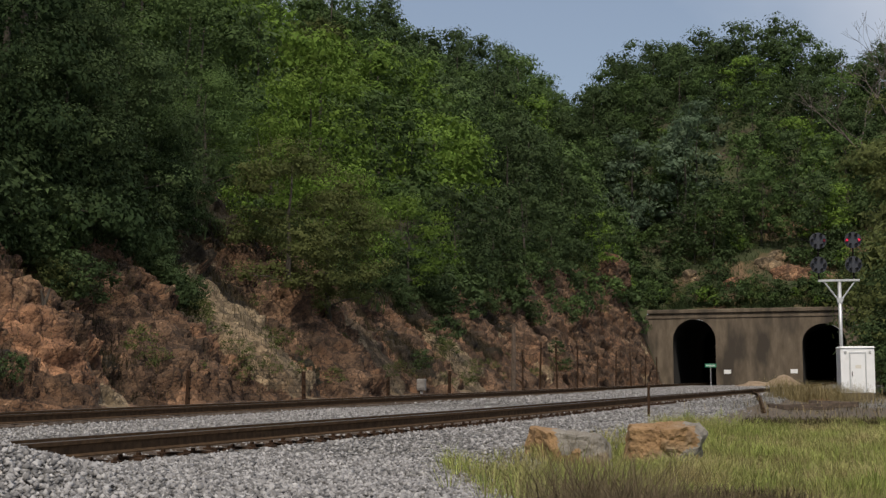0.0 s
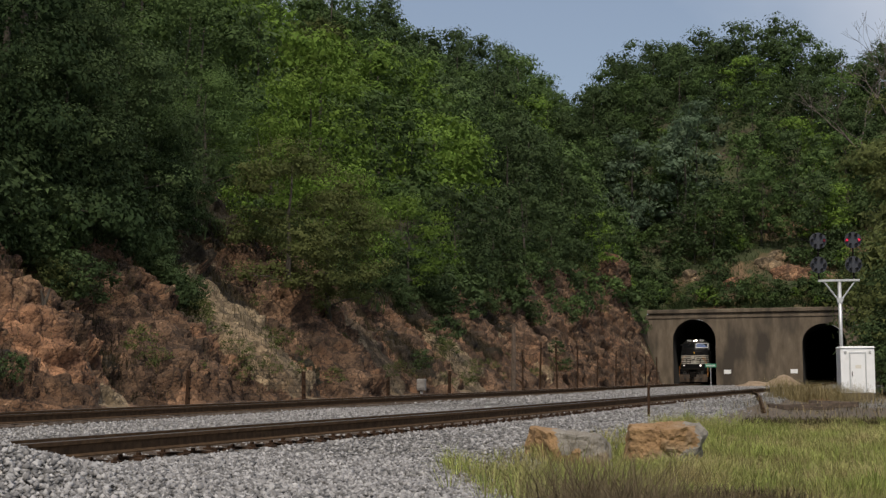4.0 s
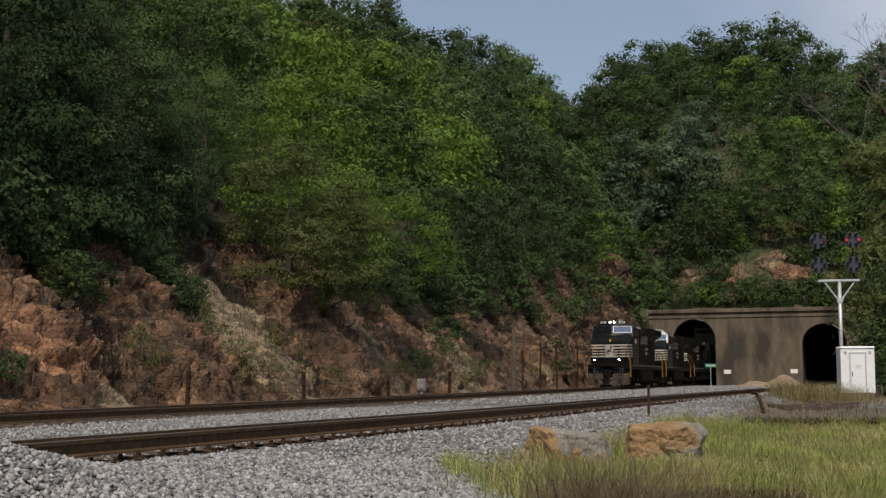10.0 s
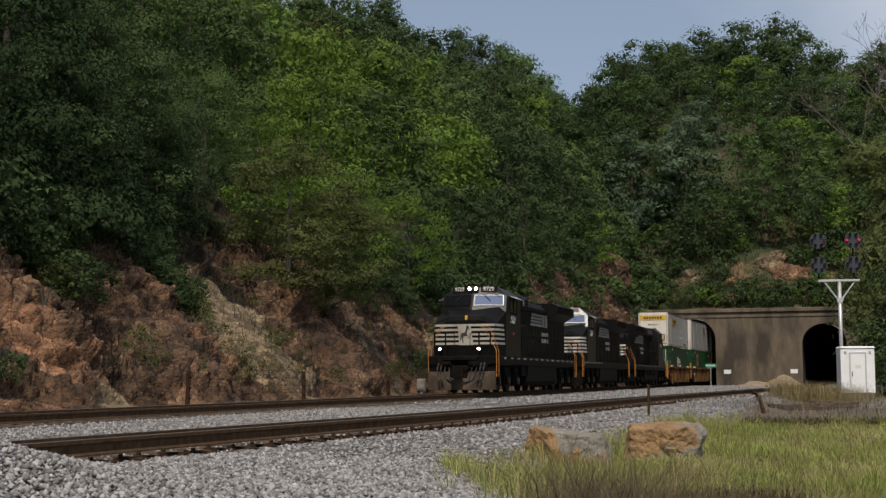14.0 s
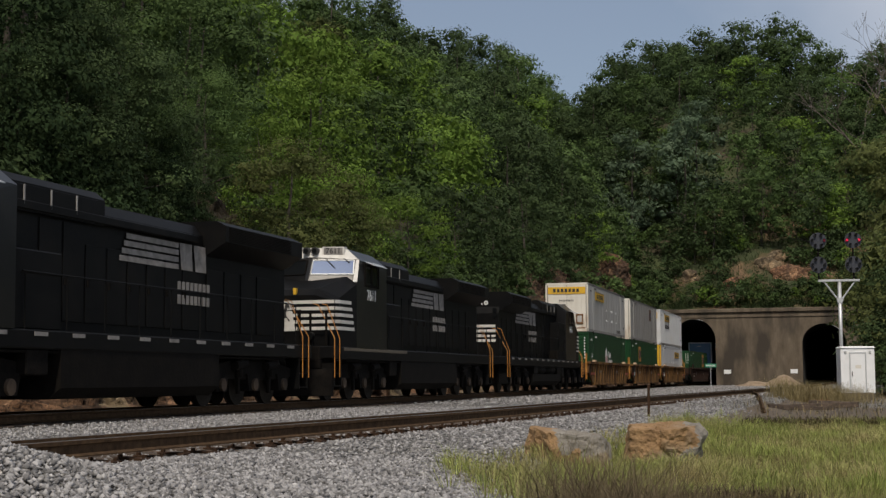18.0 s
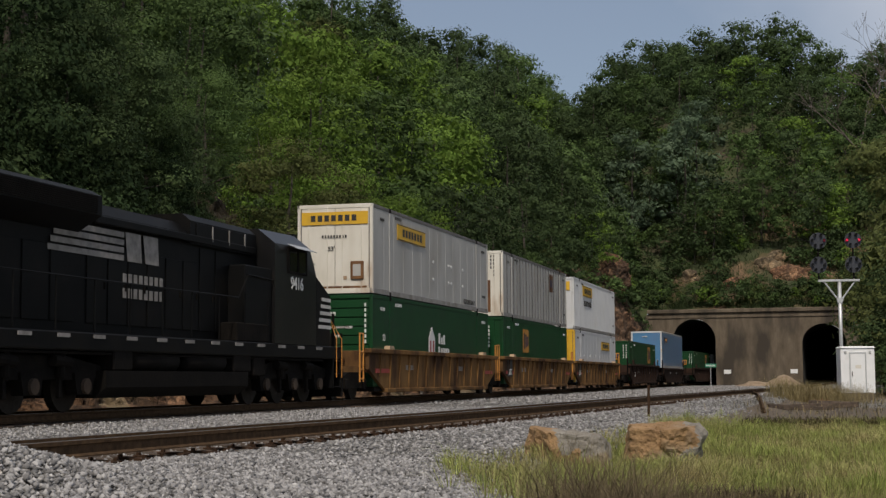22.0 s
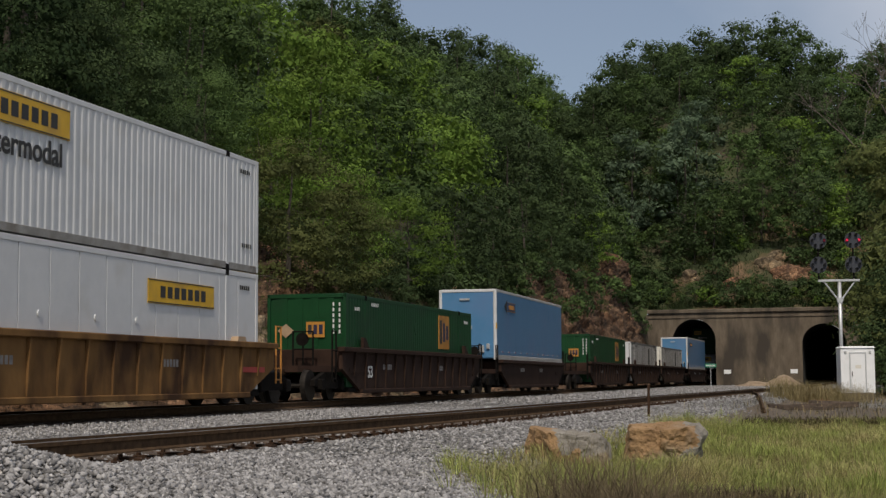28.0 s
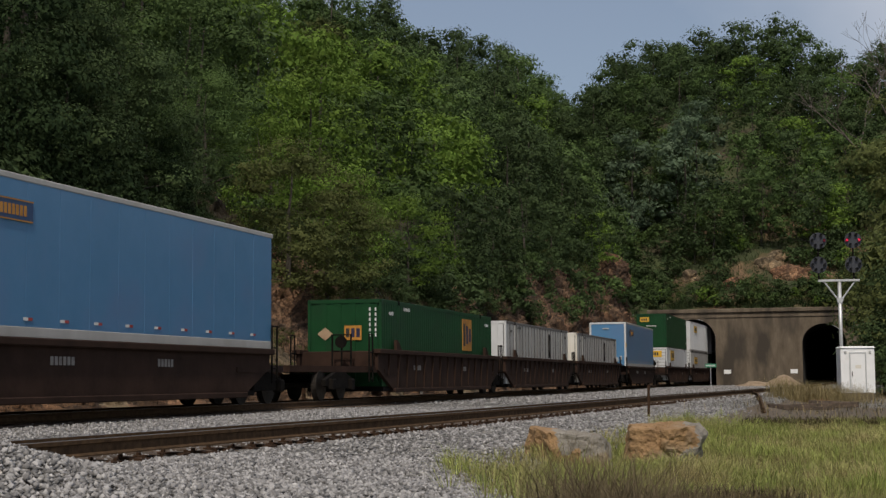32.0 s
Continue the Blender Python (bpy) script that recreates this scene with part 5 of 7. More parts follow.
def bogie(parent, cx, axles, r, gauge=0.75, frame_y=1.0, material=None):
    """A truck as a part of its vehicle: side frames, wheels, axle boxes."""
    half = (axles - 1) * 0.9
    sh = Shape()
    for sy in (-1, 1):
        y0, y1 = (frame_y, frame_y + 0.14) if sy > 0 else (-frame_y - 0.14, -frame_y)
        sh.hull([(cx + dx, y, z) for y in (y0, y1) for dx, z in ((-half - 0.45, 0.62), (-half - 0.45, 0.45), (-half + 0.3, 0.36), (half - 0.3, 0.36), (half + 0.45, 0.45), (half + 0.45, 0.62), (half * 0.5, 0.85), (-half * 0.5, 0.85))])
    sh.box(cx - 0.3, cx + 0.3, -frame_y, frame_y, 0.45, 0.8, 0.03)
    t = part("truck", sh, material or GRIME, parent, "grimy cast truck frame")
    for i in range(axles):
        ax = cx - half + 1.8 * i if axles > 1 else cx
        for sy in (-1, 1):
            w = Shape().disc((ax, sy * gauge, r), (0, 1, 0), r, 0.13, 24).disc((ax, sy * (gauge - 0.08), r), (0, 1, 0), r + 0.025, 0.03, 24)
            part("wheel", w, STEEL, t, smooth=False)
            b = Shape().box(ax - 0.16, ax + 0.16, sy * (frame_y + 0.02) if sy > 0 else -frame_y - 0.26, frame_y + 0.26 if sy > 0 else -frame_y - 0.02, r - 0.14, r + 0.2, 0.03)
            part("axle_box", b, material or GRIME, t)
        part("axle", Shape().tube([(ax, -gauge, r), (ax, gauge, r)], 0.08, 8), STEEL, t)
    return t


def loco_truck(parent, cx):
    """Three-axle locomotive truck: a heavy beam with pedestal legs over each axle."""
    t = None
    for sy in (-1, 1):
        a, b = sorted((sy * 1.06, sy * 1.24))
        sh = Shape().hull([(cx + dx, y, z) for y in (a, b) for dx, z in ((-2.75, 0.95), (-2.75, 0.75), (-2.4, 0.66), (2.4, 0.66), (2.75, 0.75), (2.75, 0.95), (1.4, 1.14), (-1.4, 1.14))])
        f = part("truck_frame", sh, GRIME, parent, "heavy grimy truck side frame")
        t = t or f
        for ax in (-2.0, 0.0, 2.0):
            part("pedestal", Shape().hull([(cx + ax + dx, y, z) for y in sorted((sy * 1.04, sy * 1.3)) for dx, z in ((-0.42, 0.8), (0.42, 0.8), (-0.3, 0.36), (0.3, 0.36))]), GRIME, f)
            part("journal_box", Shape().disc((cx + ax, sy * 1.32, 0.53), (0, 1, 0), 0.16, 0.1, 12), DUST, f)
            part("wheel", Shape().disc((cx + ax, sy * 0.75, 0.53), (0, 1, 0), 0.53, 0.14, 24).disc((cx + ax, sy * 0.67, 0.53), (0, 1, 0), 0.555, 0.03, 24), STEEL, f)
        for ax in (-1.0, 1.0):
            part("coil_spring", Shape().tube([(cx + ax, sy * 1.3, 0.72), (cx + ax, sy * 1.3, 1.2)], 0.11, 10), GRIME, f)
            part("brake_cylinder", Shape().tube([(cx + ax - 0.35, sy * 1.33, 1.05), (cx + ax + 0.3, sy * 1.33, 1.0)], 0.12, 10), GRIME, f)
            part("brake_hanger", Shape().box(cx + ax - 0.06, cx + ax + 0.06, *sorted((sy * 1.25, sy * 1.33)), 0.3, 0.75, 0.01), GRIME, f)
    for ax in (-2.0, 0.0, 2.0):
        part("axle", Shape().tube([(cx + ax, -0.75, 0.53), (cx + ax, 0.75, 0.53)], 0.09, 8), STEEL, t)
        part("traction_motor", Shape().box(cx + ax - 0.75, cx + ax - 0.15, -0.55, 0.55, 0.3, 0.85, 0.06), GRIME, t)


def locomotive(number, label, lit, style):
    ob = thing("locomotive", label, "locomotive", group="locomotives at the head of the train")
    coat = AGED if style == "old" else WHITE
    # frame, walkways, steps
    part("underframe", Shape().box(-10.4, 10.2, -1.5, 1.5, 1.25, 1.62, 0.03).box(-10.4, 10.2, -0.5, 0.5, 0.85, 1.3, 0.03), BLACK, ob)
    for sy in (-1, 1) if style == "bright" else ():
        part("sill_stripe", Shape().box(2.6, 9.2, *sorted((sy * 1.5, sy * 1.51)), 1.5, 1.6), SILL, ob, "dull tan stripe along the sill")
    for k in range(0 if style == "bright" else 13):
        x = -8.8 + k * 1.42
        for sy in (-1, 1):
            part("sill_reflector", Shape().box(x - 0.24, x + 0.24, *sorted((sy * 1.5, sy * 1.512)), 1.5, 1.58), DULL, ob, "worn white reflective strip")
    top = 0.85 if style == "rear" else 1.32
    tank = part("fuel_tank", Shape().hull([(dx, y, z) for dx in (-4.2, 3.2) for y, z in ((-1.48, top), (-1.48, 0.5), (-1.2, 0.28), (1.2, 0.28), (1.48, 0.5), (1.48, top))]), TANK, ob, "dusty steel fuel tank")
    if style == "rear":
        for sy in (-1, 1):
            for cx in (-1.7, 0.9):
                part("air_tank", Shape().tube([(cx - 1.15, sy * 1.2, 1.08), (cx - 1.05, sy * 1.2, 1.08), (cx + 1.05, sy * 1.2, 1.08), (cx + 1.15, sy * 1.2, 1.08)], [0.12, 0.24, 0.24, 0.12], 14), TANK, tank, "cylindrical air reservoir", True)
            part("tank_end_box", Shape().box(-3.85, -3.0, *sorted((sy * 0.9, sy * 1.47)), 0.85, 1.3, 0.03), TANK, tank)
            part("tank_end_box", Shape().box(2.3, 3.4, *sorted((sy * 0.9, sy * 1.47)), 0.85, 1.3, 0.03), TANK, tank)
    for cx in (6.75, -6.75):
        loco_truck(ob, cx)
    for sy in (-1, 1):
        part("battery_box", Shape().box(3.6, 4.4, *sorted((sy * 0.9, sy * 1.45)), 0.75, 1.25, 0.03), GRIME, ob)
        part("sill_pipe", Shape().tube([(-8.5, sy * 1.4, 1.2), (8.8, sy * 1.4, 1.2)], 0.03, 6), GRIME, ob)
    # cab and nose, lofted along x
    def sec(x, w, z1, w2, z2, z0=1.62):
        return [(x, -w, z0), (x, -w, z1), (x, -w2, z2), (x, w2, z2), (x, w, z1), (x, w, z0)]
    part("cab", Shape().hull([p for sy in (-1, 1) for p in ((4.9, sy * 1.5, 1.62), (4.9, sy * 1.5, 4.3), (4.9, sy * 1.0, 4.7), (8.0, sy * 1.5, 1.62), (8.0, sy * 1.5, 3.62), (7.62, sy * 1.45, 4.36), (7.5, sy * 1.0, 4.74), (8.42, sy * 0.05, 3.7), (8.02, sy * 0.05, 4.44), (7.8, sy * 0.3, 4.75))]), GLOSS, ob, "cab with a bowed two-pane front")
    part("nose", Shape().loft([sec(8.02, 1.5, 3.58, 1.2, 3.82), sec(9.35, 1.42, 3.1, 0.75, 3.38), sec(9.6, 1.34, 2.98, 0.7, 3.18)]), BLACK, ob)
    def brow(sy):
        face = [(7.62, sy * 1.44, 4.37), (7.5, sy * 1.0, 4.74), (7.8, sy * 0.3, 4.75), (7.86, 0.0, 4.75), (8.03, 0.0, 4.45)]
        return Shape().hull([(x + o, y, z + 0.3 * o) for o in (0.01, 0.035) for x, y, z in face])
    if style == "bright":
        for sy in (-1, 1):
            part("cab_brow", brow(sy), WHITE, ob, "white brow over the windshield")
        part("corner_post_panel", Shape().hull([(x + o, y + o, z) for o in (0.008, 0.02) for x, y, z in ((7.62, 1.45, 4.37), (7.66, 1.36, 4.37), (7.99, 1.5, 3.66), (8.03, 1.38, 3.66))]), WHITE, ob, "white corner of the cab")
    # windshields with frames; material sets the near pane's sky reflection and the far pane's dark
    for sy in (-1, 1):
        g = Shape()
        a, b = (0.1, 1.36)
        def wpt(y, t, out):      # on the raked, bowed windshield plane
            return (7.59 + 0.36 * t + 0.314 * (1.45 - y) + out, sy * y, 4.42 - 0.7 * t)
        quad = [wpt(a, 0.09, 0.035), wpt(b - 0.04, 0.09, 0.035), wpt(b, 0.74, 0.035), wpt(a, 0.74, 0.035)]
        g.hull(quad + [(p[0] - 0.03, p[1], p[2]) for p in quad])
        win = part("windshield", g, WINDSHIELD if sy > 0 else GLASS, ob, "windshield pane, the near one a sky mirror, the far one dark")
        fr = Shape()
        ring = quad + quad[:1]
        for p, q in zip(ring[:-1], ring[1:]):
            fr.tube([p, q], 0.022, 6)
        part("window_frame", fr, GALV if sy > 0 else GRIME, win)
        part("wiper", Shape().tube([wpt(0.45, 0.0, 0.06), wpt(0.8, 0.45, 0.06)], 0.014, 5), INK, win)
        part("wiper", Shape().tube([wpt(1.0, 0.0, 0.06), wpt(1.2, 0.2, 0.06)], 0.014, 5), INK, win)
        # side cab windows
        sw = part("side_window", Shape().box(5.95, 6.5, *sorted((sy * 1.49, sy * 1.515)), 3.62, 4.2).box(6.6, 7.15, *sorted((sy * 1.49, sy * 1.515)), 3.62, 4.2), GLASS, ob)
        part("window_frame", Shape().box(5.78, 7.22, *sorted((sy * 1.5, sy * 1.53)), 4.2, 4.27).box(5.78, 7.22, *sorted((sy * 1.5, sy * 1.53)), 3.55, 3.62).box(5.78, 5.85, *sorted((sy * 1.5, sy * 1.53)), 3.62, 4.2).box(6.5, 6.6, *sorted((sy * 1.5, sy * 1.53)), 3.62, 4.2).box(7.15, 7.22, *sorted((sy * 1.5, sy * 1.53)), 3.62, 4.2), GRIME, sw)
        part("sun_visor", Shape().hull([(5.8, sy * 1.5, 4.34), (7.2, sy * 1.5, 4.34), (5.8, sy * 1.82, 4.2), (7.2, sy * 1.82, 4.2), (5.8, sy * 1.82, 4.22), (7.2, sy * 1.82, 4.22), (5.8, sy * 1.5, 4.36), (7.2, sy * 1.5, 4.36)]), GALV, sw, "pale sheet sunshade")
    # number boards and headlights over the windshield
    for sy in (-1, 1):
        slab = [(7.72 + 0.3 * (1.0 - w), sy * w, z) for w in (0.34, 1.0) for z in (4.5, 4.79)]
        nb = part("number_board", Shape().hull(slab + [(x - 0.25, y, z) for x, y, z in slab]), WHITE if style == "bright" else BLACK, ob, "number board on the cab brow")
        inner = [(7.724 + 0.3 * (1.0 - w), sy * w, z) for w in (0.39, 0.95) for z in (4.54, 4.76)]
        part("board_face", Shape().hull(inner + [(x + 0.01, y, z) for x, y, z in inner]), DULL if style == "bright" else INK, nb)
        words("number_text", number, 0.24, INK if style == "bright" else PALE_INK, nb, wall_front(7.837, sy * 0.67, 4.65) @ Matrix.Rotation(sy * math.atan(0.3), 4, "Y"), "white road number")
    for y in (-0.14, 0.14):
        hl = part("headlight", Shape().disc((7.98, y, 4.66), (1, 0, 0), 0.115, 0.24, 16), INK, ob)
        part("lens", Shape().disc((8.11, y, 4.66), (1, 0, 0), 0.07, 0.02, 16), LAMP if lit else GLASS, hl, "lit lamp" if lit else "")
    for y in (-0.98, 0.76):
        dl = part("ditch_light", Shape().disc((10.12, y, 1.93), (1, 0, 0), 0.11, 0.2, 14).box(10.0, 10.1, y - 0.05, y + 0.05, 1.6, 1.85), BLACK, ob)
        part("lens", Shape().disc((10.23, y, 1.93), (1, 0, 0), 0.055, 0.02, 14), LAMP if lit else GLASS, dl, "lit lamp" if lit else "")
    # nose stripes, front and wrapping to the sides, and the plain emblem
    for k in range(5):
        z0 = 2.12 + k * 0.2
        z1 = z0 + 0.1
        part("nose_stripe", Shape().box(9.6, 9.612, -1.33, 1.33, z0, z1), coat, ob, "white nose stripe")
        for sy in (-1, 1):
            q = []
            for x, w in ((9.595, 1.345), (9.36, 1.423), (8.8, 1.457), (8.35 - 0.07 * (4 - k) + 0.14, 1.482)):
                for zz in (z0, z1):
                    q.append((x, sy * (w + 0.004), zz))
            s2 = Shape()
            s2.add([(p[0], p[1] + sy * o, p[2]) for o in (0.0, 0.01) for p in q],
                   [(8, 9, 11, 10), (10, 11, 13, 12), (12, 13, 15, 14), (0, 2, 3, 1), (2, 4, 5, 3), (4, 6, 7, 5), (0, 1, 9, 8), (6, 14, 15, 7)])
            part("side_stripe", s2, coat, ob, "white nose stripe")
    dy = -0.3 if style == "bright" else 0.0
    part("emblem_panel", Shape().hull([(x, y + dy, z) for x in (9.61, 9.622) for y, z in ((-0.26, 2.1), (0.38, 2.1), (0.24, 3.02), (-0.32, 3.02))]), coat, ob, "white emblem panel")
    horse = Shape()
    for block in (((-0.28, 2.62), (0.12, 2.68), (0.16, 2.5), (-0.24, 2.46)), ((0.0, 2.66), (0.14, 2.66), (0.26, 2.92), (0.12, 2.97)), ((0.1, 2.97), (0.24, 2.93), (0.34, 2.8), (0.28, 2.76)), ((0.08, 2.6), (0.16, 2.55), (0.32, 2.42), (0.28, 2.38)), ((-0.26, 2.54), (-0.14, 2.5), (-0.12, 2.2), (-0.18, 2.18)), ((-0.3, 2.6), (-0.22, 2.5), (-0.34, 2.28), (-0.38, 2.32))):
        horse.hull([(x, y * 0.62 + 0.01 + dy, z) for x in (9.622, 9.632) for y, z in block])
    part("emblem", horse, INK, ob, "plain black emblem shape")
    part("nose_door_lamp", Shape().box(9.45, 9.6, 0.0, 0.1, 3.2, 3.4, 0.01), C_YELLOW, ob, "small amber marker")
    # front platform, plow, coupler, hoses
    part("pilot_plate", Shape().box(9.95, 10.22, -1.1, 1.1, 0.95, 1.62, 0.03), GRIME, ob)
    part("anticlimber", Shape().box(10.1, 10.5, -0.75, 0.75, 1.42, 1.62, 0.03), GRIME, ob)
    part("coupler_pocket", Shape().box(10.2, 10.62, -0.34, 0.34, 0.62, 1.2, 0.05), GRIME, ob)
    part("uncoupling_lever", Shape().tube([(10.5, -1.3, 1.25), (10.55, -0.3, 1.1), (10.55, 0.3, 1.1), (10.5, 1.3, 1.25)], 0.018, 6), GRIME, ob)
    part("plow", Shape().hull([(10.3, y, z) for y, z in ((-1.5, 0.95), (1.5, 0.95))] + [(10.15, y, z) for y, z in ((-1.5, 0.95), (1.5, 0.95), (-1.5, 0.14), (1.5, 0.14))] + [(10.75, -0.15, 0.16), (10.75, 0.15, 0.16), (10.55, -0.2, 0.9), (10.55, 0.2, 0.9), (10.3, -1.48, 0.16), (10.3, 1.48, 0.16)]), DUST if lit else GRIME, ob, "dusty snow plow")
    for sx in (1, -1):
        part("coupler", Shape().box(*sorted((sx * 10.2, sx * 11.05)), -0.12, 0.12, 0.78, 1.0, 0.03).box(*sorted((sx * 10.95, sx * 11.3)), -0.22, 0.24, 0.72, 1.06, 0.06), RUST, ob)
        for y in (-0.7, -0.5, 0.5, 0.7):
            part("air_hose", Shape().tube([(sx * 10.25, y, 1.25), (sx * 10.5, y, 1.0), (sx * 10.62, y * 0.8, 0.62), (sx * 10.75, y * 0.4, 0.5)], 0.03, 6), INK, ob)
        for sy in (-1, 1):
            xb = sx * 9.75
            for k in range(4):
                part("step", Shape().box(*sorted((xb - 0.28 * sx, xb + 0.28 * sx)), *sorted((sy * 1.12, sy * 1.5)), 0.42 + 0.38 * k, 0.46 + 0.38 * k), GRIME, ob)
            for dx in (-0.3, 0.3):
                part("step_side", Shape().box(xb + dx * sx - 0.02, xb + dx * sx + 0.02, *sorted((sy * 1.1, sy * 1.5)), 0.4, 1.62), BLACK, ob)
            for dx, tx in ((-0.1, -0.02), (0.36, 0.22)):
                x = xb + dx * sx
                part("grab_rail", Shape().tube([(x, sy * 1.52, 0.7), (x, sy * 1.52, 1.85), (xb + tx * sx, sy * (1.15 if dx < 0 else 0.95), 2.85), (xb + tx * sx - 0.06 * sx, sy * (0.98 if dx < 0 else 0.78), 2.9)], 0.013, 6), ORANGE, ob, "orange grab rail")
        for y in (-1.25, -0.75, 0.75, 1.25):
            part("handrail_post", Shape().box(sx * 10.1 - 0.025, sx * 10.1 + 0.025, y - 0.03, y + 0.03, 1.62, 2.62), GRIME, ob)
        for sy in (-1, 1):
            part("end_handrail", Shape().tube([(sx * 10.1, sy * 1.3, 2.6), (sx * 10.1, sy * 0.35, 2.6), (sx * 10.1, sy * 0.35, 1.62)], 0.02, 6), GRIME, ob)
    # long hood with doors, intakes, exhaust, radiator wings
    part("long_hood", Shape().hull([(x, y, z) for x in (-4.4, 4.9) for y, z in ((-0.92, 1.62), (0.92, 1.62), (0.92, 4.2), (0.7, 4.46), (-0.7, 4.46), (-0.92, 4.2))]), BLACK, ob)
    tail = -9.1 if style == "rear" else -9.75
    part("radiator_hood", Shape().hull([(x, y, z) for x in (tail, -4.4) for y, z in ((-0.92, 1.62), (0.92, 1.62), (0.92, 3.6), (-0.92, 3.6))] + [(x, y, z) for x in (tail + 0.1, -4.5) for y, z in ((0.92, 3.9), (-0.92, 3.9))]), BLACK, ob)
    part("radiator_housing", Shape().hull([(x, y, z) for x in (tail + 0.1, -4.5) for y, z in ((-1.5, 4.05), (-1.5, 4.45), (-1.25, 4.58), (1.25, 4.58), (1.5, 4.45), (1.5, 4.05), (0.95, 3.72), (-0.95, 3.72))]), BLACK, ob, "overhanging radiator housing")
    for sy in (-1, 1):
        for k in range(8):
            x = -4.1 + k * 0.92
            d = part("hood_door", Shape().box(x, x + 0.84, *sorted((sy * 0.92, sy * 0.945)), 1.85, 3.5 if k < 6 else 3.9, 0.008), BLACK, ob)
            part("door_latch", Shape().box(x + 0.72, x + 0.78, *sorted((sy * 0.945, sy * 0.97)), 2.6, 2.75), GRIME, d)
        for k in range(4):
            x = -8.7 + k * 1.05
            part("hood_door", Shape().box(x, x + 0.95, *sorted((sy * 0.92, sy * 0.945)), 1.85, 3.4, 0.008), BLACK, ob)
        gr = Shape()
        for k in range(9):
            gr.box(-8.8, -4.7, *sorted((sy * 1.49, sy * 1.52)), 4.08 + k * 0.04, 4.1 + k * 0.04)
        part("radiator_grille", gr, GRIME, ob)
        part("electrical_cabinet", Shape().box(3.1, 4.9, *sorted((sy * 0.92, sy * 1.42)), 1.62, 3.15 if sy > 0 else 3.6, 0.03), BLACK, ob)
        part("hood_duct", Shape().box(-3.9, 4.6, *sorted((sy * 0.92, sy * 1.06)), 3.98, 4.16, 0.02), BLACK, ob)
        # walkway handrail
        hr = Shape().tube([(4.9, sy * 1.46, 3.3), (3.2, sy * 1.46, 3.34), (2.6, sy * 1.46, 2.72), (-9.3, sy * 1.46, 2.72)] if style == "rear" else [(4.6, sy * 1.46, 2.72), (-9.3, sy * 1.46, 2.72)], 0.018, 6)
        for k in range(10):
            x = 4.5 - k * 1.53
            hr.tube([(x, sy * 1.46, 1.62), (x, sy * 1.46, 2.72)], 0.016, 5)
        part("handrail", hr, BLACK, ob, "thin black walkway handrail")
        # plain side emblem and lettering bars, reading from the left on either side
        def ex(d):
            return ((0.15 if style == "bright" else -0.1) - d) if sy > 0 else (-5.7 + d * 1.1)
        for k in range(4):
            part("emblem_bar", Shape().box(*sorted((ex(0.1 * k), ex(2.9))), *sorted((sy * 0.95, sy * 0.958)), 3.28 + 0.17 * k, 3.4 + 0.17 * k), DULL, ob, "worn white emblem bar")
        for d in (2.95, 3.72):
            part("emblem_block", Shape().hull([(ex(d + dx), sy * y, z) for y in (0.95, 0.958) for dx, z in ((0.12, 3.28), (0.72, 3.28), (0.66, 3.92), (0.0, 3.92))]), DULL, ob, "worn white emblem block")
        for row in range(2):
            for k in range(8):
                x = ex(2.95 + k * 0.23)
                part("lettering_bar", Shape().box(x - 0.08, x + 0.08, *sorted((sy * 0.95, sy * 0.957)), 2.78 - row * 0.32, 3.0 - row * 0.32), DULL, ob)
    words("road_number", number, 0.48, PALE_INK, ob, wall_left(6.5, 1.506, 3.28), "white road number on the cab side")
    words("road_number", number, 0.48, PALE_INK, ob, Matrix.Translation((6.5, -1.506, 3.28)) @ Matrix(((1, 0, 0, 0), (0, 0, -1, 0), (0, 1, 0, 0), (0, 0, 0, 1))), "white road number on the cab side")
    if style != "bright":
        part("cab_mark", Shape().box(6.3, 6.6, 1.5, 1.508, 2.6, 2.72), RED_INK, ob, "small dull red plate")
    part("rear_headlight", Shape().disc((tail - 0.03, -0.72, 3.75), (1, 0, 0), 0.1, 0.06, 12).disc((tail - 0.03, -0.72, 3.5), (1, 0, 0), 0.1, 0.06, 12), GLASS, ob)
    words("rear_number", number, 0.4, PALE_INK, ob, Matrix.Translation((tail + 0.086, 0.0, 4.12)) @ Matrix(((0, 0, -1, 0), (-1, 0, 0, 0), (0, 1, 0, 0), (0, 0, 0, 1))), "white road number on the hood end")
    for k in range(4):
        part("rear_stripe", Shape().box(tail - 0.012, tail, -0.75, 0.75, 2.3 + 0.22 * k, 2.42 + 0.22 * k), coat, ob, "white stripe on the hood end")
    if style == "rear":
        for sy in (-1, 1):
            part("walkway_locker", Shape().box(2.5, 4.6, *sorted((sy * 1.0, sy * 1.47)), 1.62, 2.1, 0.03), GRIME, ob, "dark walkway locker")
    if lit:
        part("jumper_cable", Shape().tube([(10.3, -0.55, 1.5), (10.55, -0.4, 1.25), (10.7, -0.1, 1.05), (10.7, 0.25, 1.02), (10.6, 0.6, 1.15), (10.4, 0.75, 1.38)], 0.022, 8), TANK, ob, "hanging dark jumper cable", True)
        part("knuckle", Shape().hull([(x, y, z) for x, r in ((10.9, 0.2), (11.25, 0.26), (11.38, 0.12)) for y in (-r, r) for z in (0.68, 1.12)]), GRIME, ob)
        part("hose_bracket", Shape().box(10.3, 10.5, 0.35, 0.8, 1.2, 1.4, 0.03).box(10.3, 10.5, -0.85, -0.45, 1.22, 1.38, 0.03), GRIME, ob)
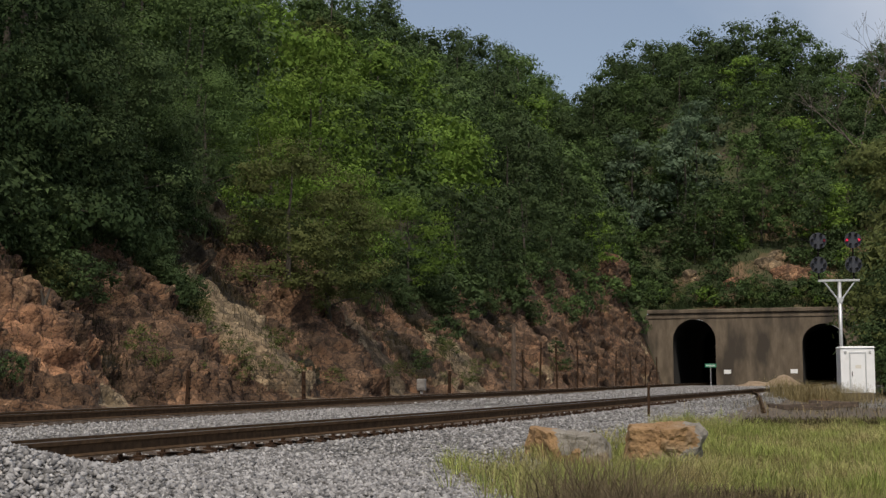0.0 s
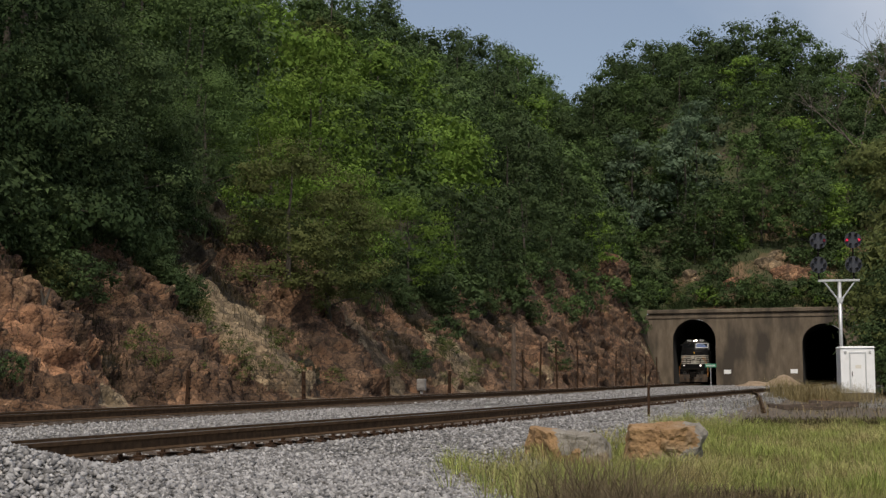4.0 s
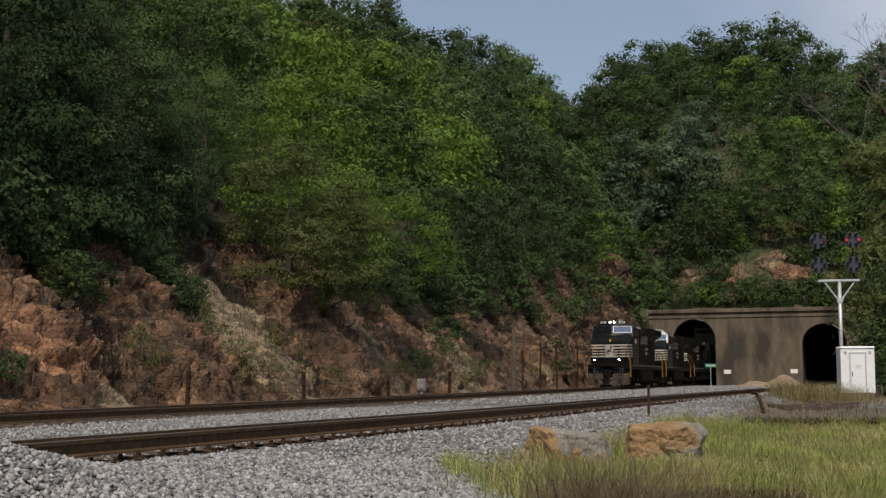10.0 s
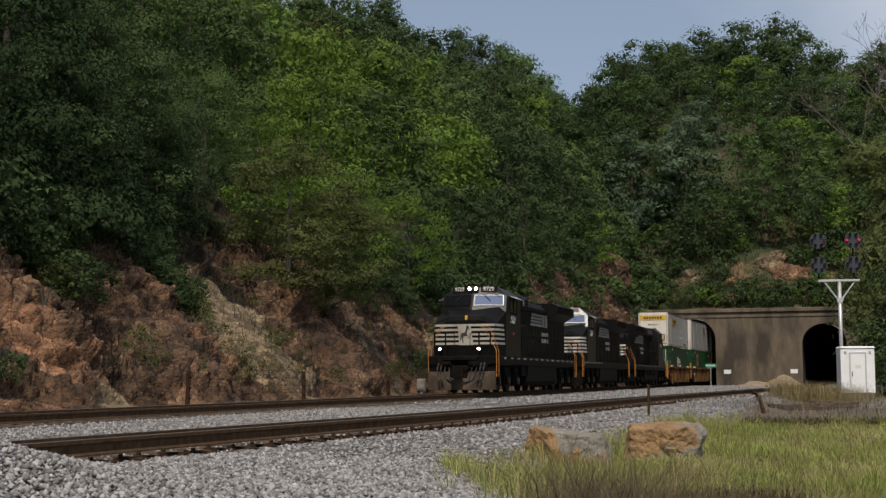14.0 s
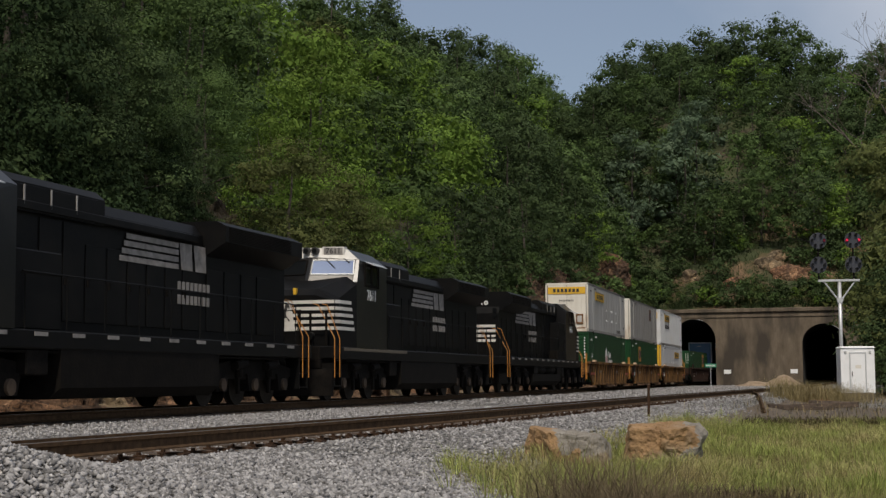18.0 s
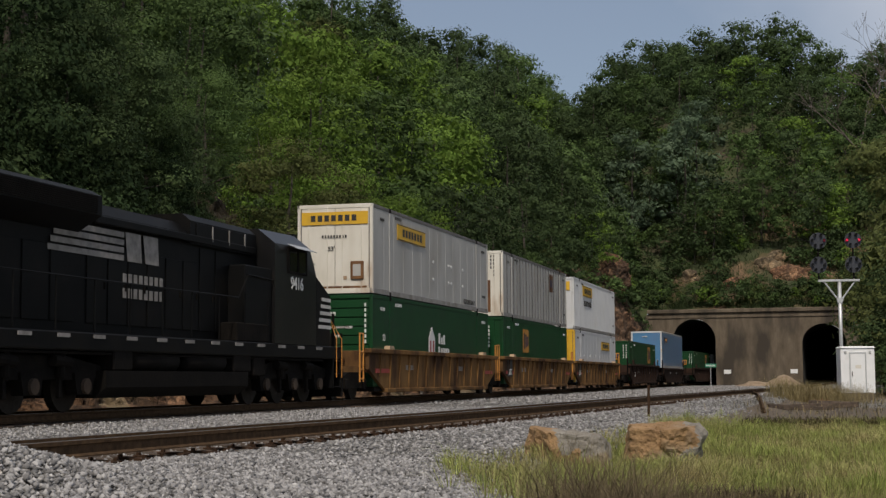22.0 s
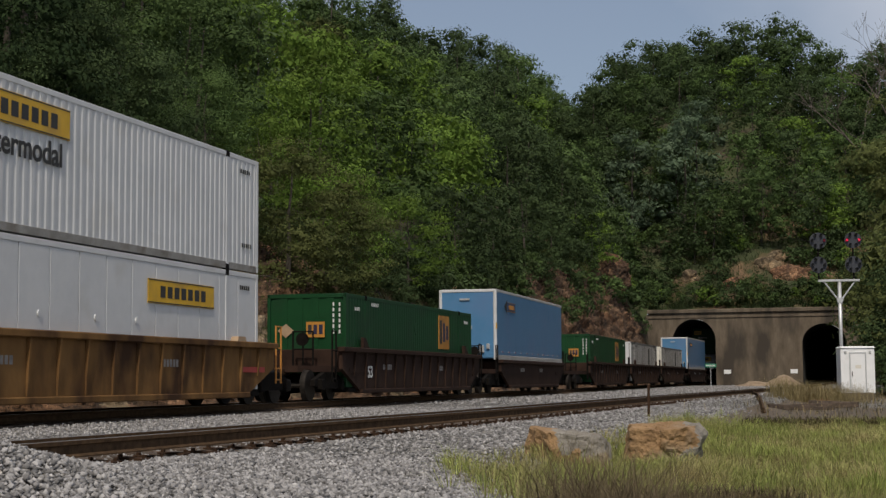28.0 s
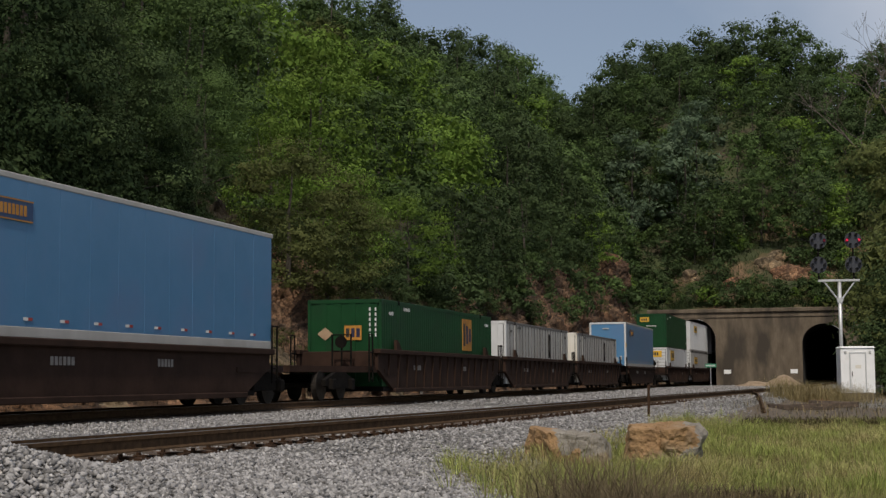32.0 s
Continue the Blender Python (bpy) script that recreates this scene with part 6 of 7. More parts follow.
        for y in (-1.0, -0.85, 0.9, 1.05):
            part("brake_hose", Shape().tube([(10.35, y, 1.3), (10.6, y, 1.05), (10.72, y * 0.92, 0.6), (10.66, y * 0.85, 0.42)], 0.04, 8), INK, ob)
    part("exhaust_stack", Shape().box(-2.6, -1.5, -0.35, 0.35, 4.4, 4.56, 0.02), GRIME, ob)
    part("dynamic_brake_box", Shape().hull([(x, y, z) for x in (0.7, 4.75) for y, z in ((-1.02, 3.95), (1.02, 3.95), (1.02, 4.5), (0.8, 4.68), (-0.8, 4.68), (-1.02, 4.5))]), BLACK, ob)
    for sy in (-1, 1):
        part("brake_grille", Shape().box(1.0, 4.4, *sorted((sy * 1.02, sy * 1.04)), 4.06, 4.46, 0.006), BLACK, ob)
        for x in (1.9, 2.9, 3.9):
            part("grille_post", Shape().box(x, x + 0.05, *sorted((sy * 1.04, sy * 1.06)), 4.06, 4.46, 0.004), RAIL_GREY, ob)
    part("horn", Shape().tube([(6.0, 0.3, 4.72), (6.0, 0.3, 4.85), (6.35, 0.3, 4.86)], 0.05, 8), GALV, ob)
    part("roof_antenna", Shape().box(6.7, 6.95, -0.15, 0.15, 4.71, 4.8, 0.02), WHITE, ob)
    return ob


L1 = locomotive("9729", "black locomotive with white nose stripes and lit headlights", True, "old")
L2 = locomotive("7611", "black locomotive with a white cab brow, headlights off", False, "bright")
L3 = locomotive("9416", "black locomotive coupled cab-rearward, headlights off", False, "rear")
TRAIN += [(L1, -59.4, False), (L2, -37.0, False), (L3, -13.8, True)]


def well_unit(label, a, b, paint, trucks, u0, u1, mark="", spine=False):
    """One unit of a well car from u = a to u = b, its well from u0 to u1; trucks: places along u."""
    mid = (a + b) / 2
    ob = thing("well_car", label, "freight car", group="well cars of the train")
    w0, w1 = mid - u1 - 0.25, mid - u0 + 0.25         # local x of the well's ends
    low = 1.46 if spine else 1.62
    for sy in (-1, 1):
        y0, y1 = sorted((sy * 1.3, sy * 1.42))
        cut = 1.1 if spine else 1.2
        side = part("side_sill", Shape().hull([(x, y, z) for y in (y0, y1) for x, z in ((w0 - 0.5, low - 0.12), (w0 - 0.5, 0.95), (w0 + cut * 0.5, 0.8), (w0 + cut, 0.28), (w1 - cut, 0.28), (w1 - cut * 0.5, 0.8), (w1 + 0.5, 0.95), (w1 + 0.5, low - 0.12))]), paint, ob)
        part("top_chord", Shape().box(w0 - 0.6, w1 + 0.6, *sorted((sy * 1.26, sy * 1.53)), low - 0.15, low, 0.02), paint, ob)
        part("bottom_chord", Shape().box(w0 + cut, w1 - cut, *sorted((sy * 1.2, sy * 1.5)), 0.2, 0.34, 0.02), paint, ob)
        if not spine:
            n = 15
            for k in range(n):
                x = w0 + 0.6 + (w1 - w0 - 1.2) * k / (n - 1)
                zlow = 0.3 if 1.2 < x - w0 < (w1 - w0) - 1.2 else 0.75
                part("rib", Shape().hull([(x + dx, sy * y, z) for y, z in ((1.42, zlow), (1.45, zlow), (1.42, 1.48), (1.51, 1.48)) for dx in (-0.035, 0.035)]), paint, side)
            for x in (w0 + 1.75, w1 - 1.75):
                if paint is WELL_TAN:
                    part("lug", Shape().hull([(x + dx, sy * y, z) for y in (1.3, 1.5) for dx, z in ((-0.28, 1.62), (0.28, 1.62), (0.2, 1.74), (-0.2, 1.74))]), LUG, ob, "pale worn stacking lug")
                else:
                    part("lug", Shape().hull([(x + dx, sy * y, z) for y in (1.36, 1.46) for dx, z in ((-0.3, 1.62), (0.3, 1.62), (0.3, 1.95), (0.12, 1.95))]), paint, ob, "rusty gusset plate")
        for x in (w0 + 0.9, w1 - 0.9):
            part("end_stripe", Shape().box(x - 0.75, x + 0.75, *sorted((sy * 1.42, sy * 1.44)), 0.84, 0.98), RED_INK if paint is WELL_TAN else paint, ob, "faded red stripe")
    part("well_floor", Shape().box(w0 + 0.3, w1 - 0.3, -1.33, 1.33, 0.24, 0.38), GRIME, ob)
    if spine:
        part("deck", Shape().box(w0, w1, -1.3, 1.3, 0.98, 1.12), GRIME, ob)
    for e, sx in ((mid - a, 1), (mid - b, -1)):
        wx = w1 if sx > 0 else w0
        part("end_platform", Shape().hull([(x, y, z) for x, hw in ((wx + 0.1 * sx, 1.4), (e - 0.15 * sx, 0.55)) for y in (-hw, hw) for z in (0.86, 1.05)]), paint, ob)
        part("bulkhead", Shape().box(*sorted((wx + 0.12 * sx, wx + 0.3 * sx)), -1.4, 1.4, 0.9, low - 0.06, 0.02), paint, ob)
        part("drawbar", Shape().box(*sorted((e - 0.6 * sx, e + 0.1 * sx)), -0.14, 0.14, 0.76, 0.98, 0.03), RUST, ob)
        rail_paint = ORANGE if paint is WELL_TAN else GRIME
        for sy in (-1, 1):
            x = wx + 0.85 * sx
            part("corner_ladder", Shape().tube([(x, sy * 1.34, 0.55), (x, sy * 1.34, 2.1)], 0.026, 6).tube([(x + 0.35 * sx, sy * 1.34, 0.55), (x + 0.35 * sx, sy * 1.34, 2.1)], 0.026, 6)
                 .tube([(x, sy * 1.34, 0.65), (x + 0.35 * sx, sy * 1.34, 0.65)], 0.02, 5).tube([(x, sy * 1.34, 0.95), (x + 0.35 * sx, sy * 1.34, 0.95)], 0.02, 5).tube([(x, sy * 1.34, 1.5), (x + 0.35 * sx, sy * 1.34, 1.5)], 0.02, 5).tube([(x, sy * 1.34, 2.08), (x + 0.35 * sx, sy * 1.34, 2.08)], 0.02, 5), rail_paint, ob)
    bx = w1 + 0.95
    st = Shape()
    for y in (0.0, 0.32, 0.64):
        st.tube([(bx, y, 1.0), (bx, y, 2.1)], 0.03, 6)
    st.tube([(bx, 0.0, 1.55), (bx, 0.64, 1.55)], 0.025, 6).tube([(bx, 0.0, 2.08), (bx, 0.64, 2.08)], 0.025, 6)
    part("brake_stand", st, GRIME, ob)
    part("brake_wheel", Shape().disc((bx + 0.06, 0.32, 1.85), (1, 0, 0), 0.2, 0.04, 16), GRIME, ob)
    if mark:
        if paint is WELL_TAN:
            part("stencil_plate", Shape().box(w1 - 1.35, w1 - 0.45, 1.42, 1.452, 0.72, 1.46), INK, ob, "black stencil panel")
            words("stencil", mark, 0.36, PALE_INK, ob, wall_left(w1 - 0.95, 1.458, 0.92), "white stencilled characters")
        else:
            words("stencil", mark, 0.52, PALE_INK, ob, wall_left(w1 - 2.2, 1.426, 0.85), "white stencilled characters")
    for x0, n in ((w0 + 5.2, 5), (w1 - 4.5, 6)):
        for k in range(n):
            part("stencil_bar", Shape().box(x0 + k * 0.16, x0 + 0.11 + k * 0.16, 1.42, 1.426, 0.95, 1.12), DULL, ob)
    for t in trucks:
        bogie(ob, mid - t, 2, 0.46, frame_y=0.98)
    TRAIN.append((ob, mid, False))
    return ob


UNITS = [(-2.5, 17.6, WELL_TAN, [-1.5, 17.6], 0.0, 16.1, ""), (17.6, 36.5, WELL_TAN, [36.5], 19.1, 35.2, "25T"), (36.5, 56.6, WELL_TAN, [55.4], 37.9, 54.0, "25T"),
         (58.6, 78.9, WELL_BROWN, [60.0, 77.4], 61.0, 76.7, "53"), (78.9, 100.0, WELL_BROWN, [81.0, 97.2], 82.4, 96.0, ""),
         (100.2, 124.0, WELL_BROWN, [103.2, 124.0], 106.8, 122.5, ""), (124.0, 142.8, WELL_BROWN, [142.8], 125.5, 141.3, ""), (142.8, 162.8, WELL_BROWN, [161.4], 144.4, 160.5, ""),
         (162.8, 184.0, WELL_BROWN, [165.2, 181.2], 166.4, 180.0, ""), (184.2, 208.2, WELL_BROWN, [187.0, 208.2], 190.8, 206.6, ""), (208.2, 227.8, WELL_BROWN, [227.8], 210.2, 226.2, ""), (227.8, 249.0, WELL_BROWN, [247.6], 229.6, 245.6, "")]
for i, (a, b, paint, trucks, u0, u1, mark) in enumerate(UNITS):
    lab = "faded ochre well car with ribbed steel sides and grimy trucks" if paint is WELL_TAN else "dark brown well car with ribbed steel sides and grimy trucks"
    if i in (4, 8):
        lab = "dark brown trailer-carrying freight car with smooth deep side sills"
    well_unit(lab, a, b, paint, trucks, u0, u1, mark, i in (4, 8))


def corrugated(x0, x1, y, z0, z1, pitch, depth, sy):
    """A pressed side sheet with upright corrugations, thick enough to stand alone."""
    sh = Shape()
    n = int((x1 - x0) / pitch)
    prof = []
    for k in range(n):
        a = x0 + k * pitch
        prof += [(a, 0), (a + pitch * 0.38, 0), (a + pitch * 0.5, -depth), (a + pitch * 0.88, -depth)]
    prof.append((x1, 0))
    outer = [(px, y + sy * d) for px, d in prof]
    inner = [(px, y - sy * 0.08) for px, d in prof]
    m = len(outer)
    for pts in (outer, inner):
        for z in (z0, z1):
            sh.v += [(px, py, z) for px, py in pts]
    for i in range(m - 1):
        sh.f.append((i, i + 1, m + i + 1, m + i))
    return sh


def container(label, u0, length, z0, z1, side, front, style, logo=None, width=2.6, group="containers on the train"):
    """style: ribbed, smooth; logo: name of a plain-shape set."""
    ob = thing("shipping_container", label, "container", group=group)
    h, w = length / 2, width / 2
    H = z1 - z0
    posts = (-h + 0.08, -h + 1.95, h - 1.95, h - 0.08) if length > 14 else (-h + 0.08, h - 0.08)
    part("box_core", Shape().box(-h + 0.06, h - 0.06, -w + 0.06, w - 0.06, 0.1, H - 0.06), SEAM if style == "smooth" else BATTEN if style == "batten" else side, ob)
    for sy in (-1, 1):
        if style == "ribbed":
            part("side_panel", corrugated(-h + 0.14, h - 0.14, sy * w * 0.995, 0.16, H - 0.12, 0.27, 0.009 if side is C_GREEN else 0.017, sy), side, ob)
        elif style == "plain":
            part("side_panel", Shape().box(-h + 0.14, h - 0.14, *sorted((sy * (w - 0.06), sy * (w - 0.012))), 0.16, H - 0.12, 0.01), side, ob)
        elif style == "batten":
            n = 22
            for k in range(n):
                a = -h + 0.14 + (2 * h - 0.28) * k / n
                part("side_panel", Shape().box(a + 0.03, a + (2 * h - 0.28) / n - 0.03, *sorted((sy * (w - 0.06), sy * (w - 0.015))), 0.16, H - 0.12, 0.006), side, ob)
                if k:
                    part("batten", Shape().hull([(a + dx, sy * y, z) for z in (0.17, H - 0.13) for dx, y in ((-0.045, w - 0.02), (0.045, w - 0.02), (-0.025, w + 0.012), (0.025, w + 0.012))]), BATTEN if k % 2 else SEAM, ob)
        else:
            n = 14
            for k in range(n):
                a = -h + 0.14 + (2 * h - 0.28) * k / n
                part("side_panel", Shape().box(a + 0.012, a + (2 * h - 0.28) / n - 0.012, *sorted((sy * (w - 0.06), sy * (w - 0.012))), 0.16, H - 0.12, 0.01), side, ob)
        part("bottom_rail", Shape().box(-h, h, *sorted((sy * (w - 0.1), sy * w)), 0.0, 0.17, 0.008), RAIL_GREY if side in (C_WHITE, C_GREY) else side, ob)
        part("top_rail", Shape().box(-h, h, *sorted((sy * (w - 0.08), sy * w)), H - 0.12, H, 0.008), SEAM if side is C_GREY else side, ob)
        for px in posts[1:-1]:
            part("lifting_post", Shape().box(px - 0.08, px + 0.08, *sorted((sy * (w - 0.05), sy * (w + 0.006))), 0.02, H - 0.01, 0.008), side, ob)
            part("corner_casting", Shape().box(px - 0.1, px + 0.1, *sorted((sy * (w - 0.1), sy * (w + 0.01))), H - 0.14, H + 0.02, 0.01), GRIME, ob)
            part("corner_casting", Shape().box(px - 0.1, px + 0.1, *sorted((sy * (w - 0.1), sy * (w + 0.01))), -0.02, 0.12, 0.01), GRIME, ob)
        for px in (-h + 0.07, h - 0.07):
            part("corner_post", Shape().box(px - 0.07, px + 0.07, *sorted((sy * (w - 0.1), sy * (w + 0.003))), 0.0, H, 0.01), front if px > 0 else side, ob)
    part("roof", Shape().box(-h + 0.02, h - 0.02, -w + 0.02, w - 0.02, H - 0.06, H - 0.01), side, ob)
    # front end
    if style == "ribbed" and logo != "white_doors":
        n = 9
        for k in range(n):
            a = -w + 0.16 + (2 * w - 0.32) * k / n
            part("end_panel", Shape().box(h - 0.08, h - (0.01 if k % 2 else 0.035), a, a + (2 * w - 0.32) / n, 0.16, H - 0.12), front, ob)
    elif logo in ("louvre", "green_group"):
        n = 9
        for k in range(n):
            z = 0.18 + (H - 0.32) * k / n
            part("end_panel", Shape().box(h - 0.08, h - 0.015, -w + 0.14, w - 0.14, z, z + (H - 0.32) / n - 0.035, 0.012), front, ob)
    else:
        for y0, y1 in ((-w + 0.14, -0.01), (0.01, w - 0.14)):
            d = part("end_door", Shape().box(h - 0.07, h - 0.015, y0, y1, 0.16, H - 0.12, 0.01), front, ob)
            for yy in (y0 + 0.25, y1 - 0.25):
                part("lock_rod", Shape().tube([(h - 0.0, yy, 0.1), (h - 0.0, yy, H - 0.1)], 0.016, 6), front, d)
    part("end_sill", Shape().box(h - 0.09, h, -w + 0.1, w - 0.1, 0.0, 0.17, 0.008), front, ob)
    part("end_header", Shape().box(h - 0.09, h, -w + 0.1, w - 0.1, H - 0.13, H, 0.008), front, ob)
    TRAIN.append((ob, u0 + h, False))
    ob["z0"] = z0
    return ob, h, w, H


def side_sign(ob, x, y, z, wx, wz, panel, bars, ink, name="side_sign"):
    """A plain coloured panel on the left side with bars in place of its name."""
    s = part(name, Shape().box(x - wx / 2, x + wx / 2, y + 0.004, y + 0.02, z - wz / 2, z + wz / 2), panel, ob, "painted name panel")
    for k in range(bars):
        a = x - wx * 0.36 + wx * 0.72 * k / bars
        part("name_bar", Shape().box(a, a + wx * 0.72 / bars * 0.68, y + 0.02, y + 0.026, z - wz * 0.24, z + wz * 0.24), ink, s)
    fr = Shape()
    for dz in (-1, 1):
        fr.box(x - wx / 2, x + wx / 2, y + 0.02, y + 0.025, z + dz * wz * 0.46 - 0.012, z + dz * wz * 0.46 + 0.012)
    part("border_line", fr, ink, s)
    return s


def front_sign(ob, h, y, z, wy, wz, panel, bars, ink):
    s = part("front_sign", Shape().box(h + 0.002, h + 0.018, y - wy / 2, y + wy / 2, z - wz / 2, z + wz / 2), panel, ob, "painted name panel")
    for k in range(bars):
        a = y - wy * 0.36 + wy * 0.72 * k / bars
        part("name_bar", Shape().box(h + 0.018, h + 0.024, a, a + wy * 0.72 / bars * 0.68, z - wz * 0.24, z + wz * 0.24), ink, s)
    return s


def small_marks(ob, h, w, H, ink, front=True):
    """Unreadable stencils as little bars, on the side ends and the front."""
    for x, z, n in ((h - 0.9, H - 0.5, 4), (-h + 1.1, H - 0.45, 5), (-h + 1.0, 0.6, 5), (h - 2.6, H - 0.3, 6)):
        for k in range(n):
            part("stencil_bar", Shape().box(x - k * 0.13, x - k * 0.13 + 0.08, w + 0.003, w + 0.008, z, z + 0.11), ink, ob)
    if front:
        for k in range(9):
            part("stencil_bar", Shape().box(h + 0.003, h + 0.008, -0.45 + 0.1 * k, -0.39 + 0.1 * k, H * 0.62, H * 0.62 + 0.1), ink, ob)


def emblem(ob, x, y, z, size, on_front=False, paint=C_YELLOW):
    """A bright square with three plain dark strokes."""
    if on_front:
        s = part("front_emblem", Shape().box(x + 0.002, x + 0.016, y - size / 2, y + size / 2, z - size * 0.4, z + size * 0.4), paint, ob, "bright emblem square")
        for k, m in enumerate((INK, NAVY, NAVY)):
            c = y - size * 0.3 + size * 0.3 * k
            part("emblem_stroke", Shape().box(x + 0.016, x + 0.022, c - size * 0.1, c + size * 0.1, z - size * 0.25, z + size * 0.25), m, s)
        return
    s = part("side_emblem", Shape().box(x - size / 2, x + size / 2, y + 0.002, y + 0.016, z - size * 0.42, z + size * 0.42), paint, ob, "bright emblem square")
    for k, m in enumerate((INK, NAVY, NAVY)):
        c = x + size * 0.3 - size * 0.3 * k
        part("emblem_stroke", Shape().box(c - size * 0.1, c + size * 0.1, y + 0.016, y + 0.022, z - size * (0.3 - 0.06 * k), z + size * (0.3 - 0.06 * k)), m, s)


def upright_marks(ob, h, y, z, n, ink):
    """An upright column of unreadable characters on the front."""
    for k in range(n):
        part("stencil_bar", Shape().box(h + 0.003, h + 0.009, y, y + 0.06, z - 0.17 * k, z + 0.11 - 0.17 * k), ink, ob)


def load():
    # first pair: weathered white over green
    ob, h, w, H = container("weathered grey-white container with a yellow panel, on a green one", 0.0, 16.1, 3.44, 6.38, C_GREY, C_CREAM, "smooth", "doors")
    front_sign(ob, h, 0, H - 0.46, 2.3, 0.42, C_YELLOW, 7, INK)
    side_sign(ob, h - 4.5, w, 5.7 - 3.44, 3.5, 0.55, C_YELLOW, 7, INK)
    part("hatch", Shape().box(h - 0.01, h + 0.05, 0.55, 1.0, 0.45, 1.05, 0.02), WELL_RUST, ob, "rusty square hatch frame")
    part("hatch_pane", Shape().box(h + 0.05, h + 0.06, 0.64, 0.91, 0.56, 0.94), C_GREY, ob)
    part("tag_plate", Shape().box(h, h + 0.012, -1.05, -0.78, 0.32, 0.58), RED_INK, ob, "small reddish plate")
    part("diamond_frame", Shape().hull([(x, y, z) for x in (h + 0.002, h + 0.008) for y, z in ((-1.08, 0.98), (-0.88, 0.8), (-0.68, 0.98), (-0.88, 1.16))]), DULL, ob, "faint diamond-shaped placard")
    part("tag_plate", Shape().box(h, h + 0.01, 0.3, 0.42, 0.45, 0.57), LUG, ob)
    part("rust_streak", Shape().box(h - 0.014, h - 0.004, -w + 0.2, w - 0.2, 0.17, 0.24), WELL_RUST, ob, "rust along the sill")
    words("length_mark", "53'", 0.2, INK, ob, wall_front(h + 0.006, -0.12, H * 0.5), "small black figures")
    for x in (h - 7.4, h - 9.6, h - 10.0, h - 11.8):
        for z in (0.9, 1.55):
            part("tie_rivet", Shape().disc((x, w - 0.005, z), (0, 1, 0), 0.06, 0.04, 10), C_WHITE, ob)
    words("lift_mark", "TOP LIFT ONLY", 0.26, INK, ob, wall_left(-h + 3.3, w + 0.008, 0.3), "black stencilled warning")
    small_marks(ob, h, w, H, INK)
    ob, h, w, H = container("dark green smooth-sided container in the well of the car", 0.0, 16.1, 0.4, 3.4, C_GREEN, C_GREEN, "plain", "green_group")
    part("side_emblem", Shape().hull([(h - 7.1 + dx, y, z) for y in (w + 0.002, w + 0.014) for dx, z in ((-0.42, 1.1), (0.42, 1.1), (0.42, 1.75), (0.0, 2.15), (-0.42, 1.75))]), PALE_INK, ob, "white house-shaped emblem")
    for dx in (-0.2, 0.2):
        part("emblem_stroke", Shape().box(h - 7.1 + dx - 0.08, h - 7.1 + dx + 0.08, w + 0.014, w + 0.02, 1.15, 1.65), RED_INK, ob)
    for k, (dx, z0, z1) in enumerate(((8.05, 1.55, 1.95), (8.4, 1.55, 1.8), (8.72, 1.55, 1.9), (8.0, 1.1, 1.45), (8.38, 1.15, 1.4), (8.7, 1.15, 1.4), (9.02, 1.15, 1.4), (9.34, 1.1, 1.4))):
        part("name_bar", Shape().box(h - dx - 0.24, h - dx, w + 0.003, w + 0.01, z0, z1), PALE_INK, ob)
    words("length_mark", "53'", 0.36, PALE_INK, ob, wall_front(h + 0.006, -0.05, 1.55), "white figures")
    words("length_mark", "53", 0.3, PALE_INK, ob, wall_left(h - 1.2, w + 0.01, 1.6), "white figures")
    words("warning", "WARNING HIGH CUBE", 0.11, PALE_INK, ob, wall_front(h + 0.006, 0.05, 1.93), "small white lettering")
    part("front_emblem", Shape().hull([(x, -0.83 + 0.2 * math.cos(a), 2.46 + 0.22 * math.sin(a)) for x in (h + 0.002, h + 0.014) for a in (math.pi / 6 + math.pi / 3 * i for i in range(6))]), PALE_INK, ob, "white six-sided emblem")
    for dy in (-0.07, 0.07):
        part("emblem_stroke", Shape().box(h + 0.014, h + 0.02, -0.83 + dy - 0.03, -0.83 + dy + 0.03, 2.36, 2.56), RED_INK, ob)
    for k in range(3):
        part("name_bar", Shape().box(h + 0.003, h + 0.01, -0.52 + 0.13 * k, -0.42 + 0.13 * k, 2.5, 2.62), PALE_INK, ob)
    for k in range(5):
        part("name_bar", Shape().box(h + 0.003, h + 0.01, -0.54 + 0.12 * k, -0.45 + 0.12 * k, 2.32, 2.44), PALE_INK, ob)
    upright_marks(ob, h, 1.02, 2.6, 8, PALE_INK)
    small_marks(ob, h, w, H, PALE_INK, False)
    # second pair
    ob, h, w, H = container("white container with dark battens and rust-streaked doors on another", 19.1, 16.1, 3.44, 6.38, C_GREY, C_CREAM, "batten", "white_doors")
    part("side_emblem", Shape().box(-h + 4.05, -h + 4.95, w + 0.002, w + 0.012, 1.7, 2.6), WELL_RUST, ob, "faded brown emblem square")
    for k in range(3):
        part("emblem_stroke", Shape().box(-h + 4.15 + 0.25 * k, -h + 4.3 + 0.25 * k, w + 0.012, w + 0.018, 1.95, 2.35), NAVY, ob)
    emblem(ob, h, -0.35, H - 0.42, 0.62, True)
    for y in (-0.78, -0.2, 0.28):
        part("door_seam", Shape().box(h - 0.014, h + 0.004, y - 0.03, y + 0.03, 0.18, H - 0.14), SEAM, ob)
    part("rust_streak", Shape().box(h - 0.012, h + 0.002, 0.5, 0.72, 0.18, H * 0.55), WELL_RUST, ob, "long rust streak on the door")
    upright_marks(ob, h, 0.86, H - 0.3, 6, INK)
    upright_marks(ob, h, 0.72, H - 0.3, 4, INK)
    small_marks(ob, h, w, H, INK, False)
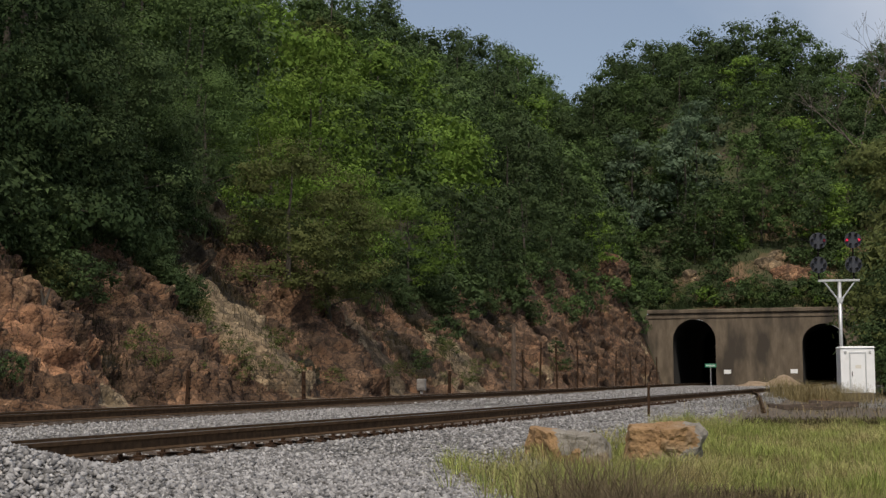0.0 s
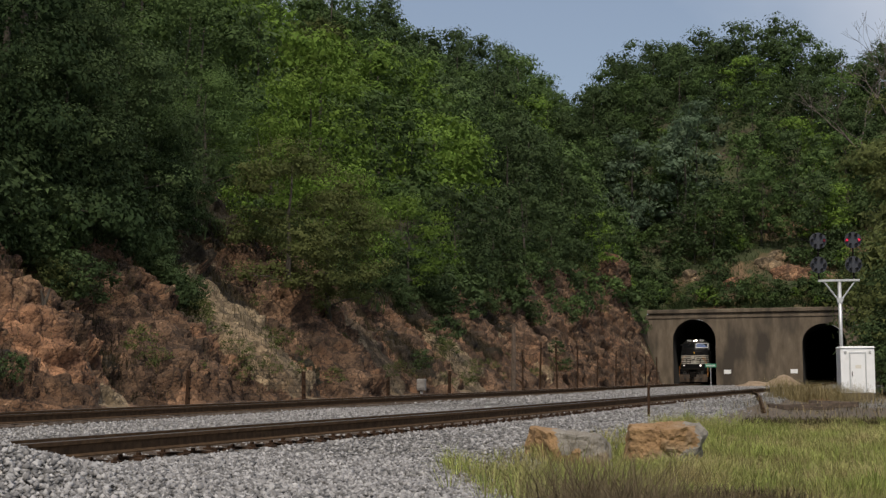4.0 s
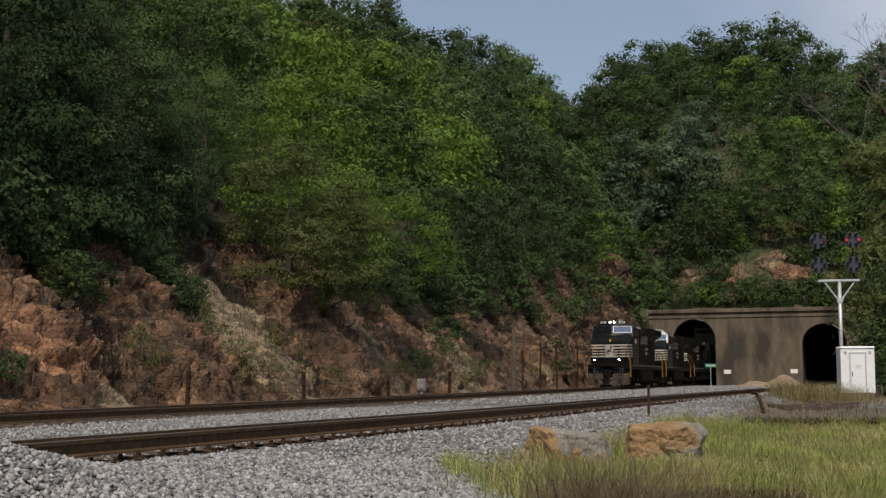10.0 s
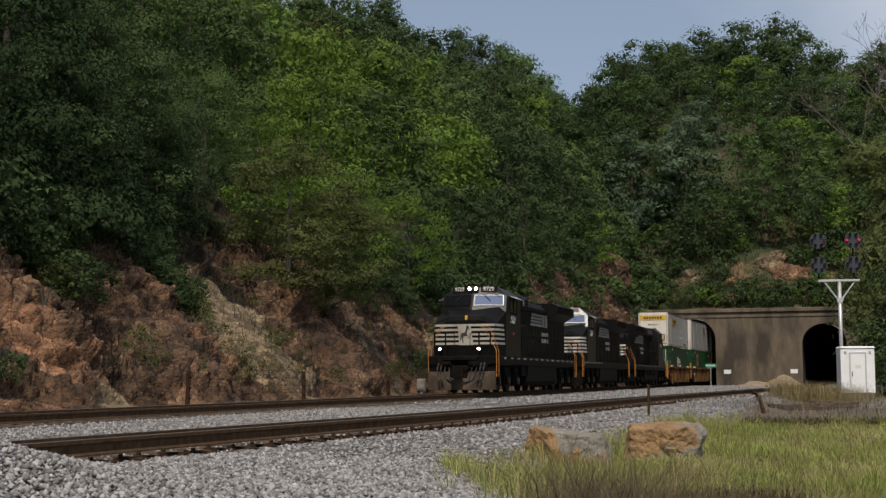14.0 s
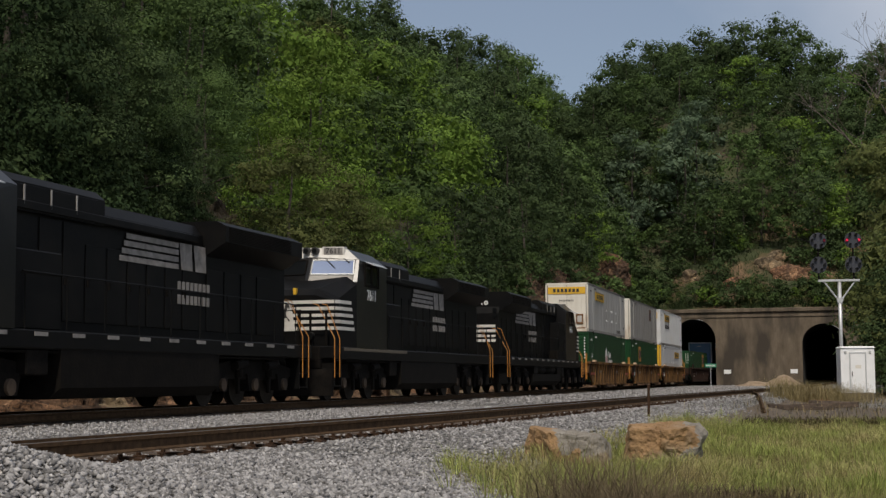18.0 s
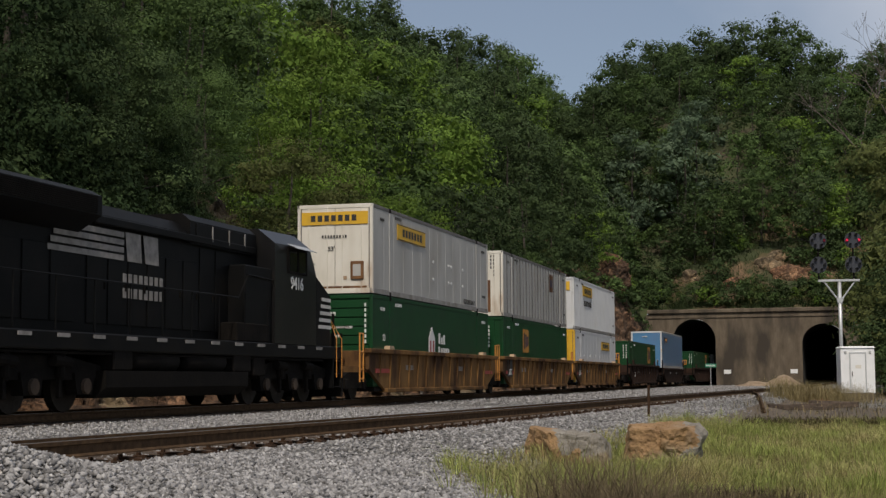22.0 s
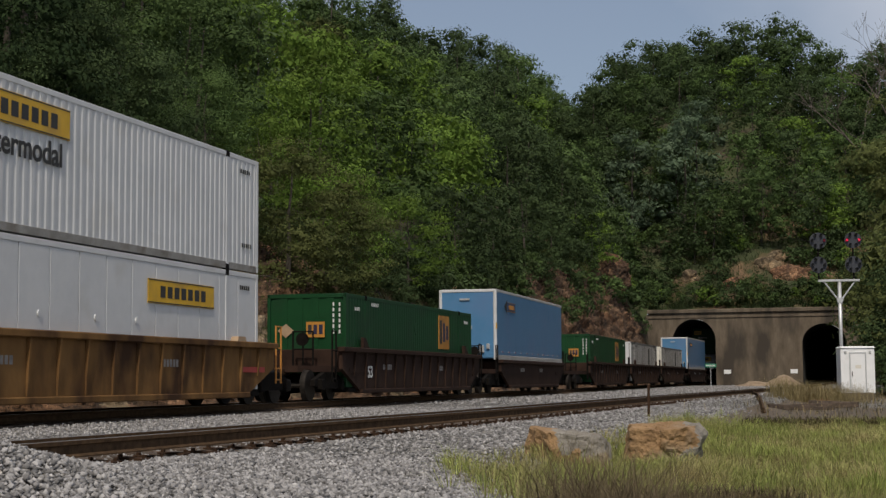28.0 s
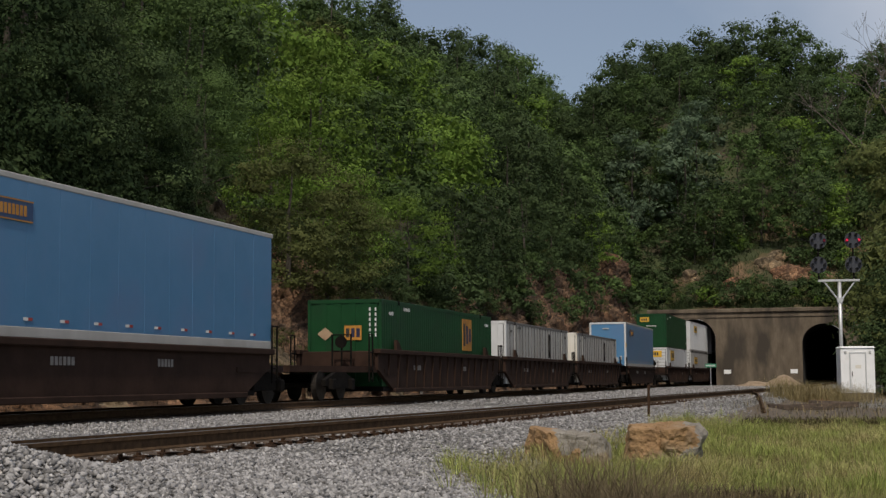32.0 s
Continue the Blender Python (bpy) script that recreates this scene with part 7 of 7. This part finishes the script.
    ob, h, w, H = container("green ribbed container with an orange emblem in the well", 19.1, 16.1, 0.4, 3.4, C_GREEN, C_GREEN, "ribbed")
    emblem(ob, h - 4.9, w, 2.02, 1.3, False, C_ORANGE)
    emblem(ob, h, -0.55, 2.25, 0.62, True, C_ORANGE)
    words("length_mark", "53'", 0.3, PALE_INK, ob, wall_front(h + 0.006, -0.55, 1.6), "white figures")
    upright_marks(ob, h, 0.6, 2.5, 6, PALE_INK)
    upright_marks(ob, h, 0.4, 2.5, 4, PALE_INK)
    small_marks(ob, h, w, H, PALE_INK, False)
    # third pair
    ob, h, w, H = container("bright white ribbed container with yellow panels, stacked on another", 37.85, 16.1, 3.44, 6.4, C_WHITE, C_WHITE, "ribbed", "louvre")
    side_sign(ob, h - 4.68, w, 2.34, 3.45, 0.62, C_YELLOW, 7, INK)
    words("service_name", "Intermodal", 0.66, INK, ob, wall_left(h - 4.7, w + 0.012, 1.66), "black lettering")
    front_sign(ob, h, 0.1, H - 0.5, 1.9, 0.5, C_YELLOW, 6, INK)
    part("vent_box", Shape().box(h - 0.01, h + 0.04, 0.3, 0.6, 0.5, 0.8, 0.01), GRIME, ob)
    small_marks(ob, h, w, H, INK, False)
    ob, h, w, H = container("white smooth-sided container with yellow doors in the car's well", 37.85, 16.1, 0.4, 3.4, C_WHITE, C_YELLOW, "smooth", "doors")
    side_sign(ob, h - 11.6, w, 2.25, 3.45, 0.55, C_YELLOW, 7, INK)
    front_sign(ob, h, 0, 2.1, 1.9, 0.5, C_YELLOW, 6, INK)
    for x in (h - 3.2, h - 5.4, h - 7.6, h - 9.4):
        part("tie_rivet", Shape().disc((x, w - 0.005, 1.55), (0, 1, 0), 0.07, 0.04, 10), C_WHITE, ob)
    small_marks(ob, h, w, H, INK)

    def green_box(u):
        ob, h, w, H = container("single green ribbed container with an orange emblem near its rear", u, 15.7, 0.4, 3.29, C_GREEN, C_GREEN, "ribbed")
        emblem(ob, h - 11.4, w, 2.0, 1.5, False, C_ORANGE)
        emblem(ob, h, 0.3, 1.78, 0.6, True, C_ORANGE)
        part("diamond_mark", Shape().hull([(h - 7.6 + dx, y, z) for y in (w + 0.002, w + 0.01) for dx, z in ((-0.2, 2.05), (0, 1.8), (0.2, 2.05), (0, 2.3))]), C_GREEN, ob)
        d = Shape().hull([(x, y, z) for x in (h + 0.002, h + 0.012) for y, z in ((-0.95, 1.75), (-0.68, 1.53), (-0.41, 1.75), (-0.68, 1.97))])
        part("hazard_diamond", d, LUG, ob, "pale diamond-shaped placard holder")
        for k in range(6):
            for yy in (0.86, 1.06):
                part("stencil_bar", Shape().box(h + 0.003, h + 0.009, yy, yy + 0.055, 2.5 - 0.17 * k, 2.61 - 0.17 * k), PALE_INK, ob)
        small_marks(ob, h, w, H, PALE_INK, False)
    green_box(60.95)
    green_box(106.8)
    for u, m, lab in ((125.45, C_GREY, "pale grey ribbed container with a white front end"), (144.4, C_GREY, "grey ribbed container with a rusty white front end")):
        ob, h, w, H = container(lab, u, 15.9, 0.4, 3.24, m, C_WHITE if u < 130 else C_CREAM, "batten", "white_doors")
        side_sign(ob, -h + 5.5, w, 1.9, 0.5, 1.2, GRIME, 2, INK)
        small_marks(ob, h, w, H, INK)
    ob, h, w, H = container("green container with ribbed front, stacked on a white one", 190.8, 16.0, 3.3, 6.22, C_GREEN, C_GREEN, "ribbed", "white_doors")
    front_sign(ob, h, -0.6, H - 0.5, 0.8, 0.4, C_YELLOW, 3, INK)
    small_marks(ob, h, w, H, PALE_INK)
    ob, h, w, H = container("white louvre-fronted container with a yellow panel in the well", 190.8, 16.0, 0.4, 3.26, C_WHITE, C_WHITE, "smooth", "louvre")
    front_sign(ob, h, 0.0, H - 0.55, 1.7, 0.55, C_YELLOW, 6, INK)
    side_sign(ob, h - 4.0, w, 2.2, 2.6, 0.9, C_YELLOW, 5, INK)
    ob, h, w, H = container("white ribbed container stacked on another white one", 210.2, 16.0, 3.3, 6.24, C_WHITE, C_WHITE, "ribbed", "white_doors")
    side_sign(ob, h - 4.5, w, H - 0.7, 2.6, 0.7, C_YELLOW, 5, INK)
    ob, h, w, H = container("grey-white container in the well of the car", 210.2, 16.0, 0.4, 3.26, C_GREY, C_WHITE, "smooth", "louvre")
    side_sign(ob, h - 4.5, w, H - 0.9, 2.6, 0.7, C_YELLOW, 5, INK)
    container("white ribbed container, upper of a stacked pair", 229.6, 16.0, 3.3, 6.24, C_WHITE, C_WHITE, "ribbed", "white_doors")
    container("green smooth container, lower of a stacked pair", 229.6, 16.0, 0.4, 3.26, C_GREEN, C_GREEN, "smooth", "doors")


load()


def trailer(u0, length, label):
    """A road trailer body riding above its car."""
    ob = thing("highway_trailer", label, "trailer", group="trailers on the train")
    h, w, z0, z1 = length / 2, 1.3, 1.47, 4.57
    part("trailer_body", Shape().box(-h + 0.05, h - 0.06, -w + 0.03, w - 0.03, 0.05, z1 - z0 - 0.05), C_BLUE, ob)
    n = 13
    for sy in (-1, 1):
        for k in range(n):
            a = -h + 0.1 + (2 * h - 0.25) * k / n
            part("side_panel", Shape().box(a + 0.003, a + (2 * h - 0.25) / n - 0.003, *sorted((sy * (w - 0.04), sy * (w - 0.008))), 0.2, z1 - z0 - 0.12, 0.004), C_BLUE, ob)
        part("bottom_rail", Shape().box(-h, h, *sorted((sy * (w - 0.08), sy * w)), 0.0, 0.2, 0.01), C_GREY, ob, "dull grey bottom rail")
        part("top_rail", Shape().box(-h, h - 0.02, *sorted((sy * (w - 0.08), sy * w)), z1 - z0 - 0.12, z1 - z0, 0.015), C_GREY, ob)
        for k in range(11):
            x = h - 1.0 - k * 1.35
            part("reflector", Shape().box(x - 0.16, x, *sorted((sy * w, sy * (w + 0.006))), 0.32, 0.38), PALE_INK, ob, "white reflector")
            part("reflector", Shape().box(x - 0.32, x - 0.16, *sorted((sy * w, sy * (w + 0.006))), 0.32, 0.38), RED_INK, ob, "red reflector")
        part("corner_post", Shape().tube([(h - 0.07, sy * (w - 0.07), 0.0), (h - 0.07, sy * (w - 0.07), z1 - z0 - 0.03)], 0.085, 10), C_WHITE, ob, "rounded white corner post")
    part("front_panel", Shape().box(h - 0.06, h - 0.02, -w + 0.1, w - 0.1, 0.08, z1 - z0 - 0.1, 0.01), C_BLUE, ob)
    part("front_header", Shape().box(h - 0.1, h + 0.005, -w + 0.05, w - 0.05, z1 - z0 - 0.13, z1 - z0, 0.02), C_WHITE, ob, "white header rail")
    s = side_sign(ob, h - 3.1, w, 2.4, 1.7, 0.42, mat("dark_blue_panel", (0.02, 0.05, 0.13), (0.03, 0.07, 0.16), 3.0, 0.5), 9, C_ORANGE)
    part("arrow_head", Shape().hull([(x, y, z) for y in (w + 0.004, w + 0.018) for x, z in ((h - 1.65, 2.4), (h - 2.2, 2.71), (h - 2.2, 2.09))]), INK, s)
    part("yellow_placard", Shape().box(h - 0.15, h + 0.02, w - 0.02, w + 0.012, 1.35, 1.6), C_YELLOW, ob)
    part("connection_box", Shape().box(h - 0.02, h + 0.05, -0.1, 0.2, 1.35, 1.5, 0.01).box(h - 0.02, h + 0.04, -0.35, 0.1, 2.62, 2.7), GALV, ob)
    part("electric_socket", Shape().box(h - 0.02, h + 0.07, 0.5, 0.75, 0.3, 0.62, 0.02), GALV, ob)
    part("air_coupling", Shape().box(h - 0.02, h + 0.07, 0.85, 1.0, 0.45, 0.7, 0.02), GALV, ob)
    # landing gear and rear axles
    for sy in (-1, 1):
        part("landing_leg", Shape().box(h - 2.7, h - 2.55, *sorted((sy * 0.85, sy * 1.0)), -0.7, 0.05, 0.01), GRIME, ob)
        for ax in (-h + 1.6, -h + 2.85):
            part("road_wheel", Shape().disc((ax, sy * 1.02, -0.35), (0, 1, 0), 0.5, 0.5, 20), INK, ob)
    part("chassis_rail", Shape().box(-h + 0.3, h - 0.3, -0.5, -0.35, -0.15, 0.06).box(-h + 0.3, h - 0.3, 0.35, 0.5, -0.15, 0.06), GRIME, ob)
    TRAIN.append((ob, u0 + h, False))
    ob["z0"] = z0
    return ob


trailer(81.25, 16.0, "pale blue box trailer with white corner posts on a car")
trailer(165.2, 16.1, "pale blue box trailer riding on a dark well car")


# ---- ties, ballast stones and grass ----
def ties(track, s_from, s_to, lat_of, lean, n_most):
    tr = thing("track_ties_" + track, "dark creosoted wooden ties of the %s track bedded in ballast" % track, "ties", kind="structure")
    tie_me = Shape().box(-0.115, 0.115, -1.3, 1.3, -0.36, -0.185, 0.012).mesh("tie", TIE)
    plate_me = Shape().box(-0.1, 0.1, -0.17, 0.17, -0.186, -0.163, 0.004).box(-0.07, -0.03, 0.1, 0.14, -0.165, -0.13).box(0.03, 0.07, -0.14, -0.1, -0.165, -0.13).mesh("tie_plate", RUST)
    k = 0
    for s in np.arange(s_from, s_to, 0.54):
        s += random.uniform(-0.03, 0.03)
        c = lat_of(s)
        x, y, z = at(s, c)
        h = float(np.interp(s, TS, TH))
        m = pose(x, y, z, 0, 0, 0) @ Matrix.Rotation(math.pi / 2 - h + random.uniform(-0.015, 0.015), 4, "Z") @ Matrix.Rotation(lean, 4, "X")
        t = part("tie", tie_me, None, tr)
        t.matrix_basis = m @ Matrix.Translation((0, random.uniform(-0.05, 0.05), random.uniform(-0.012, 0.0)))
        if k < n_most:
            for sy in (-0.755, 0.755):
                q = part("tie_plate", plate_me, None, t)
                q.matrix_basis = Matrix.Translation((0, sy, 0))
        k += 1


ties("near", -204.0, -120.0, lambda s: float(off2(s)), 0.0398, 110)
ties("main", -186.0, -100.0, lambda s: 0.0, 0.0, 0)


def stone_field(name, spots, radius, label, rng, fine=True):
    """Crushed stones at the given spots (n x 3), joined into one mesh."""
    if fine:
        bm = bmesh.new()
        bmesh.ops.create_icosphere(bm, subdivisions=1, radius=1.0)
        bv = np.array([v.co[:] for v in bm.verts])
        bf = np.array([[v.index for v in f.verts] for f in bm.faces])
        bm.free()
    else:
        bv = np.array([(1, 0, 0), (-1, 0, 0), (0, 1, 0), (0, -1, 0), (0, 0, 1), (0, 0, -1.0)])
        bf = np.array([(0, 2, 4), (2, 1, 4), (1, 3, 4), (3, 0, 4), (2, 0, 5), (1, 2, 5), (3, 1, 5), (0, 3, 5)])
    n = len(spots)
    v = bv[None] * (1 + rng.uniform(-0.45, 0.3, (n, len(bv), 1))) + rng.uniform(-0.25, 0.25, (n, len(bv), 3))
    v = v * rng.uniform([0.7, 0.7, 0.5], [1.35, 1.2, 0.95], (n, 1, 3)) * (radius * rng.uniform(0.6, 1.4, n))[:, None, None]
    a, b = rng.uniform(0, 2 * math.pi, n), rng.normal(scale=0.5, size=n)
    ca, sa, cb, sb = np.cos(a), np.sin(a), np.cos(b), np.sin(b)
    x, y, z = v[..., 0], v[..., 1], v[..., 2]
    y, z = y * cb[:, None] - z * sb[:, None], y * sb[:, None] + z * cb[:, None]
    x, y = x * ca[:, None] - y * sa[:, None], x * sa[:, None] + y * ca[:, None]
    v = np.stack([x, y, z], -1) + spots[:, None]
    f = bf[None] + (np.arange(n) * len(bv))[:, None, None]
    me = raw_mesh(name, v.reshape(-1, 3), f.reshape(-1, 3), STONE)
    tagged(new(name, me), label, "ballast", kind="stuff")


def is_tie_or_rail(s, lat):
    for c in (0.0, float(off2(s))):
        for r in (-0.755, 0.755):
            if abs(lat - c - r) < 0.13:
                return True
    return False


def stones():
    rng = np.random.default_rng(3)
    near, mid, far = [], [], []
    for x, y in zip(rng.uniform(-6.4, 1.2, 62000), rng.uniform(8.8, 17.5, 62000)):
        if abs(x) > 0.33 * y + 0.5 or x > grass_edge(y) + 0.25 * rng.normal():
            continue
        s, lat = on_line(x, y)
        if lat < float(off2(s)) + 1.3:
            if rng.uniform() < 0.12 and not is_tie_or_rail(s, lat):
                mid.append((x, y, height(s, lat, x, y) + 0.0))
            continue
        near.append((x, y, height(s, lat, x, y) + rng.uniform(-0.015, 0.03)))
    for x, y in zip(rng.uniform(-8.0, 12.0, 58000), rng.uniform(14.0, 46.0, 58000)):
        if abs(x) > 0.33 * y + 0.5 or x > grass_edge(y) + 0.3 * rng.normal():
            continue
        s, lat = on_line(x, y)
        if lat < -3.0 or is_tie_or_rail(s, lat):
            continue
        if lat > float(off2(s)) + 1.3 and y < 17.5:
            continue
        mid.append((x, y, height(s, lat, x, y) + rng.uniform(-0.02, 0.015)))
    stone_field("ballast_stones_near", np.array(near), 0.026, "loose crushed grey granite ballast stones", rng, False)
    stone_field("ballast_stones_line", np.array(mid), 0.031, "crushed grey ballast stones round the tracks", rng, False)

    for s, e in zip(rng.uniform(-150, -45, 13000), rng.uniform(0, 1, 13000)):
        lat = 0.9 + e * (float(off2(s)) + 1.2)
        if not is_tie_or_rail(s, lat):
            x, y, _ = at(s, lat)
            if y > 44:
                far.append((x, y, height(s, lat, x, y) + rng.uniform(-0.01, 0.03)))
    stone_field("ballast_stones_far", np.array(far), 0.05, "coarse grey ballast between the tracks", rng, False)


stones()


def blades(name, spots, size, lean, width, material, label, rng, turn=None):
    """Grass as bent blades, two faces each."""
    spots = np.asarray(spots)
    n = len(spots)
    a = rng.uniform(0, 2 * math.pi, n) if turn is None else np.asarray(turn)
    d = np.stack([np.cos(a), np.sin(a), np.zeros(n)], 1)
    w = np.stack([-np.sin(a), np.cos(a), np.zeros(n)], 1) * (width * rng.uniform(0.6, 1.3, n))[:, None]
    L = (size * rng.uniform(0.5, 1.25, n))[:, None]
    k = (lean * rng.uniform(0.2, 1.4, n))[:, None]
    up = np.array([[0, 0, 1.0]])
    p0, p1, p2 = spots - up * 0.03, spots + up * L * 0.6 + d * L * k * 0.35, spots + up * L * (1 - 0.25 * k) + d * L * k
    v = np.stack([p0 - w, p0 + w, p1 + w * 0.75, p1 - w * 0.75, p2], 1).reshape(-1, 3)
    b = np.arange(n)[:, None] * 5
    f = np.concatenate([b + np.array([[0, 1, 2]]), b + np.array([[0, 2, 3]]), b + np.array([[3, 2, 4]])], 0)
    tagged(new(name, raw_mesh(name, v, f, material)), label, "grass", kind="stuff")


def grass():
    rng = np.random.default_rng(6)
    green, dry, brown, far, weeds, tuft, turns = [], [], [], [], [], [], []
    for x, y in zip(rng.uniform(0.0, 13.0, 330000), rng.uniform(8.5, 40.0, 330000)):
        e = x - grass_edge(y)
        if e < 0.25 * rng.normal() or x > 0.32 * y + 0.5:
            continue
        clump = noise.noise((x * 0.9, y * 0.5, 0.0)) + 0.6 * noise.noise((x * 3.1, y * 2.0, 4.0))
        s, lat = on_line(x, y)
        p = (x, y, height(s, lat, x, y))
        if 34.5 < y + 0.25 * x and rng.uniform() < 0.93:
            continue
        r = rng.uniform()
        if y < 14.5 and 0.7 < e < 2.8 and r < 0.5:
            brown.append(p)
        elif clump + 0.25 > rng.uniform(-0.6, 0.5):
            if r < 0.06:
                tall = 0.1 + 0.24 * max(0.0, 0.3 + clump) + 0.1 * rng.uniform()
                for _ in range(16):
                    a, q = rng.uniform(0, 2 * math.pi), 0.07 * rng.uniform()
                    green.append((x + q * math.cos(a), y + q * math.sin(a), p[2]))
                    tuft.append(tall)
                    turns.append(a)
            elif r > 0.78:
                dry.append(p)
        elif r < 0.35:
            dry.append(p)
    for x, y in zip(rng.uniform(5.0, 34.0, 15000), rng.uniform(38.0, 105.0, 15000)):
        e = x - grass_edge(y)
        if e < -0.5 + 0.9 * rng.normal() or x > 0.33 * y + 0.5:
            continue
        s, lat = on_line(x, y)
        if 38.0 < y + 0.25 * x < 47 and rng.uniform() < 0.85:
            continue
        (far if rng.uniform() < 0.6 else weeds).append((x, y, height(s, lat, x, y)))
    near_brown = []
    # a stand of brown dead weeds close before the camera, and along the access road
    for x, y, h in zip(rng.normal(0.73, 0.24, 4800), rng.uniform(5.4, 7.4, 4800), rng.uniform(0, 1, 4800)):
        if 0.18 < x < 1.6 and h < math.exp(-((x - 0.74) / 0.34) ** 2):
            s, lat = on_line(x, y)
            near_brown.append((x, y, height(s, lat, x, y)))
    blades("dead_weeds", near_brown, 0.62, 0.75, 0.002, GRASS_B, "stand of brown dead weeds close to the camera", rng)
    road = []
    for x, y in zip(rng.uniform(6.0, 14.5, 15000), rng.uniform(30.0, 44.0, 15000)):
        if x < 0.33 * y + 0.5 and x - grass_edge(y) > 0.8 and abs(y + 0.25 * x - 37.0) < 4.5 + rng.normal():
            s, lat = on_line(x, y)
            road.append((x, y, height(s, lat, x, y)))
    tall = [(x, y, ground_z(x, y)) for x, y in zip(rng.normal(16.9, 1.1, 2600), rng.uniform(66.0, 72.0, 2600)) if x > grass_edge(y) - 1.0]
    blades("tall_weeds", tall, 0.95, 0.7, 0.008, GRASS_D, "tall dry yellow weeds before the signal cabinet", rng)
    blades("road_weeds", road, 0.2, 1.0, 0.01, GULLY, "low brown dead weeds along the access road", rng)
    blades("green_grass", green, np.array(tuft), 1.35, 0.0034, GRASS_G, "rough green grass beside the ballast", rng, turns)
    blades("dry_grass", dry, 0.22, 1.1, 0.0026, GRASS_D, "dry straw-coloured grass stems beside the ballast", rng)
    blades("brown_grass", brown, 0.2, 0.8, 0.006, GRASS_B, "matted brown dead grass", rng)
    blades("far_grass", far, 0.2, 0.9, 0.008, GULLY, "tall grass and weeds beside the access road", rng)
    blades("far_weeds", weeds, 0.24, 0.8, 0.007, GRASS_D, "tall dry yellow weeds by the track", rng)


grass()


def bank_growth():
    """Weeds over the bank above the portals and along the top of the rock."""
    rng = np.random.default_rng(15)
    low, dry = [], []
    for q, lat in zip(rng.uniform(0.9, 17, 15000), rng.uniform(-14, 32, 15000)):
        x, y, _ = at(PORTAL_S + q, lat)
        if noise.noise((x * 0.25, y * 0.25, 3.0)) > -0.12 or rng.uniform() < 0.25:
            (low if rng.uniform() < 0.8 else dry).append((x, y, height(PORTAL_S + q, lat, x, y)))
    for q, lat in zip(rng.uniform(0.7, 1.7, 4000), rng.uniform(WALL_X[0], WALL_X[1], 4000)):
        if noise.noise((lat * 0.5, q, 6.0)) > -0.25:
            x, y, _ = at(PORTAL_S + q, lat)
            low.append((x, y, height(PORTAL_S + q, lat, x, y)))
    for s, e in zip(rng.uniform(-176, -40, 16000), rng.uniform(0.72, 1.6, 16000)):
        lat = cut_edge(s, e)
        if noise.noise((s * 0.3, e * 3.0, 8.0)) < 1.6 * (e - 0.95) and lat > -16:
            x, y, _ = at(s, lat)
            (low if rng.uniform() < 0.6 else dry).append((x, y, height(s, lat, x, y)))
    gully = []
    for s, e in zip(rng.uniform(-172, -60, 44000), rng.uniform(0.04, 1.05, 44000)):
        if ribs(s, e * 6.0, 0.0)[0] < 0.42 + 0.25 * rng.normal() or (e > 0.6 and noise.noise((s * 0.4, e * 2.0, 5.0)) > 0.15):
            lat = cut_edge(s, e)
            x, y, _ = at(s, lat)
            z = height(s, lat, x, y)
            dl, dz = rock_relief(s, lat, x, y, z)
            x, y, _ = at(s, lat + dl)
            gully.append((x, y, z + dz))
    hollow = []
    for s, e in zip(rng.uniform(-172, -84, 75000), rng.uniform(0.1, 1.1, 75000)):
        z = e ** 0.85 * float(np.interp(s, CLIFF_S, CLIFF_H))
        if spot(HOLLOWS, s, z) > 0.15 + 0.25 * rng.uniform():
            lat = cut_edge(s, e)
            x, y, _ = at(s, lat)
            z = height(s, lat, x, y)
            dl, dz = rock_relief(s, lat, x, y, z)
            x, y, _ = at(s, lat + dl)
            hollow.append((x, y, z + dz))
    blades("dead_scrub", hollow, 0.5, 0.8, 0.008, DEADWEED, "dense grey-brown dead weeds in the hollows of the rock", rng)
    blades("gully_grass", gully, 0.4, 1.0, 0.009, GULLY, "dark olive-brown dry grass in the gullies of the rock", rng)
    blades("bank_weeds", low, 0.7, 0.9, 0.022, LEAF_DARK, "dense green weeds on the banks", rng)
    blades("bank_dry_grass", dry, 0.6, 0.9, 0.02, LEAF_DRY, "dry olive grass on the banks", rng)


bank_growth()


# ---- what moves: the train, along the main track ----
def front_place(t):
    """s of the first container's front at t seconds."""
    d = t - 19.0
    # the train gathers speed as it leaves the tunnel
    early = np.interp(t, [0, 1, 2, 3, 4.5, 6, 7, 8, 9, 10, 11, 12, 13], [-31.5, -25.1, -19.5, -14.9, -9.6, -5.5, -3.7, -2.5, -1.8, -1.15, -0.6, -0.25, 0.0])
    return -121.43 - 10.73 * d + 0.01666 * d * d - 0.000552 * d ** 3 + float(early)


def motions():
    times = [i * 0.8 for i in range(41)]
    for ob, u, turned in TRAIN:
        z0 = ob["z0"] if "z0" in ob else 0.0
        rows = []
        for t in times:
            s = front_place(t) + u
            x, y, z = at(s, 0.0)
            h = float(np.interp(s, TS, TH))
            rows.append((t, pose(x, y, z + z0, 0, 0, math.degrees(math.atan2(-math.cos(h), -math.sin(h))) + (180 if turned else 0))))
        walk(ob, rows)


motions()
